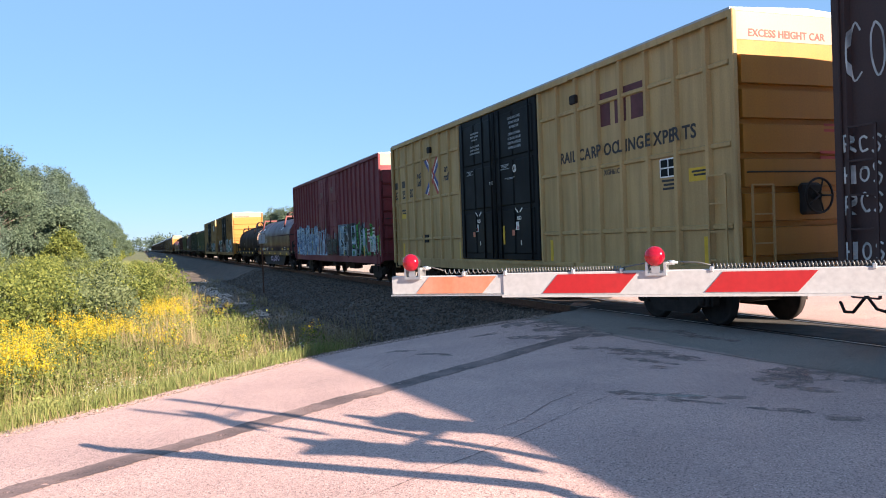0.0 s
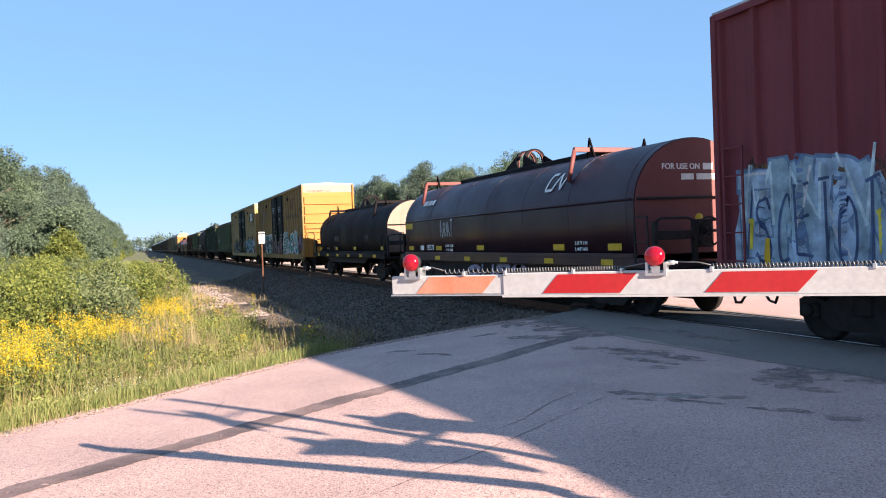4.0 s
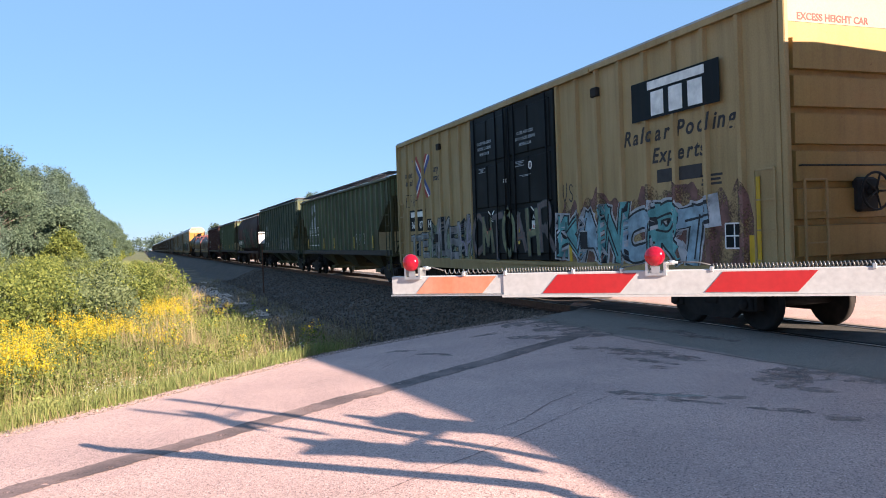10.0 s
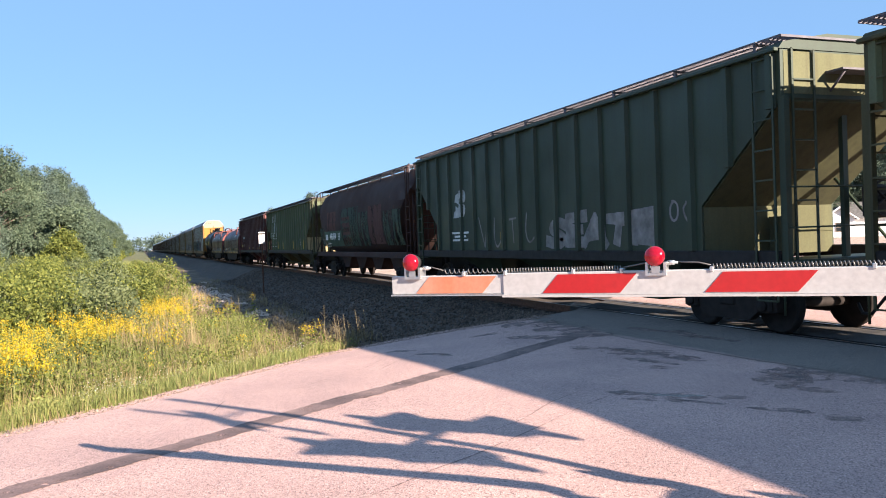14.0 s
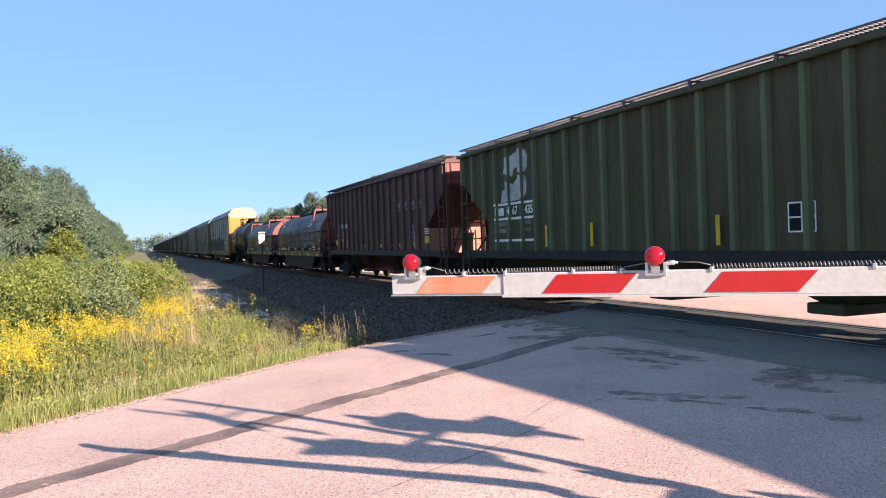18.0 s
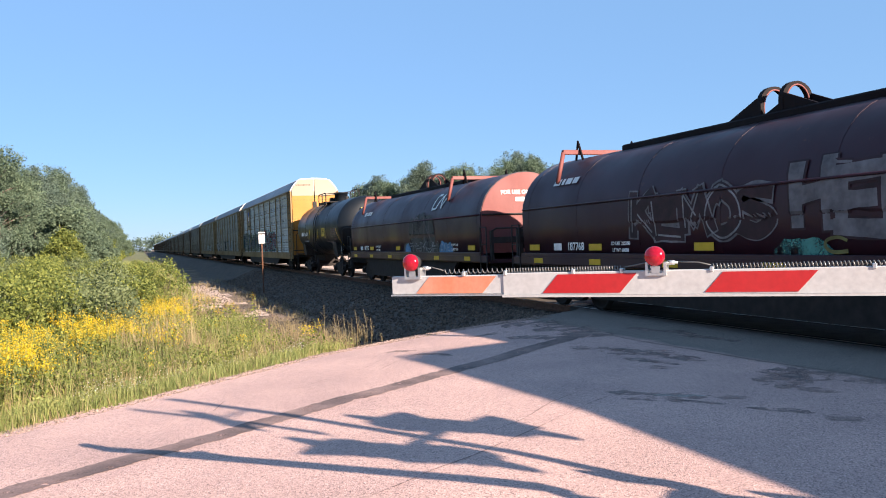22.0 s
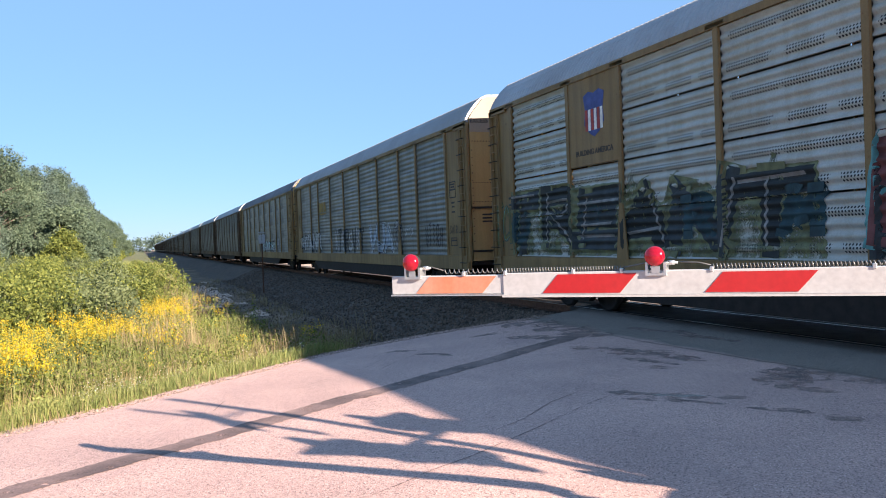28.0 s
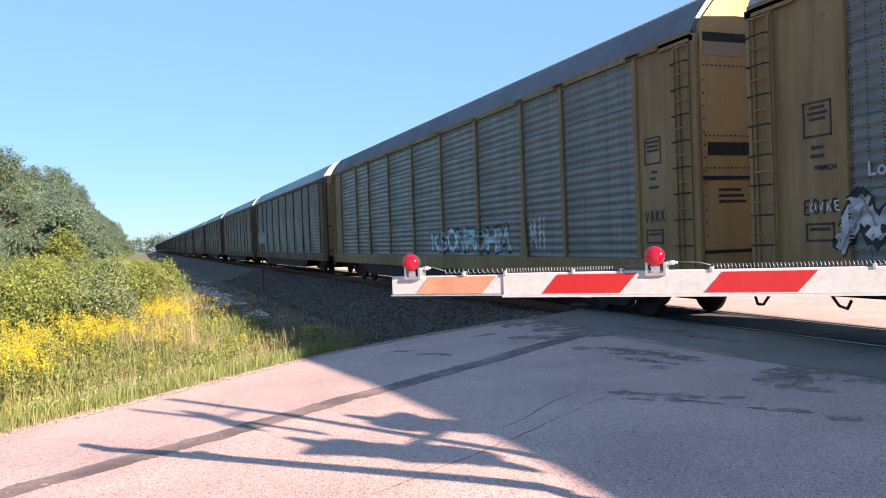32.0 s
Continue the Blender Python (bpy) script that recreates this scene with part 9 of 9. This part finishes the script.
# single weeds standing over the bank
wr = random.Random(3)
WEEDS = [(3.5, 16.5, 1.15), (2.6, 17.0, 0.85), (2.75, 16.7, 0.7), (2.1, 16.6, 0.8), (4.6, 16.0, 0.3)] + [(1.6 + 2.7 * wr.random(), 14.8 + 2.1 * wr.random(), 0.35 + 0.45 * wr.random()) for _ in range(64)] + [(1.4 + 1.6 * wr.random(), 18 + 12 * wr.random(), 0.5 + 0.6 * wr.random()) for _ in range(16)]
for i, (x, y, h) in enumerate(WEEDS):
    def weed(b):
        q = random.Random(i)
        b.pipe([(0, 0, -0.05), (0.02, 0, h * 0.5), (q.uniform(-0.05, 0.03), 0, h)], 0.007, 5, taper=0.4)
        for k in range(7):
            z = h * (0.25 + 0.65 * k / 7)
            a = q.uniform(0, 6.28)
            l = 0.22 * h * (1.15 - z / h)
            b.pipe([(0.01, 0, z), (l * math.cos(a), l * math.sin(a), z + l * 0.9)], 0.004, 4, taper=0.5)
            b.pipe([(l * 0.6 * math.cos(a), l * 0.6 * math.sin(a), z + l * 0.5), (l * 0.9 * math.cos(a + 0.7), l * 0.9 * math.sin(a + 0.7), z + l * 1.1)], 0.003, 4, taper=0.5)
    w = empty("weed", "dry brown branching weed stalk at the ballast edge", "weed", (x, y, ground_z(x, y)), "weeds on the bank")
    part("stalk", quick(weed, STRAW), w)

# ---------- house beyond the railway ----------
SIDING = paint("white_siding", (0.72, 0.72, 0.72), (0.45, 0.42, 0.38), 0.12, 0.6)
SHINGLE = plain("grey_shingle", (0.12, 0.115, 0.11), 0.9, 0, 0.35, 3)
PANE, _n, _l, _b = nodes_of("window_glass")
_b.inputs["Base Color"].default_value, _b.inputs["Roughness"].default_value = (0.02, 0.025, 0.03, 1), 0.06
HX, HY = 99.0, 92.0
house = empty("house", "small white-sided gabled house with a grey shingle roof", "house", Matrix.Translation((HX, HY, land_z(HX, HY))) @ pose(0, 0, 0, 0, 0, -40))
part("wall", quick(lambda b: (b.box(-2, 2, -5, 1, -0.4, 2.9), b.prism([(-2, 2.9), (2, 2.9), (0, 4.4)], -4.99, 1), b.box(-2, 9, -1, 6, -0.4, 2.9)), SIDING), house)
for k in range(12):
    part("siding_board", quick(lambda b: b.prism([(-5.0, 0.1 + k * 0.23), (-5.03, 0.1 + k * 0.23), (-5.005, 0.32 + k * 0.23), (-5.0, 0.32 + k * 0.23)], -2, 2, "x"), SIDING), house)
for s in (-1, 1):
    part("roof", quick(lambda b: b.prism([(0, 4.7), (s * 2.5, 2.85), (s * 2.5, 2.7), (0, 4.5)], -5.4, 2.5), SHINGLE), house)
    part("barge_board", quick(lambda b: b.prism([(0, 4.68), (s * 2.5, 2.83), (s * 2.5, 2.58), (0, 4.4)], -5.46, -5.4), SIDING), house)
part("main_roof", quick(lambda b: b.prism([(-1.6, 2.8), (2.5, 5.4), (6.6, 2.8)], -2.4, 9.4, "x"), SHINGLE), house, None, "grey shingle main roof")
wdw = part("window", quick(lambda b: (b.box(-0.6, 0.6, -5.09, -5.0, 0.95, 1.0), b.box(-0.6, 0.6, -5.09, -5.0, 2.2, 2.28), b.box(-0.6, -0.52, -5.09, -5.0, 1.0, 2.2), b.box(0.52, 0.6, -5.09, -5.0, 1.0, 2.2), b.box(-0.52, 0.52, -5.07, -5.0, 1.57, 1.62)), WHITE), house)
part("pane", quick(lambda b: b.box(-0.52, 0.52, -5.05, -5.02, 1.0, 2.2), PANE), wdw)


# ---------- what moves ----------
# Metres that the train has run, by seconds.
RUN = [(0, 0.0), (2, 19.18), (4, 38.39), (6, 57.63), (8, 76.92), (10, 96.26), (12, 115.7), (14, 135.28), (16, 154.87), (18, 174.36), (20, 193.65), (22, 212.7), (24, 231.65), (26, 250.65), (28, 269.8), (30, 289.12), (32, 308.54)]


def rolled(t):
    for (t0, s0), (t1, s1) in zip(RUN, RUN[1:]):
        if t <= t1:
            return s0 + (s1 - s0) * (t - t0) / (t1 - t0)


def motions():
    for car, mid in CARS:
        walk(car, [(t, pose(TX, mid - s, 0)) for t, s in RUN])
    # wheels roll on the rail: 0.455 m from axle to rail
    turns = [(32.0 * i / 500, math.degrees(rolled(32.0 * i / 500) / 0.455)) for i in range(501)]
    for wheels, k in WHEELS[:ROLLING]:
        walk(wheels, [(t, pose(0, k, 0.455, a, 0, 0)) for t, a in turns])


motions()
